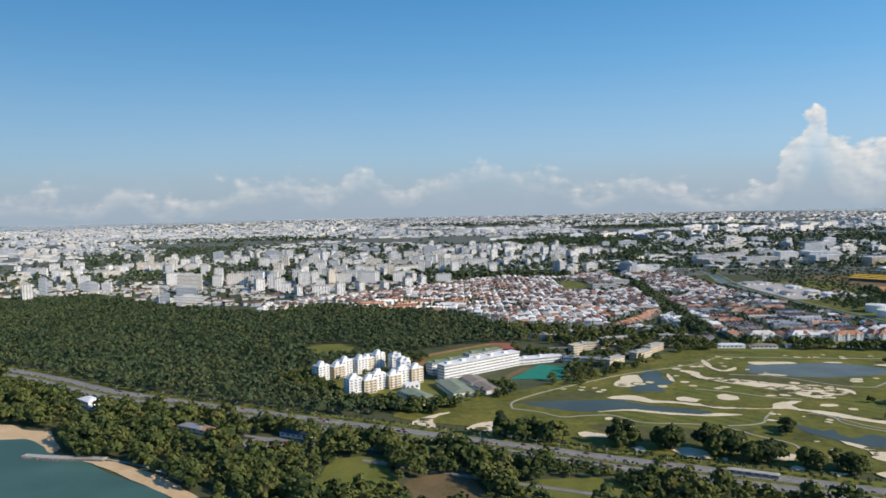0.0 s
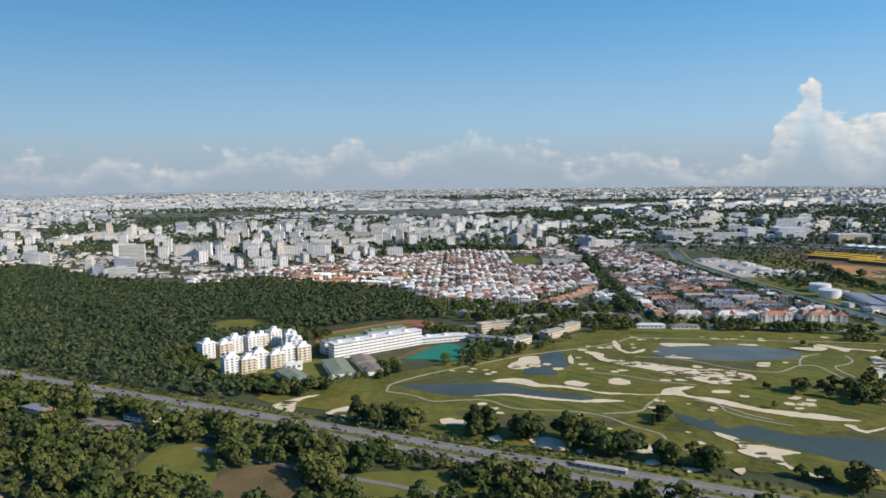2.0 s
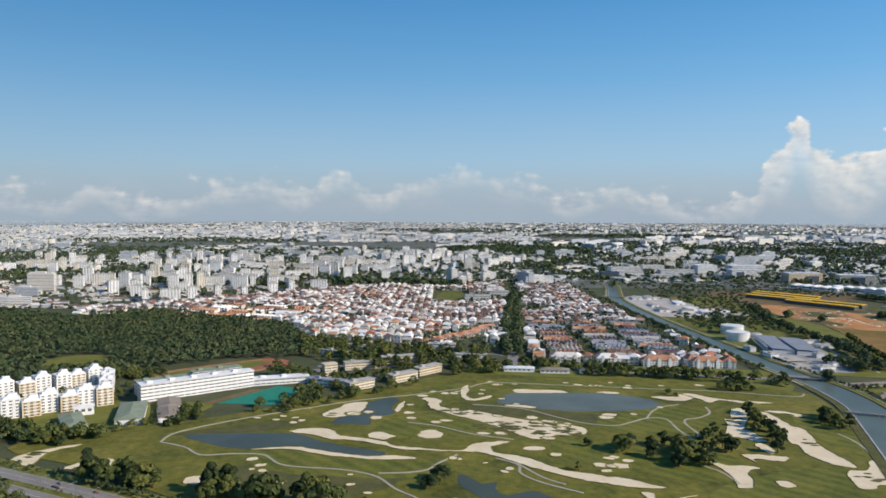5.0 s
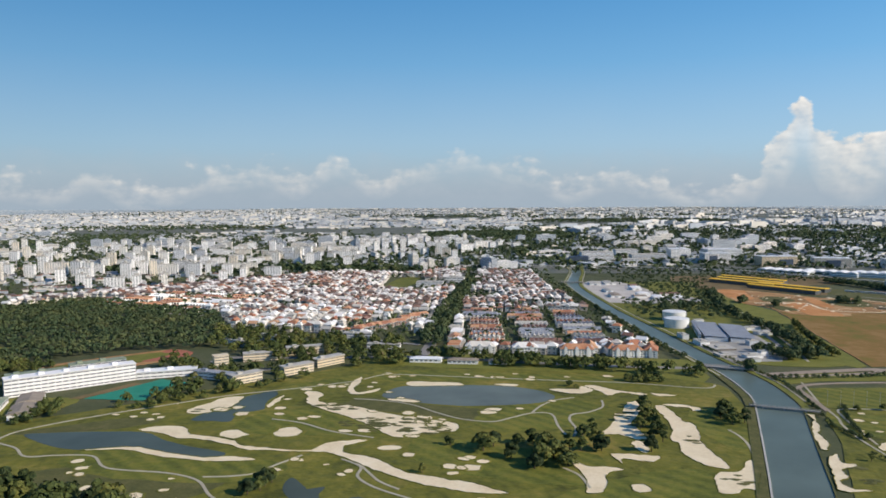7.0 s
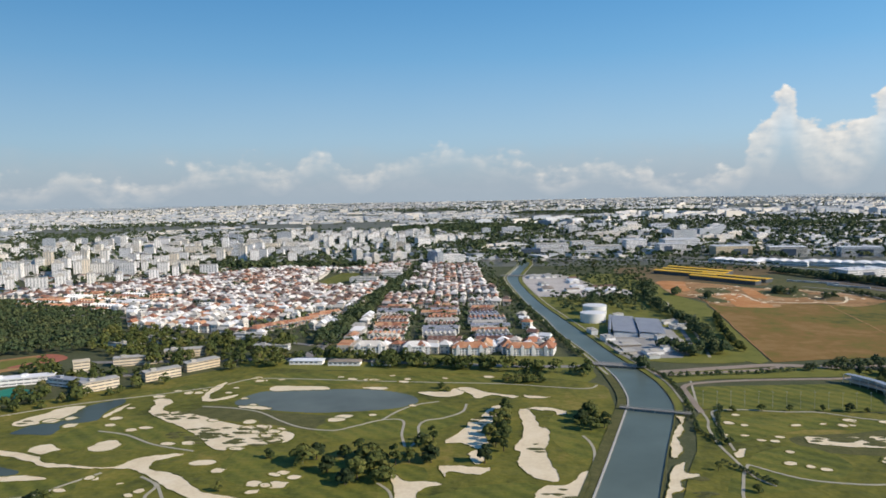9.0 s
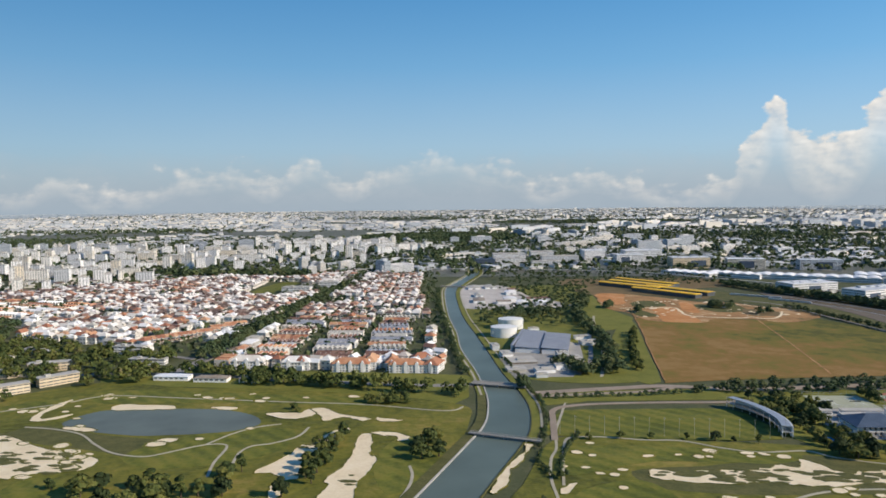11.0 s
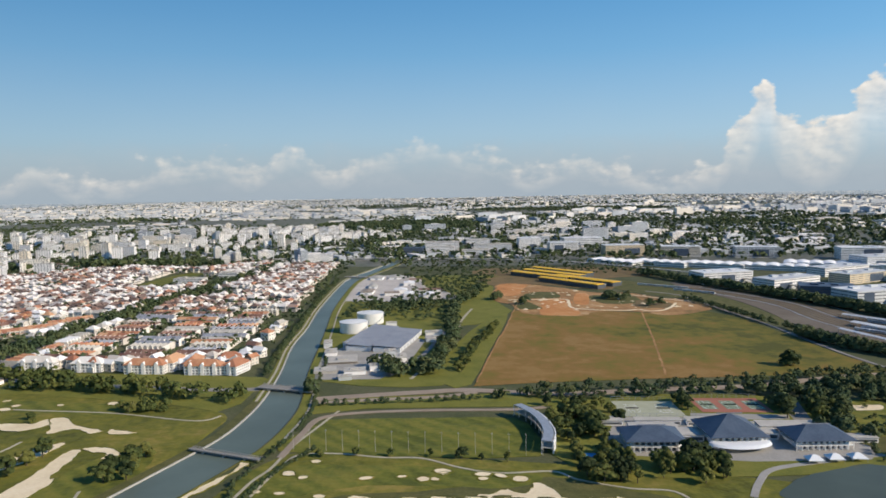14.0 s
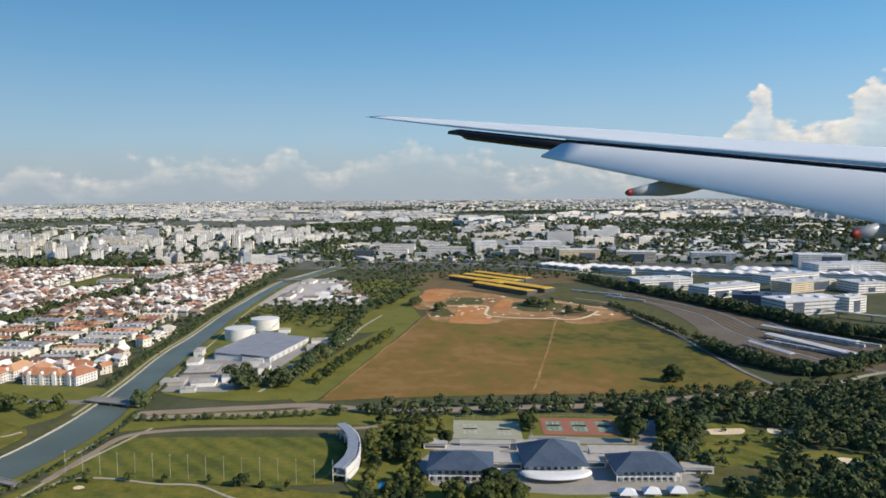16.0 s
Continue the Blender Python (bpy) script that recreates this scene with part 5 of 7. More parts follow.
# residence by the school: two ranks of cream and white towers
RES = []
BALCONY = Shape().box(-2.2, 2.2, -0.9, 0.4, 0, 0.25).box(-2.2, 2.2, -0.9, -0.75, 0.2, 1.1).mesh("balcony", M["white_wall"])
for wall, fl in (("white_wall", 6), ("cream_wall", 5), ("white_wall", 6), ("cream_wall", 6)):
    b, g, r = slab_block(17.5, 14, fl, cores=1)
    h = fl * 3.0
    r.box(-6.5, -2.5, -6, -1, h + 0.8, h + 3.5).box(2.0, 6.8, 1.5, 6.2, h + 0.8, h + 4.6).box(3.0, 6.5, -6.2, -3.5, h + 0.8, h + 2.6)
    RES.append((b.mesh("wall", M[wall]), g.mesh("windows", M["window"]), r.mesh("roof", M["white_wall"])))
ranks = [((-59, 830), (9, 888), (0, 1, 2, 1, 0, 3), (0, -4, 3, -3, 4, 0)), ((-103, 900), (-41, 978), (2, 1, 0, 2, 1, 0), (3, -3, 3, -4, 3, 2)), ((-18, 962), (-6, 930), (0, 2), (0, 0))]
for a, b, cols, back in ranks:
    n = len(cols)
    turn = math.atan2(b[1] - a[1], b[0] - a[0])
    for k in range(n):
        u = k / (n - 1)
        t = thing("residence_tower", ("cream" if cols[k] in (1, 3) else "white") + " residential tower with balconies, one of two ranks", "tower block", "residence towers")
        t.location, t.rotation_euler = (a[0] + (b[0] - a[0]) * u - math.sin(turn) * back[k], a[1] + (b[1] - a[1]) * u + math.cos(turn) * back[k], 0), (0, 0, turn)
        for name, me in zip(("wall", "glazing", "roof"), RES[cols[k]]):
            part(name, me, t)
        for z in range(1, (6, 5, 6, 6)[cols[k]]):
            part("balcony", BALCONY, t, at=(-4.0, -7.9, z * 3.0))
            part("balcony", BALCONY, t, at=(3.2, -7.9, z * 3.0))
patch("lawn", [(-60, 815), (-20, 775), (20, 755), (70, 800), (110, 850), (120, 900), (60, 900), (20, 900), (-30, 985), (-100, 900)], 0.05, M["park_grass"], "gardens of the residence and the school", 3, 3)


def oriented(name, label, category, a, b, depth, group=""):
    """An empty at a whose x axis runs towards b; returns it with the length."""
    t = thing(name, label, category, group)
    t.location = (a[0], a[1], 0)
    t.rotation_euler = (0, 0, math.atan2(b[1] - a[1], b[0] - a[0]))
    return t, math.hypot(b[0] - a[0], b[1] - a[1])


def slab(a, b, d, floors, wall, roof, name="school_building", label="long white school building with galleries", category="school", h=3.6):
    t, l = oriented(name, label, category, a, b, d)
    part("wall", grid_wall(0, l, 0, d, 0, floors * h + 0.55, 7, h, 0.12, 0.68).mesh("wall", M[wall]), t)
    part("glazing", core(0, l, 0, d, 0, floors * h).mesh("glazing", M["window"]), t)
    r = Shape().box(-0.6, l + 0.6, -0.8, d + 0.8, floors * h + 0.5, floors * h + 1.1)
    for k in range(int(l / 25)):
        r.box(k * 25 + 8, k * 25 + 14, d * 0.3, d * 0.7, floors * h + 1.0, floors * h + 3.2)
    part("roof", r.mesh("roof", M[roof]), t)
    return t


slab((45, 896), (144, 984), 15, 5, "white_wall", "white_wall")
slab((30, 925), (76, 966), 14, 4, "white_wall", "green_roof")
slab((78, 968), (124, 1008), 14, 5, "white_wall", "green_roof")
slab((145, 985), (205, 1012), 16, 2, "white_wall", "white_wall", label="low white school hall with a flat roof")
slab((205, 1000), (250, 985), 12, 2, "white_wall", "grey_roof", label="low white school wing with a grey roof")
for a, b, d, fl in (((307, 1013), (336, 1043), 12, 3), ((338, 1058), (366, 1092), 12, 3), ((260, 966), (286, 994), 12, 3), ((240, 1085), (285, 1105), 12, 3), ((285, 1130), (330, 1150), 12, 3), ((345, 1228), (385, 1226), 14, 4), ((170, 1210), (230, 1180), 12, 2), ((215, 1240), (270, 1215), 12, 2), ((385, 1180), (430, 1180), 12, 2)):
    slab(a, b, d, fl, "cream_wall" if fl == 3 else "white_wall", "concrete", "walk_up_block", "low cream walk-up block with striped galleries", "apartment block", 3.2)
t = slab((223, 1022), (237, 1032), 12, 6, "cream_wall", "cream_wall", "yellow_block", "small yellow tower-like building among trees", "building", 3.2)


def hall(a, b, d, z, rise, wall, roof, name, label, category, skirt=True):
    """A hall with a pitched roof along a to b."""
    t, l = oriented(name, label, category, a, b, d)
    part("wall", Shape().box(0, l, 0, d, 0, z).mesh("wall", M[wall]), t)
    for k in range(max(1, int(l / 6))):
        part("window", Shape().box(k * 6 + 1, min(l - 0.5, k * 6 + 4.5), -0.06, d + 0.06, z * 0.45, z * 0.8).mesh("window", M["window"]), t)
    r = Shape().hip(-0.8, l + 0.8, -0.8, d + 0.8, z + 0.3, rise, inset=0.5 if not skirt else None)
    part("roof", r.mesh("roof", M[roof]), t)
    return t


hall((-8, 822), (20, 776), 20, 6, 2.2, "white_wall", "green_roof", "sports_hall", "low hall with a grey-green pitched roof", "hall")
hall((34, 872), (54, 806), 25, 6, 2.4, "white_wall", "green_roof", "sports_hall", "low hall with a grey-green pitched roof", "hall")
hall((0, 838), (16, 848), 9, 8, 0.8, "white_wall", "white_wall", "service_block", "small white flat-topped block between the halls", "building")
hall((64, 893), (76, 862), 22, 5, 2.2, "white_wall", "faded_roof", "sports_hall", "low hall with a faded brown pitched roof", "hall", False)
hall((77, 856), (90, 822), 20, 5, 2.2, "white_wall", "faded_roof", "sports_hall", "low hall with a faded brown pitched roof and white gable", "hall", False)
patch("running_track", [(8, 1045), (60, 1105), (122, 1158), (156, 1140), (150, 1100), (100, 1040), (40, 985), (12, 985)], 0.08, M["site_earth"], "worn brown running track round a grass pitch", 5)
patch("running_track", [(112, 1080), (150, 1100), (158, 1140), (124, 1160), (116, 1140), (134, 1128)], 0.16, M["track"], "red end of the running track", 4)
patch("pitch", [(22, 1045), (65, 1095), (118, 1142), (138, 1132), (130, 1100), (88, 1046), (42, 1002), (24, 1005)], 0.12, M["park_grass"], "grass pitch inside the running track", 5)
patch("hockey_pitch", [(124, 902), (172, 990), (206, 976), (186, 900)], 0.12, M["turf"], "bright turquoise artificial turf pitch", 1)
patch("hockey_pitch", [(108, 900), (121, 902), (160, 968), (148, 972)], 0.10, M["brown_earth"], "worn brown school court", 1)

# ---- houses ----
hr = random.Random(4)


def house_shapes(w, d, h, rise, style):
    wall, roof, glass = Shape(), Shape(), Shape()
    wall.box(-w / 2, w / 2, -d / 2, d / 2, 0, h)
    wall.box(-w / 2 + 0.5, w / 2 - 0.5, -d / 2 - 2.5, -d / 2, 0, h * 0.5)
    if style == 0:
        roof.hip(-w / 2 - 1.3, w / 2 + 1.3, -d / 2 - 1.3, d / 2 + 1.3, h + 0.3, rise)
    elif style == 1:
        roof.hip(-w / 2 - 1.1, w / 2 + 1.1, -d / 2 - 1.1, d / 2 + 1.1, h + 0.3, rise, inset=0.1)
    else:
        roof.box(-w / 2 - 0.3, w / 2 + 0.3, -d / 2 - 0.3, d / 2 + 0.3, h, h + 0.6)
        roof.box(-w / 4, w / 3, -d / 4, d / 4, h + 0.5, h + 3.0)
    for z in (1.0, h * 0.5 + 0.8):
        for s in (-1, 1):
            for k in (-0.28, 0.22):
                glass.box(w * k - 1.2, w * k + 1.2, s * d / 2 - 0.06, s * d / 2 + 0.06, z, z + 1.5)
                glass.box(s * w / 2 - 0.06, s * w / 2 + 0.06, d * k - 1.0, d * k + 1.0, z, z + 1.5)
    return wall, roof, glass


FORMS = [house_shapes(11, 13, 6.8, 3.2, 0), house_shapes(9, 14, 7.5, 3.0, 1), house_shapes(13, 12, 8.5, 3.5, 0), house_shapes(10, 12, 8.0, 0, 2), house_shapes(14, 10, 6.5, 3.0, 1)]
HOUSES = []
for k, (w, r, g) in enumerate(FORMS):
    wm, gm = w.mesh("wall", M["house_wall"]), g.mesh("windows", M["window"])
    for m in (("terracotta", "brown_roof", "house_wall", "white_wall", "concrete") if k != 3 else ("house_wall", "concrete")):
        HOUSES.append((wm, r.mesh("roof", M[m]), gm, m))


UNIT_W, T_DEPTH, T_H = 6.6, 15.0, 6.6


def unit_roof(style):
    r = Shape()
    x0, x1, d, h = 0.2, UNIT_W - 0.2, T_DEPTH, T_H
    if style == 0:
        r.add([(x0, -d / 2 - 0.5, h), (x1, -d / 2 - 0.5, h), (x1, d / 2 + 0.5, h), (x0, d / 2 + 0.5, h), (x0, 0.6, h + 2.9), (x1, 0.6, h + 2.9)], [(0, 1, 5, 4), (2, 3, 4, 5), (1, 2, 5), (3, 0, 4), (3, 2, 1, 0)])
    else:
        xm = (x0 + x1) / 2
        r.add([(x0, -d / 2 - 0.5, h), (x1, -d / 2 - 0.5, h), (x1, d / 2 + 0.5, h), (x0, d / 2 + 0.5, h), (xm, -d / 2 - 0.3, h + 2.4), (xm, d / 2 + 0.3, h + 2.4)], [(0, 4, 5, 3), (4, 1, 2, 5), (0, 1, 4), (2, 3, 5), (3, 2, 1, 0)])
    r.box(x0, x1, -d / 2 - 2.6, -d / 2, h * 0.45, h * 0.45 + 0.3)
    return r


U_ROOFS = {(st, m): unit_roof(st).mesh("roof", M[m]) for st in (0, 1) for m in ("terracotta", "grey_roof", "concrete", "white_wall", "brown_roof")}
U_GLASS = Shape()
U_GLASS.box(1.2, UNIT_W - 1.2, -T_DEPTH / 2 - 0.06, T_DEPTH / 2 + 0.06, T_H * 0.55, T_H * 0.55 + 1.6)
U_GLASS = U_GLASS.mesh("window", M["window"])
T_WALLS = {}
PARTY = Shape().box(-0.18, 0.18, -T_DEPTH / 2 - 2.6, T_DEPTH / 2 + 0.6, 0, T_H + 0.9).mesh("party_wall", M["house_wall"])
LOOK = {"terracotta": "orange tiled", "grey_roof": "grey", "concrete": "pale grey", "white_wall": "white", "brown_roof": "brown tiled", "house_wall": "pale flat"}


def put_terrace(x, y, turn, mats=("terracotta",), units=None):
    units = units or hr.choice((6, 7, 8, 9))
    if units not in T_WALLS:
        l = units * UNIT_W
        T_WALLS[units] = Shape().box(-l / 2, l / 2, -T_DEPTH / 2, T_DEPTH / 2, 0, T_H).mesh("wall", M["house_wall"])
    m, st = hr.choice(mats), hr.randrange(2)
    t = thing("terrace_row", "row of white terraced houses under " + LOOK[m] + " roofs", "terraced houses", "terraced houses")
    t.location, t.rotation_euler, t.scale = (x, y, 0), (0, 0, turn), (1, 1, hr.uniform(0.9, 1.25))
    part("wall", T_WALLS[units], t)
    for k in range(units):
        at = (-units * UNIT_W / 2 + k * UNIT_W, 0, 0)
        part("roof", U_ROOFS[(st, m)], t, at=at)
        part("window", U_GLASS, t, at=at)
        part("party_wall", PARTY, t, at=at)
    part("party_wall", PARTY, t, at=(units * UNIT_W / 2, 0, 0))


MIXED = ("terracotta", "terracotta", "brown_roof", "brown_roof", "grey_roof", "concrete")
used = []
for col, (x0, turn) in enumerate(((556, -0.05), (634, -0.02), (706, 0.04))):
    y = 1205 + 9 * col
    k = 0
    while y < 1540:
        put_terrace(x0 - 0.02 * (y - 1205) + hr.uniform(-5, 5), y, turn + hr.uniform(-0.05, 0.05) + (math.pi if k % 2 else 0), MIXED)
        used.append((x0, y, 34, 13))
        y += hr.uniform(18, 20) if k % 2 == 0 else hr.uniform(23, 28)
        k += 1
for i in range(8):
    for j in range(3):
        x, y = -130 + j * 74 + i * 9 + hr.uniform(-5, 5), 1570 + i * 24 - j * 24
        put_terrace(x, y, -0.3, ("terracotta", "terracotta", "white_wall"))
        used.append((x, y, 34, 12))
for i in range(6):
    x, y = 372 + 14 * i, 1330 + 26 * i
    put_terrace(x, y, 0.75, ("terracotta",))
    used.append((x, y, 28, 26))
for i in range(5):
    put_terrace(505 + 4 * (i % 2), 1190 + 34 * i, 1.45, ("white_wall", "concrete", "terracotta"), 5)
    used.append((505, 1190 + 34 * i, 14, 22))

# red-roofed flats by the canal
PANE_X = Shape().box(-1.1, 1.1, -0.07, 0.05, 0, 1.6).mesh("window", M["window"])
PANE_Y = Shape().box(-0.05, 0.07, -1.1, 1.1, 0, 1.6).mesh("window", M["window"])
for x, y, w, d, turn in ((668, 1155, 44, 16, 0.0), (690, 1176, 16, 36, 0.0), (735, 1152, 40, 16, 0.0), (716, 1172, 15, 34, 0.15), (768, 1158, 18, 30, -0.25), (752, 1190, 26, 15, 0.4), (600, 1162, 34, 15, 0.02), (540, 1165, 40, 14, 0.0)):
    t = thing("flats", "white three-storey flats with " + ("a bright orange tiled" if x > 640 else "a pale hipped") + " roof and gables", "flats", "gabled flats")
    t.location, t.rotation_euler = (x, y, 0), (0, 0, turn)
    wall = Shape().box(-w / 2, w / 2, -d / 2, d / 2, 0, 10.6)
    for fl in range(3):
        for k in range(int(w / 4)):
            part("window", PANE_X, t, at=(-w / 2 + k * 4 + 1.9, -d / 2, fl * 3.1 + 0.9))
        for k in range(int(d / 4)):
            part("window", PANE_Y, t, at=(w / 2, -d / 2 + k * 4 + 1.9, fl * 3.1 + 0.9))
    roof = Shape().hip(-w / 2 - 0.9, w / 2 + 0.9, -d / 2 - 0.9, d / 2 + 0.9, 10.2, 6.2)
    for k in [(j + 0.5) / max(1, round(w / 15)) - 0.5 for j in range(max(1, round(w / 15)))]:
        wall.add([(w * k - 2.1, -d / 2 - 1, 0), (w * k + 2.1, -d / 2 - 1, 0), (w * k + 2.1, -d / 2 - 1, 11.2), (w * k, -d / 2 - 1, 13.6), (w * k - 2.1, -d / 2 - 1, 11.2), (w * k - 2.1, 0, 0), (w * k + 2.1, 0, 0), (w * k + 2.1, 0, 11.2), (w * k, 0, 13.6), (w * k - 2.1, 0, 11.2)], [(0, 1, 2, 3, 4), (9, 8, 7, 6, 5), (1, 6, 7, 2), (2, 7, 8, 3), (3, 8, 9, 4), (4, 9, 5, 0)])
    part("wall", wall.mesh("wall", M["white_wall"]), t)
    part("roof", roof.mesh("roof", M["terracotta" if x > 640 else "house_wall"]), t)

zone = [(-330, 1530), (-230, 1700), (-90, 1650), (90, 1490), (160, 1340), (300, 1300), (440, 1235), (500, 1175), (600, 1160), (780, 1180), (770, 1300), (752, 1520), (725, 1900), (715, 2400), (500, 2420), (350, 2230), (200, 2300), (-20, 2050), (-230, 1760), (-330, 1600)]
lots = []
yy = 1170
row = 0
while yy < 2430:
    xx = -340
    while xx < 790:
        a = 0.35 * noise.noise((xx * 0.003, yy * 0.003, 7.0)) - 0.25
        x, y = xx + 0.12 * (yy - 1200) * 0 + hr.uniform(-1.5, 1.5), yy + 18 * noise.noise((xx * 0.006, yy * 0.004, 2.0))
        road = noise.noise((xx * 0.008, yy * 0.012, 11.0)) > 0.36
        if inside(x, y, zone) and not road and not (457 < x - (yy - 1200) * 0.068 < 494) and not (330 < x < 425 and 1880 < y < 2190) and not (400 < x < 545 and 1925 < y < 2110) and not any(abs(x - p) < w + 8 and abs(y - q) < h + 6 for p, q, w, h in used):
            lots.append((x, y, a))
        xx += 15.5
    yy += 17 if row % 2 == 0 else 24
    row += 1
lots.sort(key=lambda p: p[1])
bulk_w, bulk_r, bulk_g = Shape(), Shape(), Shape()
for i, (x, y, a) in enumerate(lots):
    flip = math.pi if hr.random() < 0.5 else 0
    if i < 260:
        w, r, g, m = hr.choice(HOUSES)
        t = thing("house", "white two-storey house with a " + LOOK[m] + " roof", "house", "houses")
        t.location, t.rotation_euler, t.scale = (x, y, 0), (0, 0, a + flip), (hr.uniform(0.85, 1.05), hr.uniform(0.85, 1.05), hr.uniform(1.0, 1.45))
        for name, me in (("wall", w), ("roof", r), ("window_band", g)):
            p = part(name, me, t)
            if name == "window_band":
                tagged(p, kind="stuff")
    else:
        w, r, g = FORMS[hr.randrange(5)]
        c, s, zs = math.cos(a + flip) * 0.93, math.sin(a + flip) * 0.93, hr.uniform(1.0, 1.45)
        hw = max(abs(p[0]) for p in w.v) + 0.05
        hd = max(p[1] for p in w.v) + 0.05
        g = Shape().add([(u * hw, v * hd, z) for z in (4.2, 5.6) for u, v in ((-0.8, -1), (0.8, -1), (0.8, 1), (-0.8, 1), (-1, -0.8), (1, -0.8), (1, 0.8), (-1, 0.8))], [(0, 1, 9, 8), (2, 3, 11, 10), (5, 6, 14, 13), (7, 4, 12, 15)])
        for src, dst in ((w, bulk_w), (r, bulk_r), (g, bulk_g)):
            dst.add([(x + c * p[0] - s * p[1], y + s * p[0] + c * p[1], p[2] * zs) for p in src.v], src.f)
for sh, name, m, label in ((bulk_w, "house_walls", "house_wall", "white walls of the many houses further inland"), (bulk_r, "house_roofs", "house_roof", "orange, white and grey roofs of the many houses further inland"), (bulk_g, "house_windows", "window", "dark windows of the many houses further inland")):
    tagged(new(name, sh.mesh(name, M[m])), label, "houses", kind="stuff")

# ---- waterworks by the canal ----
for x, y, r, h in ((870, 1394, 20, 15), (886, 1466, 20, 16)):
    t = thing("storage_tank", "large white cylindrical storage tank with a flat domed roof", "tank", "storage tanks")
    t.location = (x, y, 0)
    part("shell", Shape().cyl(0, 0, 0, h, r, n=40).mesh("shell", M["tank_white"]), t)
    part("roof", Shape().cyl(0, 0, h, h + 1.6, r + 0.25, r * 0.2, n=40).mesh("roof", M["tank_white"]), t)
    st = Shape()
    for k in range(24):
        a = -1.2 + k * 0.06
        st.box((r + 0.9) * math.cos(a) - 0.7, (r + 0.9) * math.cos(a) + 0.7, (r + 0.9) * math.sin(a) - 0.7, (r + 0.9) * math.sin(a) + 0.7, h * k / 24, h * k / 24 + 0.25)
    part("stairs", st.mesh("stairs", M["steel"]), t, "spiral steel stairs")
hall((874, 1278), (902, 1408), 3, 8, 0.6, "grey_wall", "grey_roof", "annex", "low grey annex of the waterworks shed", "shed", False)
for a, b, d in (((909, 1262), (934, 1396), 33), ((946, 1254), (968, 1372), 35)):
    t, l = oriented("shed", "wide waterworks shed with a grey metal roof", "shed", a, b, d, "waterworks sheds")
    part("wall", Shape().box(0, l, 0, d, 0, 6.4).mesh("wall", M["grey_wall"]), t)
    rf = Shape().add([(-1, -1, 6.6), (l + 1, -1, 6.6), (l + 1, d + 1, 8.7), (-1, d + 1, 8.7), (-1, -1, 7), (l + 1, -1, 7), (l + 1, d + 1, 9.1), (-1, d + 1, 9.1)], [(3, 2, 1, 0), (4, 5, 6, 7), (0, 1, 5, 4), (1, 2, 6, 5), (2, 3, 7, 6), (3, 0, 4, 7)])
    rf = part("roof", rf.mesh("roof", M["grey_roof"]), t)
    rib = Shape().add([(0, -1, 7), (0.3, -1, 7), (0.3, d + 1, 9.1), (0, d + 1, 9.1), (0, -1, 7.25), (0.3, -1, 7.25), (0.3, d + 1, 9.35), (0, d + 1, 9.35)], [(3, 2, 1, 0), (4, 5, 6, 7), (0, 1, 5, 4), (1, 2, 6, 5), (2, 3, 7, 6), (3, 0, 4, 7)]).mesh("rib", M["steel"])
    for k in range(int(l / 8)):
        part("rib", rib, rf, at=(k * 8 + 2, 0, 0))
    for k in range(int(l / 16)):
        part("shutter", Shape().box(k * 16 + 4, k * 16 + 10, -0.1, d + 0.1, 0.2, 4.6).mesh("shutter", M["steel"]), t)
for x, y, w, d, h, m in ((862, 1240, 14, 26, 6, "white_wall"), (880, 1215, 34, 36, 2, "stone"), (868, 1160, 24, 20, 3, "concrete"), (902, 1155, 24, 18, 4, "white_wall"), (925, 1170, 16, 12, 6, "white_wall"), (895, 1128, 14, 10, 4, "grey_wall"), (935, 1240, 14, 12, 7, "grey_wall"), (990, 1330, 30, 20, 5, "grey_wall"), (985, 1370, 24, 14, 5, "white_wall"), (920, 1440, 16, 10, 5, "white_wall"), (850, 1290, 10, 22, 7, "grey_wall"), (950, 1215, 12, 22, 6, "white_wall")):
    t = thing("service_building", "small flat-roofed service building of the waterworks", "building", "service buildings")
    t.location, t.rotation_euler = (x, y, 0), (0, 0, 0.2)
    part("wall", Shape().box(-w / 2, w / 2, -d / 2, d / 2, 0, h).mesh("wall", M[m]), t)
    part("roof", Shape().box(-w / 2 - 0.4, w / 2 + 0.4, -d / 2 - 0.4, d / 2 + 0.4, h + 0.02, h + 0.6).box(-w / 5, w / 6, -d / 5, d / 8, h + 0.5, h + 1.8).mesh("roof", M["concrete"]), t)
# pale factory site by the canal
fr = random.Random(5)
spots = []
while len(spots) < 11:
    x, y = fr.uniform(845, 985), fr.uniform(1710, 2080)
    if x < 1015 - 0.25 * (y - 1710) and all(abs(x - p) + abs(y - q) * 0.6 > 30 for p, q in spots):
        spots.append((x, y))
for x, y in spots:
    w, d, h, m = fr.uniform(16, 34), fr.uniform(24, 50), fr.uniform(3.5, 7), fr.choice(("white_wall", "concrete", "concrete", "white_wall", "brown_roof", "faded_roof"))
    t = thing("factory", "low pale factory hall by the canal", "factory", "factory halls")
    t.location, t.rotation_euler = (x, y, 0), (0, 0, fr.choice((0.05, 0.15, 1.65)))
    part("wall", Shape().box(-w / 2, w / 2, -d / 2, d / 2, 0, h).mesh("wall", M["white_wall"]), t)
    part("roof", Shape().hip(-w / 2 - 0.6, w / 2 + 0.6, -d / 2 - 0.6, d / 2 + 0.6, h + 0.4, 2.2, inset=0.4).mesh("roof", M[m]), t)
    part("door", Shape().box(-3, 3, -d / 2 - 0.1, -d / 2 + 0.1, 0, 4).mesh("door", M["steel"]), t)
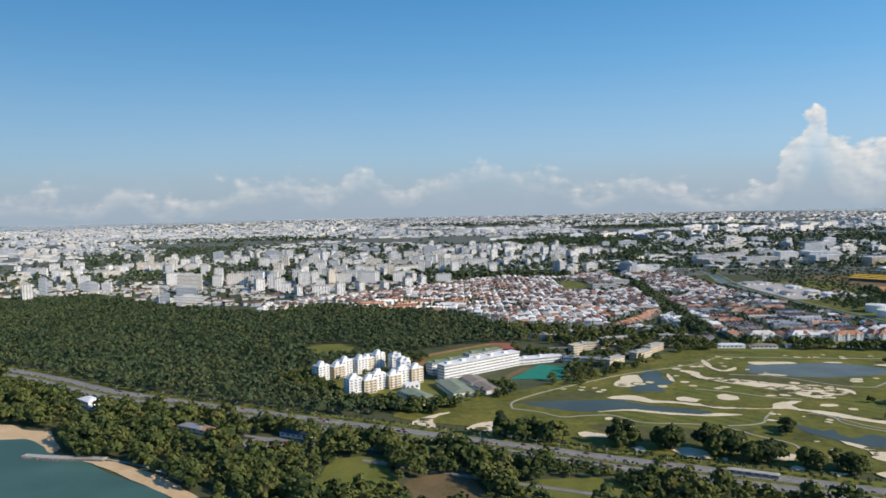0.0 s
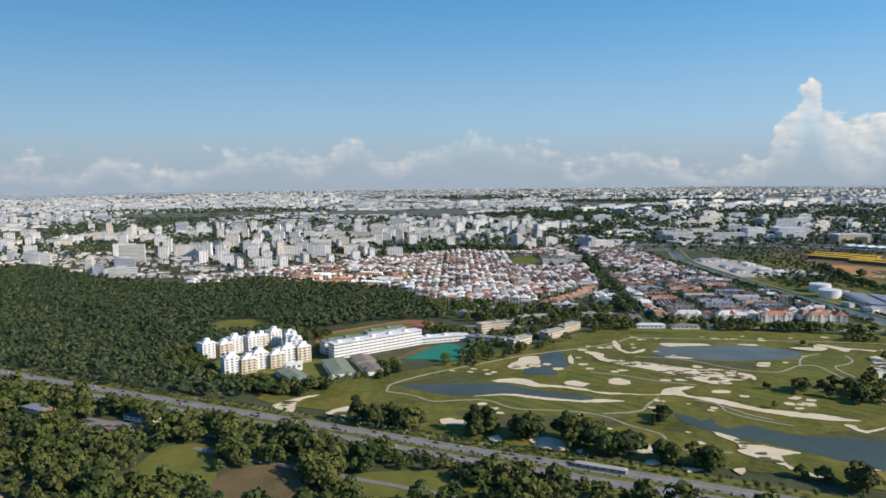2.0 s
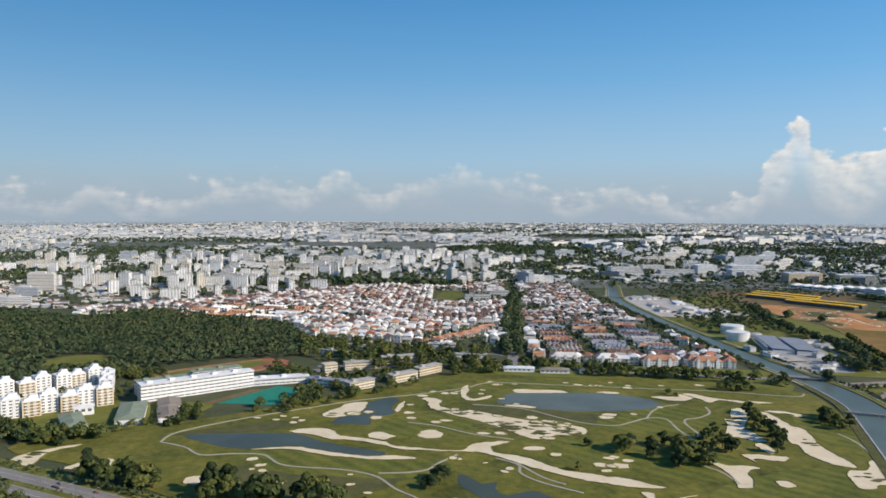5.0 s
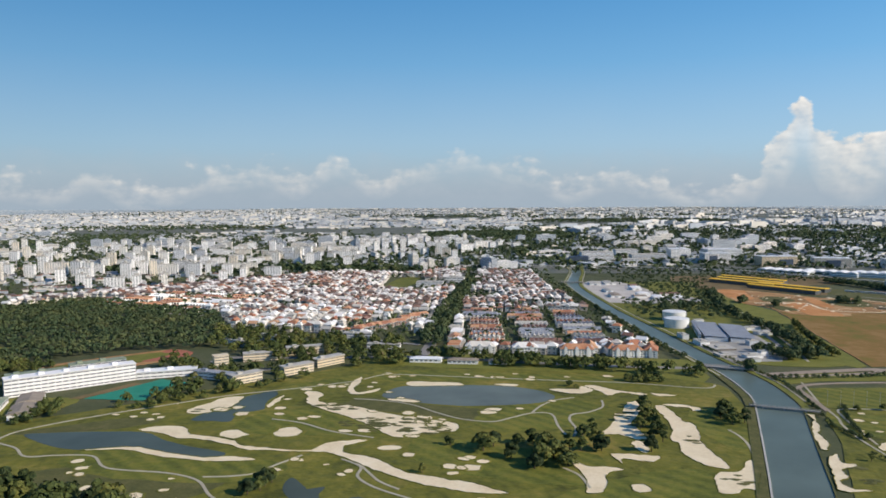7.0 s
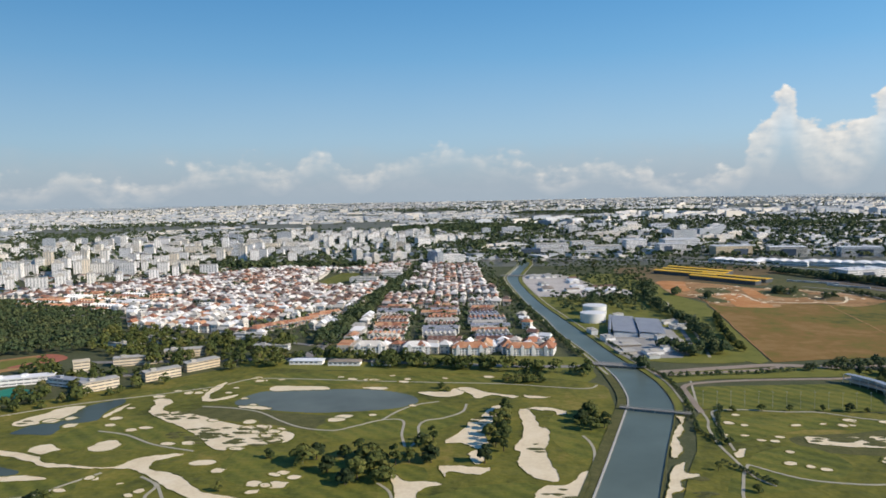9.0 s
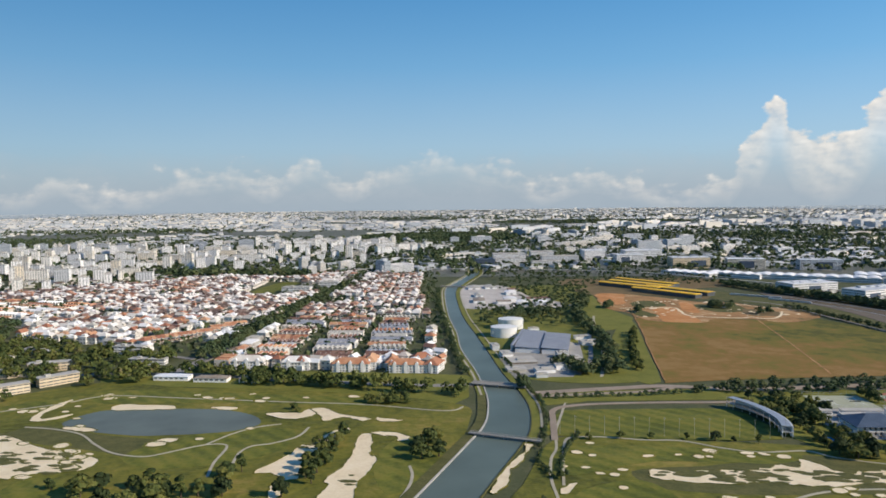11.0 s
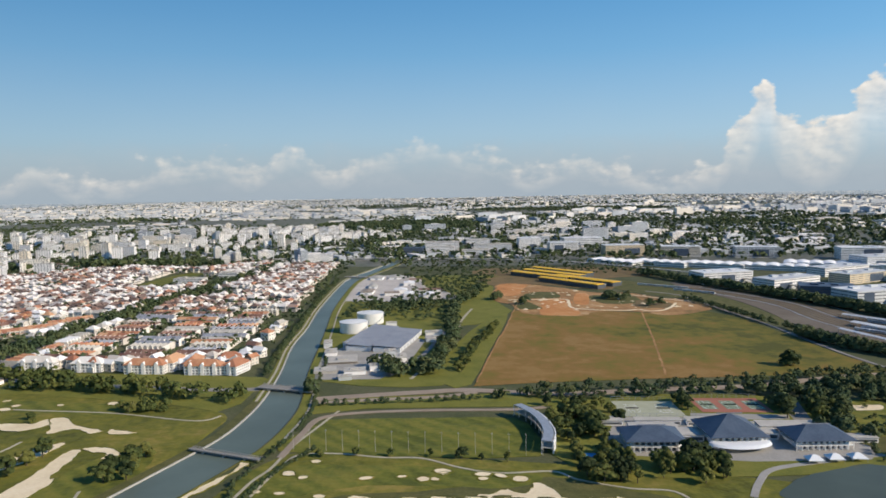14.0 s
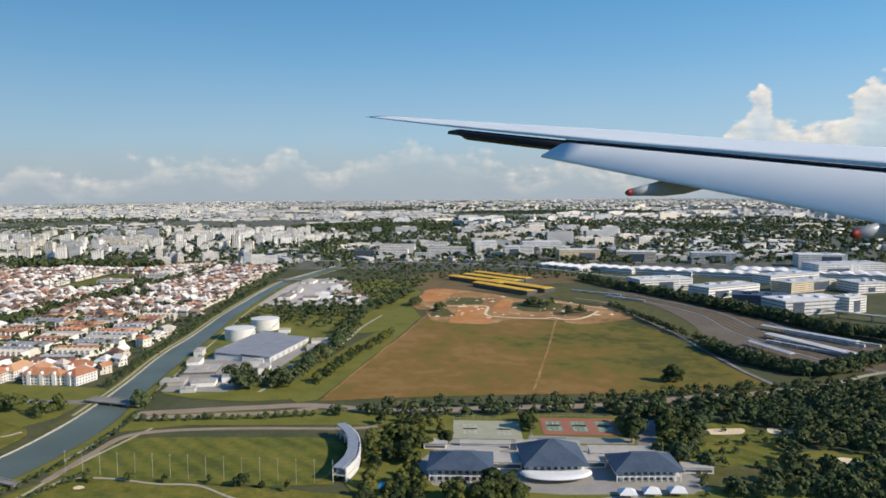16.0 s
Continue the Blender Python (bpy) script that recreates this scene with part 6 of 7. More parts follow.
patch("yard", [(818, 1690), (950, 1690), (1030, 1740), (960, 1880), (920, 2100), (822, 2080), (812, 1900)], 0.15, M["bright_concrete"], "pale paved ground of a factory site", 2, 4)

# ---- rail depot ----
for a, b, d in (((1150, 2098), (1256, 1962), 34), ((1184, 2140), (1290, 2000), 34), ((1212, 2190), (1318, 2046), 30), ((1200, 1972), (1300, 1832), 30), ((1238, 2010), (1338, 1868), 34)):
    t, l = oriented("depot_shed", "long depot shed with a bright yellow roof", "shed", a, b, d, "yellow-roofed sheds")
    part("wall", Shape().box(0, l, 2, d - 2, 0, 9).mesh("wall", M["window"]), t)
    part("roof", Shape().hip(-1, l + 1, 0, d * 0.80, 9.4, 1.6, inset=0.3, thick=0.9).mesh("roof", M["yellow_roof"]), t)
    part("fascia", Shape().box(0, l, d * 0.84, d - 1.0, 6, 8.6).mesh("fascia", M["steel"]), t)
for k in range(14):
    o = -30 + k * 9.0
    p = [(1500 + o * 0.7, 1840 + o * 0.5), (1590 + o * 0.9, 1640 + o * 0.3), (1600 + o, 1450 + o * 0.5), (1680 + o * 0.8, 1260 + o * 0.9), (1950 + o * 0.3, 1060 + o), (2450, 900 + o)]
    surface("rail_track", strip_mesh("rail_track", p, 1.9, 0.35 + 0.006 * k, M["steel"] if k % 5 == 0 else M["brown_earth"]), "rail track of the depot")
for x, y, a, l in ((1622, 1347, -0.93, 120), (1640, 1352, -0.93, 130), (1676, 1400, -0.93, 130), (1690, 1410, -0.93, 150), (1780, 1230, -0.62, 160), (1800, 1250, -0.62, 160), (1740, 1222, -0.66, 120), (1480, 1780, -0.8, 90), (1440, 1860, -0.7, 110)):
    t = thing("train", "pale grey train standing in the depot yard", "train", "parked trains")
    t.location, t.rotation_euler = (x, y, 0.35), (0, 0, a)
    cars = int(l / 22)
    for c in range(cars):
        o = -l / 2 + c * 22
        car = part("carriage", Shape().box(o, o + 21, -1.6, 1.6, 0.9, 3.4).box(o + 0.2, o + 20.8, -1.3, 1.3, 3.4, 3.9).mesh("carriage", M["grey_wall"]), t)
        part("window_band", Shape().box(o + 1, o + 20, -1.65, 1.65, 2.0, 2.9).mesh("window_band", M["window"]), car)
        part("bogie", Shape().box(o + 2, o + 5, -1.2, 1.2, -0.1, 0.9).box(o + 16, o + 19, -1.2, 1.2, -0.1, 0.9).mesh("bogie", M["steel"]), car)
for a, b, d in (((1615, 1488), (1694, 1372), 12), ((1595, 1425), (1658, 1279), 16), ((1552, 1375), (1575, 1300), 9)):
    t, l = oriented("stabling_shed", "long open stabling shed with a pale metal roof", "shed", a, b, d, "stabling sheds")
    part("roof", Shape().hip(0, l, 0, d, 6.2, 1.4, inset=0.4, thick=0.6).mesh("roof", M["grey_wall"]), t)
    for k in range(int(l / 10) + 1):
        for v in (0.6, d - 0.6):
            part("post", Shape().box(k * 10, k * 10 + 0.4, v - 0.2, v + 0.2, 0, 5.7).mesh("post", M["steel"]), t)
# viaduct
via = [(-900, 2640), (-200, 2480), (300, 2460), (800, 2490), (1250, 2380), (1500, 2120), (1640, 1900), (1820, 1560), (2300, 1250)]
tv = thing("viaduct", "grey concrete railway viaduct on piers", "viaduct")
part("deck", strip_mesh("deck", via, 9, 10.0, M["concrete"], base=8.2), tv)
PIER = Shape().box(-1.2, 1.2, -1.2, 1.2, 0, 7.2).box(-3.2, 3.2, -1.3, 1.3, 7.1, 8.4).mesh("pier", M["concrete"])
for x, y in curve_pts(via, 9, False):
    part("pier", PIER, tv, at=(x, y, 0))

# ---- offices and factories inland ----
def office(x, y, w, d, h, turn, wall, glass="window", name="office_building", label="office building with long window bands", saw=0):
    t = thing(name, label, name.replace("_", " "), "industrial estate")
    t.location, t.rotation_euler = (x, y, 0), (0, 0, turn)
    part("wall", grid_wall(-w / 2, w / 2, -d / 2, d / 2, 0, h, *((9, 4.5, 0.12, 0.66) if name != "factory_building" else (br.choice((18, 32, 45)), br.choice((4.6, 6.0)), 0.08, br.choice((0.60, 0.72))))).mesh("wall", M[wall]), t)
    part("glazing", core(-w / 2, w / 2, -d / 2, d / 2, 0, h).mesh("glazing", M[glass]), t)
    rf = Shape()
    if saw:
        for k in range(saw):
            x0, x1 = -w / 2 + w * k / saw, -w / 2 + w * (k + 1) / saw
            q = [(x0 + (x1 - x0) * u / 6, h + 0.5 + 3.2 * math.sin(math.pi * u / 6)) for u in range(7)]
            vault = Shape().add([(a, -d / 2 - 0.5, z) for a, z in q] + [(a, d / 2 + 0.5, z) for a, z in q], [(i, i + 1, 8 + i, 7 + i) for i in range(6)] + [tuple(range(6, -1, -1)), tuple(range(7, 14))])
            part("roof_vault", vault.mesh("roof_vault", M["white_wall"]), t)
    else:
        rf.box(-w / 2 - 0.2, w / 2 + 0.2, -d / 2 - 0.2, d / 2 + 0.2, h, h + 1.0)
        for k in range(4):
            u = br.uniform(-0.35, 0.3) * w
            v = br.uniform(-0.3, 0.2) * d
            rf.box(u, u + w * 0.12, v, v + d * 0.2, h + 0.9, h + br.uniform(2, 4.5))
    if not saw:
        part("roof", rf.mesh("roof", M["blue_roof" if wall == "blue_roof" else "grey_wall" if name == "factory_building" else "concrete"]), t)
    if name == "factory_building":
        u = w * br.uniform(-0.4, 0.05)
        part("glass_front", Shape().box(u, u + w * br.uniform(0.15, 0.42), -d / 2 - 0.4, -d / 2 + 0.2, h * 0.1, h * br.uniform(0.55, 0.9)).mesh("glass_front", M["blue_roof"]), t, "dark blue glass front")


office(915, 2660, 60, 40, 26, 0.05, "blue_roof", label="dark blue glass office block")
office(1000, 2730, 90, 60, 24, 0.05, "white_wall")
office(1010, 2830, 110, 60, 32, 0.05, "white_wall")
office(1110, 2690, 90, 40, 16, 0.05, "grey_wall")
office(1165, 2740, 120, 60, 30, 0.05, "grey_wall", label="pale green-grey office building with glass bands")
office(1130, 2900, 80, 50, 34, 0.05, "white_wall")
for x, y, w, d, h, a, saw in ((1450, 2330, 150, 60, 11, -0.9, 5), (1560, 2290, 150, 60, 11, -0.75, 5), (1680, 2230, 150, 70, 11, -0.6, 5), (1800, 2170, 160, 70, 11, -0.5, 5), (1930, 2180, 180, 80, 14, -0.45, 6), (2080, 2100, 180, 80, 14, -0.4, 6)):
    office(x, y, w, d, h, a, "white_wall", name="warehouse", label="wide warehouse with a row of white vaulted roofs", saw=saw)
def factory_building(x, y, w, d, h, turn, wall):
    office(x, y, w, d, h * 1.5, turn, wall, name="factory_building", label="large flat-roofed factory building with window bands")


factory_building(1586, 1936, 122, 60, 16, 0.29, "white_wall")
factory_building(1688, 1847, 141, 55, 14, 0.51, "white_wall")
factory_building(1902, 2055, 154, 50, 13, 0.46, "white_wall")
factory_building(1710, 1726, 96, 60, 13, -0.32, "blue_roof")
factory_building(1754, 1650, 129, 60, 16, 0.32, "grey_wall")
factory_building(2084, 2160, 175, 70, 22, 0.17, "grey_wall")
factory_building(1831, 1650, 47, 30, 18, 0.51, "white_wall")
factory_building(1879, 1922, 140, 50, 14, 0.50, "cream_wall")
factory_building(1988, 1904, 65, 60, 14, 0.25, "white_wall")
factory_building(2150, 1700, 120, 80, 20, -0.7, "white_wall")
factory_building(2250, 1900, 140, 80, 20, -0.5, "grey_wall")
factory_building(1540, 2600, 120, 60, 22, 0.1, "cream_wall")
factory_building(1380, 2700, 90, 60, 24, 0.1, "white_wall")
factory_building(1700, 2560, 110, 60, 20, -0.2, "flat_wall")
factory_building(1290, 2800, 70, 50, 30, 0.1, "white_wall")
factory_building(1900, 2500, 120, 60, 20, -0.2, "grey_wall")
factory_building(1480, 2900, 130, 60, 24, 0.1, "grey_wall")
factory_building(2150, 2400, 120, 70, 22, -0.2, "white_wall")
office(445, 1965, 62, 34, 12, 0.0, "white_wall", name="school_block", label="white school block by the sports lawn")
office(505, 2060, 44, 30, 14, 0.0, "white_wall", name="school_block", label="white school block by the sports lawn")

# ---- clubhouse ----
CLUB_PANE = Shape().box(-1.4, 1.4, -0.08, 0.08, 0, 2.9).mesh("window", M["window"])
CLUB_POST = Shape().box(-0.3, 0.3, -0.3, 0.3, 0, 1).mesh("column", M["white_wall"])


def pavilion(x, y, w, d, h, rise, turn, canopy):
    t = thing("clubhouse_pavilion", "white two-storey clubhouse pavilion under a blue-grey hipped roof", "clubhouse", "clubhouse")
    t.location, t.rotation_euler = (x, y, 0), (0, 0, turn)
    wall = Shape().box(-w / 2 + 2.5, w / 2 - 2.5, -d / 2 + 2.5, d / 2 - 2.5, 0, h)
    wall.box(-w / 2, w / 2, -d / 2, d / 2, h * 0.46, h * 0.54)
    n = int(w / 4.5)
    for k in range(n + 1):
        u = -w / 2 + w * k / n
        for s in (-1, 1):
            part("column", CLUB_POST, t, at=(u, s * (d / 2 - 0.3), 0)).scale = (1, 1, h)
    for z in (0.6, h * 0.58):
        for k in range(n):
            u = -w / 2 + w * (k + 0.5) / n
            if abs(u) < w / 2 - 3.5:
                for s in (-1, 1):
                    part("window", CLUB_PANE, t, at=(u, s * (d / 2 - 2.5), z))
    part("wall", wall.mesh("wall", M["white_wall"]), t)
    roof = part("roof", Shape().hip(-w / 2 - 2, w / 2 + 2, -d / 2 - 2, d / 2 + 2, h + 0.4, rise, thick=0.5).mesh("roof", M["blue_roof"]), t, "blue-grey hipped roof")
    part("ridge", Shape().box(-w * 0.25, w * 0.25, -0.4, 0.4, h + rise + 0.1, h + rise + 0.8).mesh("ridge", M["grey_roof"]), roof)
    if canopy:
        m, v = 14, []
        for ring, (rr, z) in enumerate(((0.0, 6.2), (8.0, 5.4), (11.0, 3.8))):
            for k in range(m + 1):
                a = math.pi + math.pi * k / m
                v.append((math.cos(a) * (w * 0.5 + rr * 0.4), -d / 2 + 1 + math.sin(a) * (3 + rr), z))
        f = [(r * (m + 1) + k, r * (m + 1) + k + 1, (r + 1) * (m + 1) + k + 1, (r + 1) * (m + 1) + k) for r in range(2) for k in range(m)]
        part("canopy", mesh_of("canopy", v, f, M["white_paint"]), t, "white curved canopy over the terrace")
    return t


pavilion(1170, 932, 44, 32, 9, 7.5, 0.02, False)
pavilion(1238, 948, 44, 42, 9, 12, 0.08, True)
pavilion(1304, 938, 46, 30, 8, 8, 0.06, False)
for x, y, w, d, h in ((1205, 950, 22, 18, 5), (1270, 955, 18, 16, 5), (1180, 965, 40, 14, 5), (1300, 968, 60, 16, 6), (1345, 945, 22, 10, 4), (1240, 985, 50, 12, 4), (1190, 985, 40, 8, 4), (1150, 985, 18, 12, 4)):
    t = thing("link_building", "low white flat-roofed link building of the clubhouse", "building", "clubhouse")
    t.location = (x, y, 0)
    part("wall", Shape().box(-w / 2, w / 2, -d / 2, d / 2, 0, h).mesh("wall", M["white_wall"]), t)
    part("roof", Shape().box(-w / 2 - 0.5, w / 2 + 0.5, -d / 2 - 0.5, d / 2 + 0.5, h + 0.02, h + 0.6).mesh("roof", M["concrete"]), t)
    part("window_band", Shape().box(-w / 2 + 1, w / 2 - 1, -d / 2 - 0.05, d / 2 + 0.05, 1, h - 1.2).mesh("window_band", M["window"]), t)
for x, y in ((1300, 902), (1318, 904), (1283, 899)):
    t = thing("marquee", "small white peaked marquee on the terrace", "marquee", "marquees")
    t.location = (x, y, 0)
    part("canopy", Shape().hip(-6, 6, -5, 5, 3.2, 3.0, inset=4.9, thick=0.5).mesh("canopy", M["white_paint"]), t)
    for px in (-5.5, 5.5):
        for py in (-4.5, 4.5):
            part("post", Shape().cyl(px, py, 0, 3, 0.12, n=6).mesh("post", M["steel"]), t)
patch("pool", [(1112, 903), (1122, 903), (1122, 914), (1112, 914)], 0.3, M["pool"], "small bright blue pool by the garden", 1)
patch("lake", [(1231, 839), (1247, 860), (1271, 877), (1297, 887), (1321, 896), (1350, 880), (1330, 845), (1275, 830)], 0.2, M["lake"], "ornamental pond with a sandy rim", 5, 2)


def court(x0, x1, y0, y1, outer, inner, n, name):
    patch(name, [(x0, y0), (x1, y0), (x1, y1), (x0, y1)], 0.3, M[outer], "fenced hard court with painted markings", 1)
    step = (x1 - x0) / n
    for k in range(n):
        cx = x0 + step * (k + 0.5)
        cy = (y0 + y1) / 2
        patch("court_surface", [(cx - step * 0.33, cy - 13), (cx + step * 0.33, cy - 13), (cx + step * 0.33, cy + 13), (cx - step * 0.33, cy + 13)], 0.34, M[inner], "painted playing surface of a court", 1)
        ln = Shape()
        for u in (-5.5, -4.1, 0, 4.1, 5.5):
            ln.box(cx + u - 0.1, cx + u + 0.1, cy - 11.9, cy + 11.9, 0.3, 0.36)
        for u in (-11.9, -6.4, 6.4, 11.9):
            ln.box(cx - 5.5, cx + 5.5, cy + u - 0.1, cy + u + 0.1, 0.3, 0.362)
        surface("court_lines", ln.mesh("court_lines", M["white_paint"]), "white court lines")
        net = thing("tennis_net", "dark tennis net between two posts", "net", "tennis nets")
        net.location = (cx, cy, 0.34)
        part("mesh_band", Shape().box(-6, 6, -0.04, 0.04, 0.05, 1.0).mesh("mesh_band", M["dark_plastic_and_shade"]), net)
        for s in (-6.1, 6.1):
            part("post", Shape().cyl(s, 0, 0, 1.1, 0.06, n=6).mesh("post", M["steel"]), net)


court(1164, 1222, 1003, 1050, "court_pale", "court_pale", 2, "court")
court(1241, 1307, 1017, 1060, "court_red", "court_green", 3, "court")
for a, b in (((1164, 1052), (1222, 1052)), ((1241, 1062), (1307, 1062)), ((1230, 1003), (1230, 1060)), ((1164, 1001), (1222, 1001))):
    t, l = oriented("court_fence", "tall grey wire court fence on posts", "fence", a, b, 0, "court fences")
    for k in range(int(l / 6) + 1):
        part("post", Shape().cyl(k * 6, 0, 0, 4, 0.12, n=6).mesh("post", M["steel"]), t)
    part("rail", Shape().box(0, l, -0.05, 0.05, 3.9, 4.05).box(0, l, -0.05, 0.05, 2.0, 2.1).mesh("rail", M["steel"]), t)

# ---- driving range ----
patch("driving_range", [(872, 914), (879, 952), (895, 985), (914, 993), (1000, 998), (1066, 998), (1080, 960), (1078, 908), (980, 905)], 0.12, M["mown"], "long mown lawn of the driving range", 2)
POLE = Shape().cyl(0, 0, 0, 17, 0.14, 0.10, 8).mesh("pole", M["concrete"])
CAP = Shape().cyl(0, 0, 17, 17.3, 0.2, n=8).box(-1.0, 1.0, -0.08, 0.08, 16.2, 16.35).mesh("crossarm", M["steel"])
for k in range(16):
    u = k / 15
    t = thing("net_pole", "tall pale net pole beside the driving range", "pole", "driving range poles")
    t.location = (884 + 196 * u, 916 - 8 * u, 0)
    part("shaft", POLE, t)
    part("crossarm", CAP, t)
t = thing("driving_range_stand", "curved open stand with a white roof beside a lawn", "stand")
arc = curve_pts([(1070, 1006), (1081, 985), (1087, 960), (1088, 934), (1083, 912)], 5, False)
part("roof", strip_mesh("roof", arc, 8, 10.5, M["steel"], 1, base=9.7), t)
part("floor", strip_mesh("floor", [(x + 1, y) for x, y in arc], 10, 4.8, M["concrete"], 1, base=4.4), t)
part("back_wall", strip_mesh("back_wall", [(x + 5.5, y) for x, y in arc], 1.0, 9.8, M["grey_wall"], 1, base=0), t)
for x, y in arc[::2]:
    part("column", Shape().cyl(x - 3.5, y, 0, 9.8, 0.25, n=8).mesh("column", M["white_wall"]), t)

# ---- starter hut with white canopies behind the golf course ----
for x, y, w, d, m in ((468, 1098, 40, 14, "white_paint"), (515, 1092, 38, 14, "faded_roof"), (560, 1092, 24, 10, "faded_roof")):
    hall((x - w / 2, y), (x + w / 2, y - 1), d, 4.5, 2.2, "white_wall", m, "golf_pavilion", "low golf pavilion with a wide pitched roof", "pavilion")

# ---- seaside park buildings and car parks ----
hall((-212, 690), (-186, 676), 12, 4, 2.0, "white_wall", "grey_roof", "park_pavilion", "seaside pavilion with a pale blue-grey roof", "pavilion")
hall((-188, 676), (-172, 668), 12, 4, 2.0, "white_wall", "terracotta", "park_pavilion", "seaside pavilion with a reddish roof", "pavilion")
hall((-350, 786), (-332, 770), 14, 6, 2.5, "white_wall", "white_wall", "park_pavilion", "white seaside building among the trees", "pavilion")
hall((-111, 668), (-81, 654), 11, 4, 2.0, "white_wall", "blue_roof", "park_pavilion", "seaside building with a blue roof beside the car park", "pavilion")
patch("car_park", [(-143, 655), (-111, 664), (-90, 637), (-125, 627)], 0.3, M["asphalt"], "asphalt car park in the seaside park", 2)
hall((261, 569), (294, 554), 5, 3, 0.8, "concrete", "concrete", "bus_station", "long low shelter beside the expressway", "shelter")


def car_meshes():
    body = Shape().box(-2.1, 2.1, -0.85, 0.85, 0.35, 0.85).box(-2.0, 1.9, -0.8, 0.8, 0.85, 0.98)
    cabin = Shape().add([(-1.5, -0.75, 0.98), (1.0, -0.75, 0.98), (1.0, 0.75, 0.98), (-1.5, 0.75, 0.98), (-1.1, -0.62, 1.5), (0.4, -0.62, 1.5), (0.4, 0.62, 1.5), (-1.1, 0.62, 1.5)], [(4, 5, 6, 7), (0, 1, 5, 4), (1, 2, 6, 5), (2, 3, 7, 6), (3, 0, 4, 7)])
    return body.mesh("body", M["car_paint"]), cabin.mesh("cabin", M["window"]), Shape().cyl(0, 0, -0.1, 0.1, 0.33, n=10).mesh("wheel", M["dark_plastic_and_shade"])


CAR = car_meshes()


def car(x, y, turn, z=0.3):
    t = thing("car", "small passenger car on the asphalt", "car", "cars")
    t.location, t.rotation_euler = (x, y, z), (0, 0, turn)
    part("body", CAR[0], t)
    part("cabin", CAR[1], t)
    for u in (-1.3, 1.3):
        for v in (-0.8, 0.8):
            w = part("wheel", CAR[2], t, at=(u, v, 0.33))
            w.rotation_euler = (math.pi / 2, 0, 0)


cr = random.Random(6)
line = curve_pts(main, 14, False)
for d in (5.0, 11.5, -9.5, -16.5):
    lane = beside(line, d)
    for i in range(20, len(lane) - 45):
        if cr.random() < 0.16:
            a, b = lane[i], lane[i + 1]
            u = cr.random()
            car(a[0] + (b[0] - a[0]) * u, a[1] + (b[1] - a[1]) * u, math.atan2(b[1] - a[1], b[0] - a[0]))
for k in range(26):
    u, v = k % 13, k // 13
    car(-134 + u * 3.0 + v * 5, 650 - v * 11 - u * 0.2, 1.3, 0.32)
# lamp posts along the expressway
LAMP = (Shape().cyl(0, 0, 0, 11, 0.16, 0.09, 6).mesh("post", M["steel"]), Shape().box(-2.6, 2.6, -0.08, 0.08, 10.8, 11.0).mesh("arm", M["steel"]), Shape().box(-3.3, -2.3, -0.2, 0.2, 10.75, 10.95).box(2.3, 3.3, -0.2, 0.2, 10.75, 10.95).mesh("lamp_head", M["concrete"]))
mid = beside(line, -2.2)
for i in range(28, len(mid) - 40, 3):
    t = thing("street_lamp", "tall double-armed street lamp on the expressway median", "street lamp", "expressway lamps")
    a, b = mid[i], mid[i + 1]
    t.location, t.rotation_euler = (a[0], a[1], 0), (0, 0, math.atan2(b[1] - a[1], b[0] - a[0]) + math.pi / 2)
    for name, me in zip(("post", "arm", "lamp_head"), LAMP):
        part(name, me, t)

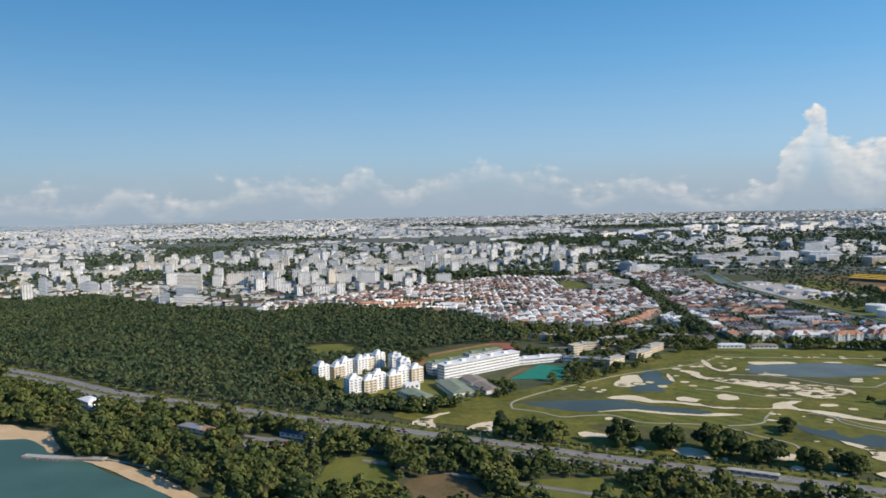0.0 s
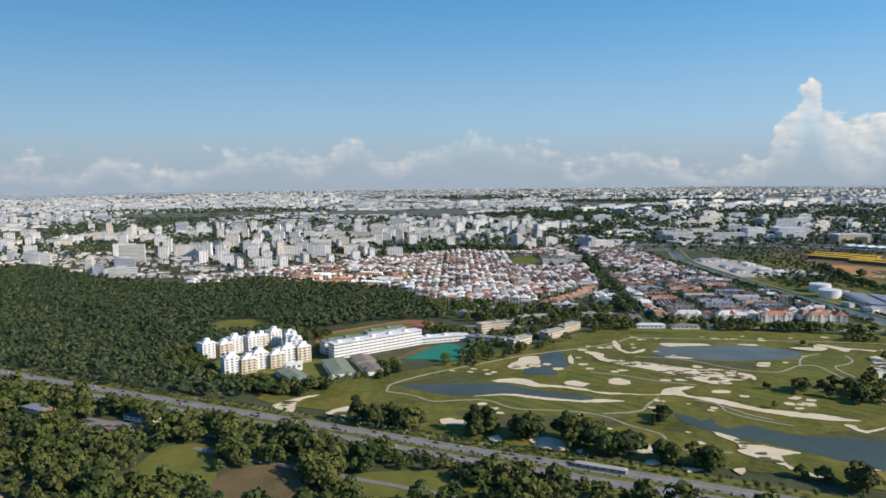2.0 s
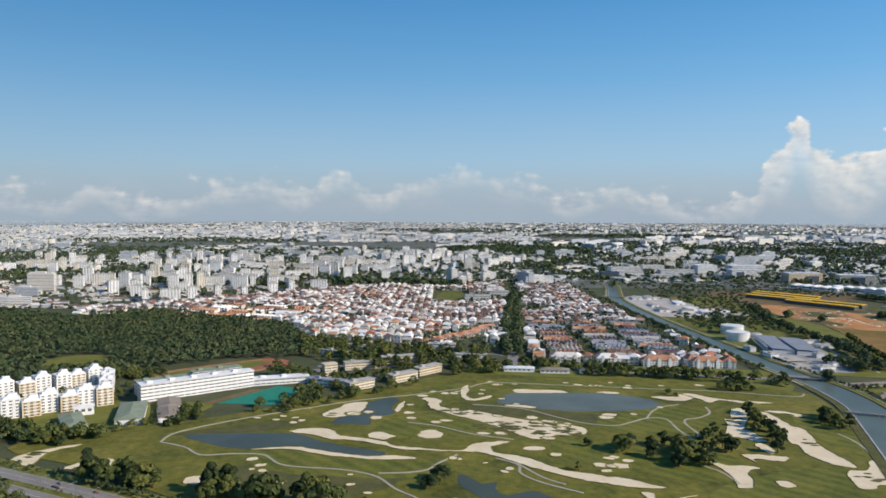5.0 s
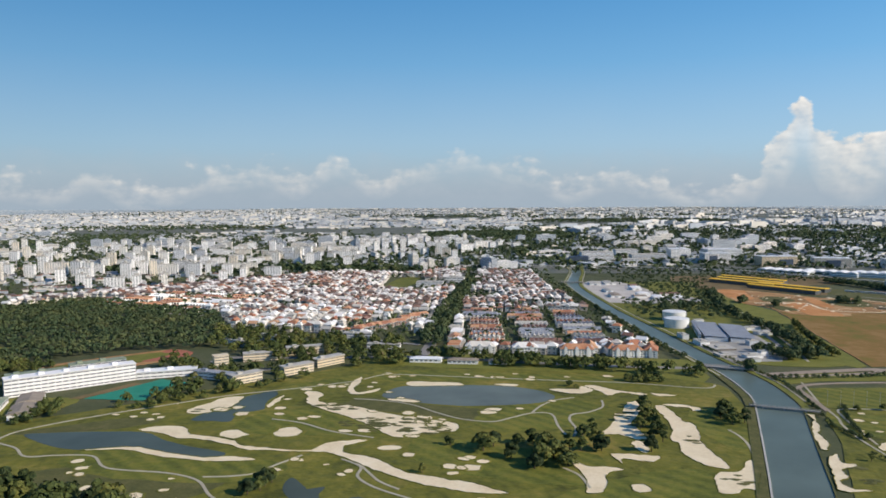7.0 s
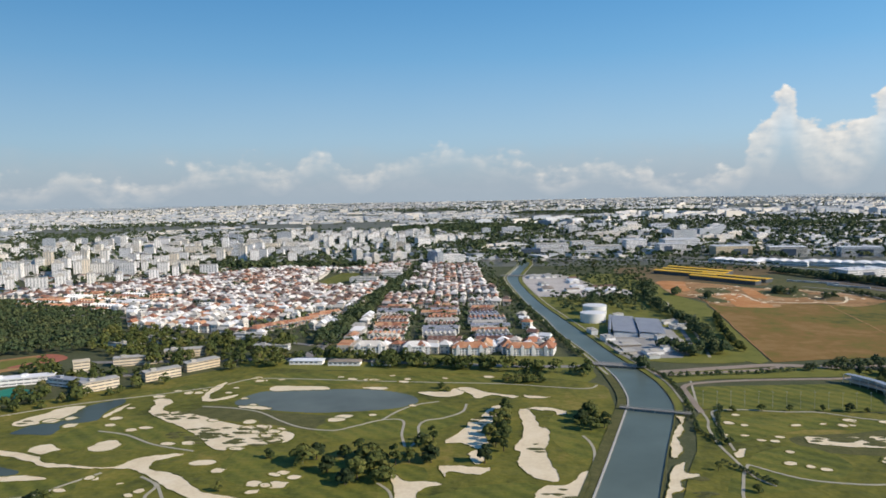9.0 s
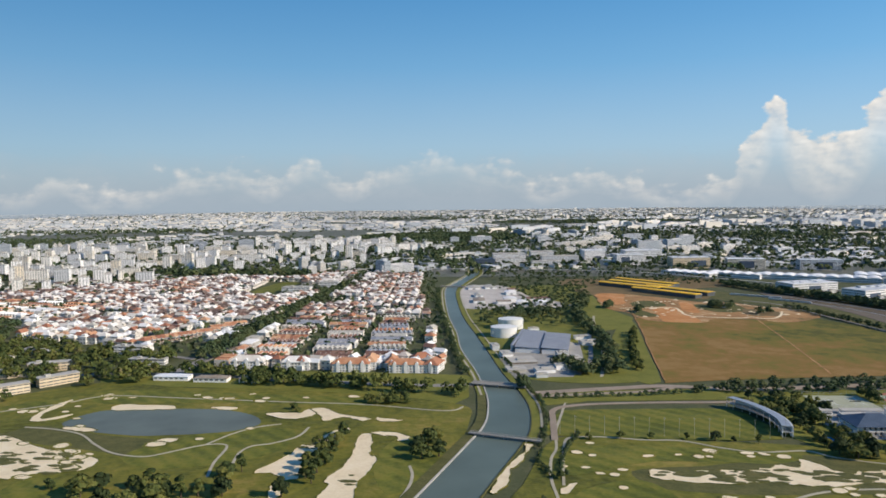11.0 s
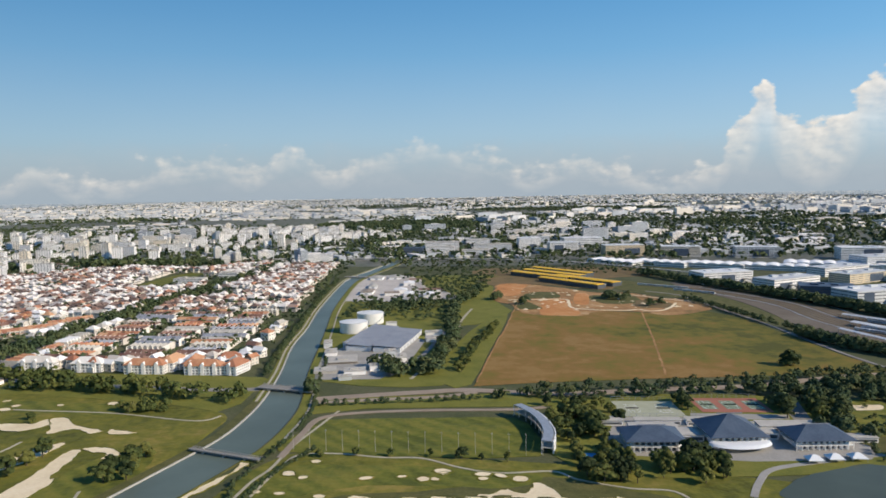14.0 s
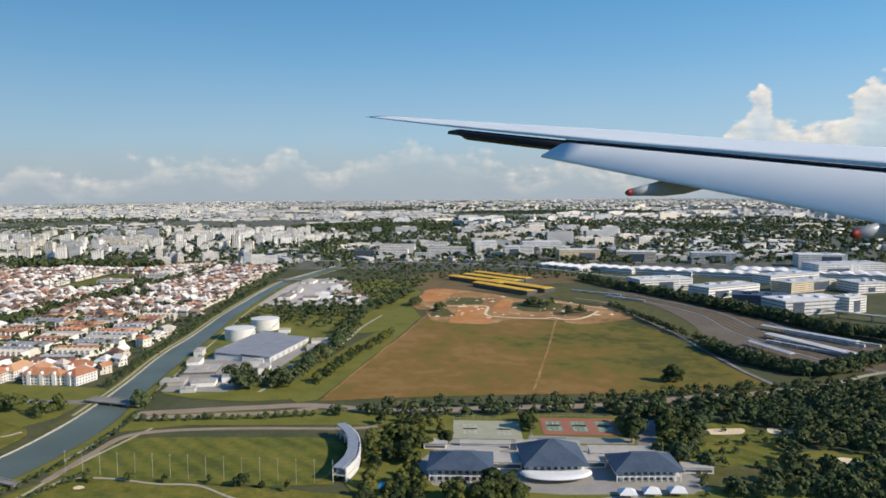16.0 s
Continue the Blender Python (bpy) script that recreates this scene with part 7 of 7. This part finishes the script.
# ---- the city inland, to the horizon ----
cs = np.random.default_rng(12)
low_w, low_r, low_h, tall_w, tall_b = Shape(), Shape(), Shape(), Shape(), Shape()
banned = [zone, [(700, 1100), (2300, 700), (2300, 2450), (860, 2560), (700, 2560)], forest]
n = 0
while n < 10500:
    y = 1650 * math.exp(2.5 * cs.random())
    x = MIDX + cs.uniform(-1, 1) * (0.60 * y + 800)
    if any(inside(x, y, p) for p in banned) or y > 21000:
        continue
    dens = noise.noise((x * 0.0011, y * 0.0011, 1.5)) + 0.35 * noise.noise((x * 0.005, y * 0.005, 3.5))
    east = x > 500 + 0.06 * y and y < 7000
    if dens < (-0.24 if x > 0.1 * y else -0.38) and y > 2300 or y < 5200 and cs.random() < (0.6 if east and y < 4200 else 0.42 if east else 0.35):
        continue
    if abs(x - 760) < 430 and abs(y - 4300) < 330 or abs(x - 2100) < 900 and abs(y - 6500) < 500:
        continue
    n += 1
    px, py, pz, k = placed(x, y)
    a = 0.5 * noise.noise((x * 0.001, y * 0.001, 9.0)) + 0.3 + (1.57 if cs.random() < 0.3 else 0)
    c, s = math.cos(a), math.sin(a)
    tower = dens > 0.02 and cs.random() < (0.22 if east and y > 2900 else 0.07 if east else 0.1 if y < 2300 else 0.30 if y < 5000 else 0.26)
    if tower:
        w, d, h = cs.choice((40, 60, 80, 100) if east else (18, 24, 45, 60)) * (1.0 if y < 4000 else 1.35), cs.uniform(12, 20), cs.choice((22, 28, 34, 40, 50), p=(0.25, 0.3, 0.25, 0.15, 0.05)) * (1.0 if y < 5000 else 0.8)
    else:
        w, d, h = (cs.uniform(30, 95), cs.uniform(16, 40), cs.uniform(6, 15)) if y > 3800 else (cs.uniform(14, 55), cs.uniform(10, 26), cs.uniform(4, 11)) if y > 2500 and not east else (cs.uniform(24, 90), cs.uniform(16, 36), cs.uniform(6, 15)) if y > 2500 else (cs.uniform(10, 30), cs.uniform(9, 15), cs.uniform(4, 8))
    if y > 9000:
        h *= 0.6
    w, d, h = w * k, d * k, h * k

    def put(dst, x0, x1, y0, y1, z0, z1):
        q = [(px + c * u - s * v, py + s * u + c * v, pz + z) for z in (z0, z1) for u, v in ((x0, y0), (x1, y0), (x1, y1), (x0, y1))]
        dst.add(q, [(4, 5, 6, 7), (0, 1, 5, 4), (1, 2, 6, 5), (2, 3, 7, 6), (3, 0, 4, 7)])
    if tower:
        put(tall_w, -w / 2, w / 2, -d / 2, d / 2, -1, h)
        put(low_r, -w / 5, w / 6, -d / 3, d / 4, h, h + 4 * k)
        if y < 4600:
            m = int(h / 3.4)
            for f in range(m):
                put(tall_b, -w / 2 - 0.08, w / 2 + 0.08, -d / 2 - 0.08, d / 2 + 0.08, h * (f + 0.35) / m, h * (f + 0.6) / m)
    else:
        put(low_w, -w / 2, w / 2, -d / 2, d / 2, -1, h)
        put(low_r if y > 2500 else low_h, -w / 2 - 0.4 * k, w / 2 + 0.4 * k, -d / 2 - 0.4 * k, d / 2 + 0.4 * k, h, h + 1.2 * k)
for sh, name, m, label in ((low_w, "city_walls", "city_wall", "pale walls of the low buildings of the far city"), (low_r, "city_roofs", "city_roof", "grey and white flat roofs of the far city"), (low_h, "town_roofs", "house_roof", "mixed tiled and pale roofs of the nearer town"), (tall_w, "city_towers", "city_wall", "pale tower blocks of the far city"), (tall_b, "city_window_bands", "window", "dark window bands of the far tower blocks")):
    tagged(new(name, sh.mesh(name, M[m])), label, "city", kind="stuff")

# ---- the aircraft's wing, as it stands at the end of the flight ----
fwd = Vector((0.9407, 0.3392, 0)).normalized()
side = Vector((-fwd.y, fwd.x, 0))
wing = thing("aircraft_wing", "white airliner wing with lowered flaps seen from the cabin", "aircraft wing")
wing.matrix_basis = Matrix.Translation(PATH[-1][1]) @ Matrix((fwd, side, (0, 0, 1))).transposed().to_4x4()


def loft(sections, name, material, smooth=True):
    """A solid skinned over rings of points from root to tip."""
    m = len(sections[0])
    v = [p for s in sections for p in s]
    f = [(i * m + k, i * m + (k + 1) % m, (i + 1) * m + (k + 1) % m, (i + 1) * m + k) for i in range(len(sections) - 1) for k in range(m)]
    f += [tuple(range(m))[::-1], tuple(range((len(sections) - 1) * m, len(sections) * m))]
    return mesh_of(name, v, f, material, smooth=smooth)


def trailing(l):
    return 15.4 - 0.31 * l


def height(l):
    """Height of the wing's rear edge above the eye at the span l."""
    return -0.98 + 0.128 * l + 0.0009 * max(0, l - 14) ** 2


def foil(l, chord, thick):
    te, z = trailing(l), height(l)
    prof = ((0, 0.00), (0.15, 0.045), (0.4, 0.10), (0.7, 0.11), (0.92, 0.06), (1.0, 0.0), (0.92, -0.05), (0.6, -0.07), (0.3, -0.05), (0.1, -0.02))
    return [(te + chord * u, l, z + thick * chord * v + 0.004 * chord * u) for u, v in prof]


part("wing_panel", loft([foil(l, 1.6 + 0.42 * (28.6 - l), 0.17 if l < 20 else 0.30) for l in (5, 8, 11, 14, 17, 20, 23, 26, 28, 28.6)], "wing_panel", M["wing_paint"]), wing, "white upper wing skin")


def flap_ring(l, droop, depth):
    te, z = trailing(l), height(l)
    return [(te + 0.15, l, z - 0.05), (te - 0.25, l, z - 0.12), (te - depth, l, z - droop), (te - depth - 0.03, l, z - droop - 0.06), (te - depth * 0.3, l, z - droop * 0.75), (te + 0.4, l, z - 0.40)]


part("flap", loft([flap_ring(l, 1.02 - 0.045 * (l - 5), 1.5 - 0.05 * (l - 5)) for l in (5, 8, 11, 14, 17, 17.9)], "flap", M["wing_paint"]), wing, "white lowered inboard flap")
# near-black colour holds the shade under the outboard trailing edge
part("aileron", loft([flap_ring(l, 0.20 - 0.008 * (l - 18), 0.24) for l in (18.1, 20, 22, 22.9)], "aileron", M["dark_plastic_and_shade"]), wing, "outboard flap coloured near black for its shaded underside")
# a thin dark strip drawn in for the shade between wing and flap
gap = Shape()
for l0, l1 in ((5, 11), (11, 18)):
    gap.add([(trailing(l) + u, l, height(l) + z) for l in (l0, l1) for u, z in ((-0.06, -0.05), (-0.02, -0.005), (0.1, -0.08))], [(0, 1, 4, 3), (1, 2, 5, 4), (2, 0, 3, 5), (2, 1, 0), (3, 4, 5)])
part("flap_gap", gap.mesh("flap_gap", M["dark_plastic_and_shade"]), wing, "dark strip for the shaded gap between wing and flap")
for l, aft, drop in ((14.2, -1.75, -0.80), (9.4, -1.9, -0.88)):
    def ring(u, r):
        return [(trailing(l) + u, l + r * 0.5 * math.cos(a), height(l) + drop + 0.10 * u + 0.75 * r * math.sin(a)) for a in [6.283 * k / 10 for k in range(10)]]
    fair = part("flap_fairing", loft([ring(aft + 0.16, 0.12), ring(aft + 0.5, 0.17), ring(-0.8, 0.25), ring(-0.2, 0.27), ring(0.9, 0.12)], "flap_fairing", M["fairing_shade_paint"]), wing, "grey canoe-shaped flap track fairing, darkened for the flap shadow")
    part("tip", loft([ring(aft, 0.04), ring(aft + 0.05, 0.09), ring(aft + 0.17, 0.125)], "tip", M["red_paint"]), fair, "red fairing tip")

rim = thing("cabin_window_rim", "dark curved rim of the aircraft cabin window", "window rim")
rim.matrix_basis = look(PATH[-1][1], PATH[-1][2], PATH[-1][3])
pts = [(0.330, 0.02), (0.262, -0.06), (0.222, -0.13), (0.200, -0.19), (0.196, -0.26)]
rv = []
for u, v in curve_pts(pts, 4, False):
    rv += [(u, v, -0.36), (u + 0.006, v, -0.34), (u + 0.2, v - 0.02, -0.33), (u + 0.2, v - 0.02, -0.38)]
rn = len(rv) // 4
part("rim", mesh_of("rim", rv, [(4 * i + k, 4 * i + (k + 1) % 4, 4 * i + 4 + (k + 1) % 4, 4 * i + 4 + k) for i in range(rn - 1) for k in range(4)], M["dark_plastic_and_shade"]), rim)

# ---- from plan to ground: a smooth warp to the refitted camera path, then UNIT scale ----
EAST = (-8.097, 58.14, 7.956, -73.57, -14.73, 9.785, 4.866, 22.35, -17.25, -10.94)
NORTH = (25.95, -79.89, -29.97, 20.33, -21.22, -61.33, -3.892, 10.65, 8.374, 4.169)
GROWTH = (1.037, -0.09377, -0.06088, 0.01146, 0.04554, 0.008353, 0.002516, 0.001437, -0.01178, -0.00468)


def plan_warp(x, y):
    """The warp at places of the plan, fitted to the camera path: metres east and north, and the growth of heights
    there.
    """
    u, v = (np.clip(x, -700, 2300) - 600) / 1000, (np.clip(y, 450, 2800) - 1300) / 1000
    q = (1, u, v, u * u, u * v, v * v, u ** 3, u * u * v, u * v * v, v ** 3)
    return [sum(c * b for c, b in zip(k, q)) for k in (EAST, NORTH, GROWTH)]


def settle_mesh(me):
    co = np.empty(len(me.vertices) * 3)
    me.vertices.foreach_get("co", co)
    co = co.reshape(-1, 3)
    e, n, g = plan_warp(co[:, 0], co[:, 1])
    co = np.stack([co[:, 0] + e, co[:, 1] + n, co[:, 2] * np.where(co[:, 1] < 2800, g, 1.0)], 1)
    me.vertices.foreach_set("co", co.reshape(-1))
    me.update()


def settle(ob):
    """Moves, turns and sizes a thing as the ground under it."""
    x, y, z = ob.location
    e, n, g = plan_warp(x, y)
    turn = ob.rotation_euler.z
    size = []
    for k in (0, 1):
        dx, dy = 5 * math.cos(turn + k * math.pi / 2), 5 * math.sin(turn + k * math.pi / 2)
        e2, n2, _ = plan_warp(x + dx, y + dy)
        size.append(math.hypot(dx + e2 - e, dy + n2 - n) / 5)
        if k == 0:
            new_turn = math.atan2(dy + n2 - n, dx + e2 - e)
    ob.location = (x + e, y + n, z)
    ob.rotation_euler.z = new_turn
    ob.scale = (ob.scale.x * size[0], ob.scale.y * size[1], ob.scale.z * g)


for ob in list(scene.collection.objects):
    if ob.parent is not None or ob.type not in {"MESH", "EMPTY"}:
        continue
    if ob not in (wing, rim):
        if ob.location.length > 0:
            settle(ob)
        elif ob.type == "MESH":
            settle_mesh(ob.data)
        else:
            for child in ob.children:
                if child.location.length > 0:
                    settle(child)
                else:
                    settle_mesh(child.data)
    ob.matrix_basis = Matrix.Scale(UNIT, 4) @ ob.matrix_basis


# ---- far cumulus clouds along the horizon: a plain backdrop of distance ----
def cloud_material(centre):
    """Sunlit cumulus tops over a grey, hazy bank, thinning to nothing above."""
    m = bpy.data.materials.new("cloud_bank")
    m.use_nodes = True
    t = m.node_tree
    t.nodes.clear()
    off = t.nodes.new("ShaderNodeVectorMath")
    off.operation = "SUBTRACT"
    t.links.new(t.nodes.new("ShaderNodeNewGeometry").outputs["Position"], off.inputs[0])
    off.inputs[1].default_value = centre
    xyz = t.nodes.new("ShaderNodeSeparateXYZ")
    t.links.new(off.outputs[0], xyz.inputs[0])
    x, y, z = xyz.outputs
    az = calc(t, "MULTIPLY", calc(t, "ARCTAN2", x, y), 57.3)
    el = calc(t, "MULTIPLY", calc(t, "DIVIDE", z, CLOUD_R * UNIT), 57.3)
    flat = t.nodes.new("ShaderNodeCombineXYZ")
    t.links.new(az, flat.inputs[0])
    t.links.new(calc(t, "MULTIPLY", el, 1.55), flat.inputs[1])
    flat = flat.outputs[0]
    # height of the cloud tops over the bearing
    tops = ((-60, 2.6), (-33, 2.2), (-29, 1.6), (-26.8, 2.7), (-24, 1.2), (-21.5, 1.6), (-18.5, 2.6), (-14.6, 3.0), (-12.4, 2.0), (-9.2, 3.7), (-6, 2.0), (-2.3, 3.4), (1.4, 4.2), (5, 3.2), (9, 1.6), (12.5, 2.6), (15, 1.9), (18, 1.2), (20.5, 1.4), (22.4, 2.4), (23.8, 4.8), (25.6, 7.4), (26.8, 5.2), (28.6, 4.2), (30, 4.8), (32, 7.2), (36, 7.0), (42, 4.0), (60, 2.6))
    top = calc(t, "MULTIPLY", ramp(t, calc(t, "DIVIDE", calc(t, "ADD", az, 60.0), 120.0), [((a + 60) / 120, (h / 10,) * 3) for a, h in tops], "EASE"), 10.0)

    def field(shift):
        """Billows of several sizes, read a little towards the sun by shift."""
        at = t.nodes.new("ShaderNodeVectorMath")
        at.operation = "ADD"
        t.links.new(flat, at.inputs[0])
        at.inputs[1].default_value = (shift, shift * 0.9, 0)
        at = at.outputs[0]
        a = calc(t, "MULTIPLY", calc(t, "SUBTRACT", noise_of(t, at, 0.34, 6, 0.56), 0.5), 4.6)
        v = t.nodes.new("ShaderNodeTexVoronoi")
        v.feature = "SMOOTH_F1"
        v.inputs["Scale"].default_value = 0.72
        v.inputs["Detail"].default_value = 2.0
        t.links.new(at, v.inputs["Vector"])
        return calc(t, "ADD", a, calc(t, "MULTIPLY", calc(t, "SUBTRACT", 0.42, v.outputs["Distance"]), 1.7))

    here, sunward = field(0.0), field(0.38)
    lift = calc(t, "ADD", calc(t, "SUBTRACT", top, el), here)
    east = calc(t, "MULTIPLY", calc(t, "SUBTRACT", az, 20.5), 0.25, clamp=True)
    # white heads of the clouds, thinning downwards into the grey bank
    head = calc(t, "MULTIPLY", lift, calc(t, "ADD", 0.75, calc(t, "MULTIPLY", east, 0.9)), clamp=True)
    deep = calc(t, "SUBTRACT", 1.15, calc(t, "MULTIPLY", calc(t, "SUBTRACT", calc(t, "ADD", top, 0.4), el), calc(t, "SUBTRACT", 0.40, calc(t, "MULTIPLY", east, 0.20))), clamp=True)
    head = calc(t, "MULTIPLY", calc(t, "MULTIPLY", head, deep), calc(t, "ADD", 0.78, calc(t, "MULTIPLY", east, 0.18)))
    bank = calc(t, "MULTIPLY", calc(t, "ADD", calc(t, "SUBTRACT", 3.6, el), calc(t, "MULTIPLY", here, 0.35)), 0.30, clamp=True)
    bank = calc(t, "MULTIPLY", bank, 0.72)
    light = calc(t, "ADD", 0.60, calc(t, "MULTIPLY", calc(t, "SUBTRACT", here, sunward), 0.30))
    light = calc(t, "ADD", light, calc(t, "MULTIPLY", east, 0.06))
    col = ramp(t, light, [(0.12, (0.45, 0.51, 0.575)), (0.42, (0.60, 0.63, 0.655)), (0.66, (0.80, 0.765, 0.715)), (0.95, (0.98, 0.92, 0.84))])
    grey = ramp(t, calc(t, "ADD", 0.5, calc(t, "MULTIPLY", here, 0.22)), [(0.2, (0.40, 0.465, 0.535)), (0.8, (0.51, 0.555, 0.60))])
    low = calc(t, "POWER", 2.718, calc(t, "MULTIPLY", calc(t, "MAXIMUM", calc(t, "ADD", el, 0.6), 0.0), -0.5))
    grey = blend(t, calc(t, "MULTIPLY", low, 0.85), grey, (0.365, 0.44, 0.52))
    cover = calc(t, "SUBTRACT", 1.0, calc(t, "MULTIPLY", calc(t, "SUBTRACT", 1.0, head), calc(t, "SUBTRACT", 1.0, bank)))
    col = blend(t, calc(t, "DIVIDE", head, calc(t, "MAXIMUM", cover, 0.01), clamp=True), grey, col)
    glow = t.nodes.new("ShaderNodeEmission")
    t.links.new(col, glow.inputs[0])
    mix = t.nodes.new("ShaderNodeMixShader")
    t.links.new(cover, mix.inputs[0])
    t.links.new(t.nodes.new("ShaderNodeBsdfTransparent").outputs[0], mix.inputs[1])
    t.links.new(glow.outputs[0], mix.inputs[2])
    t.links.new(mix.outputs[0], t.nodes.new("ShaderNodeOutputMaterial").inputs[0])
    return m


CLOUD_R = 9600.0
eye = Vector((556, 192, 225)) * UNIT
cv = [((eye.x + CLOUD_R * UNIT * math.sin(radians(a)), eye.y + CLOUD_R * UNIT * math.cos(radians(a)), z * UNIT)) for a in range(-62, 63, 2) for z in (-150, 600, 1300, 2200)]
cf = [(4 * i + k, 4 * i + 4 + k, 4 * i + 5 + k, 4 * i + 1 + k) for i in range(62) for k in range(3)]
surface("cloud_backdrop", mesh_of("cloud_backdrop", cv, cf, cloud_material(eye)), "bank of white cumulus clouds over the horizon")
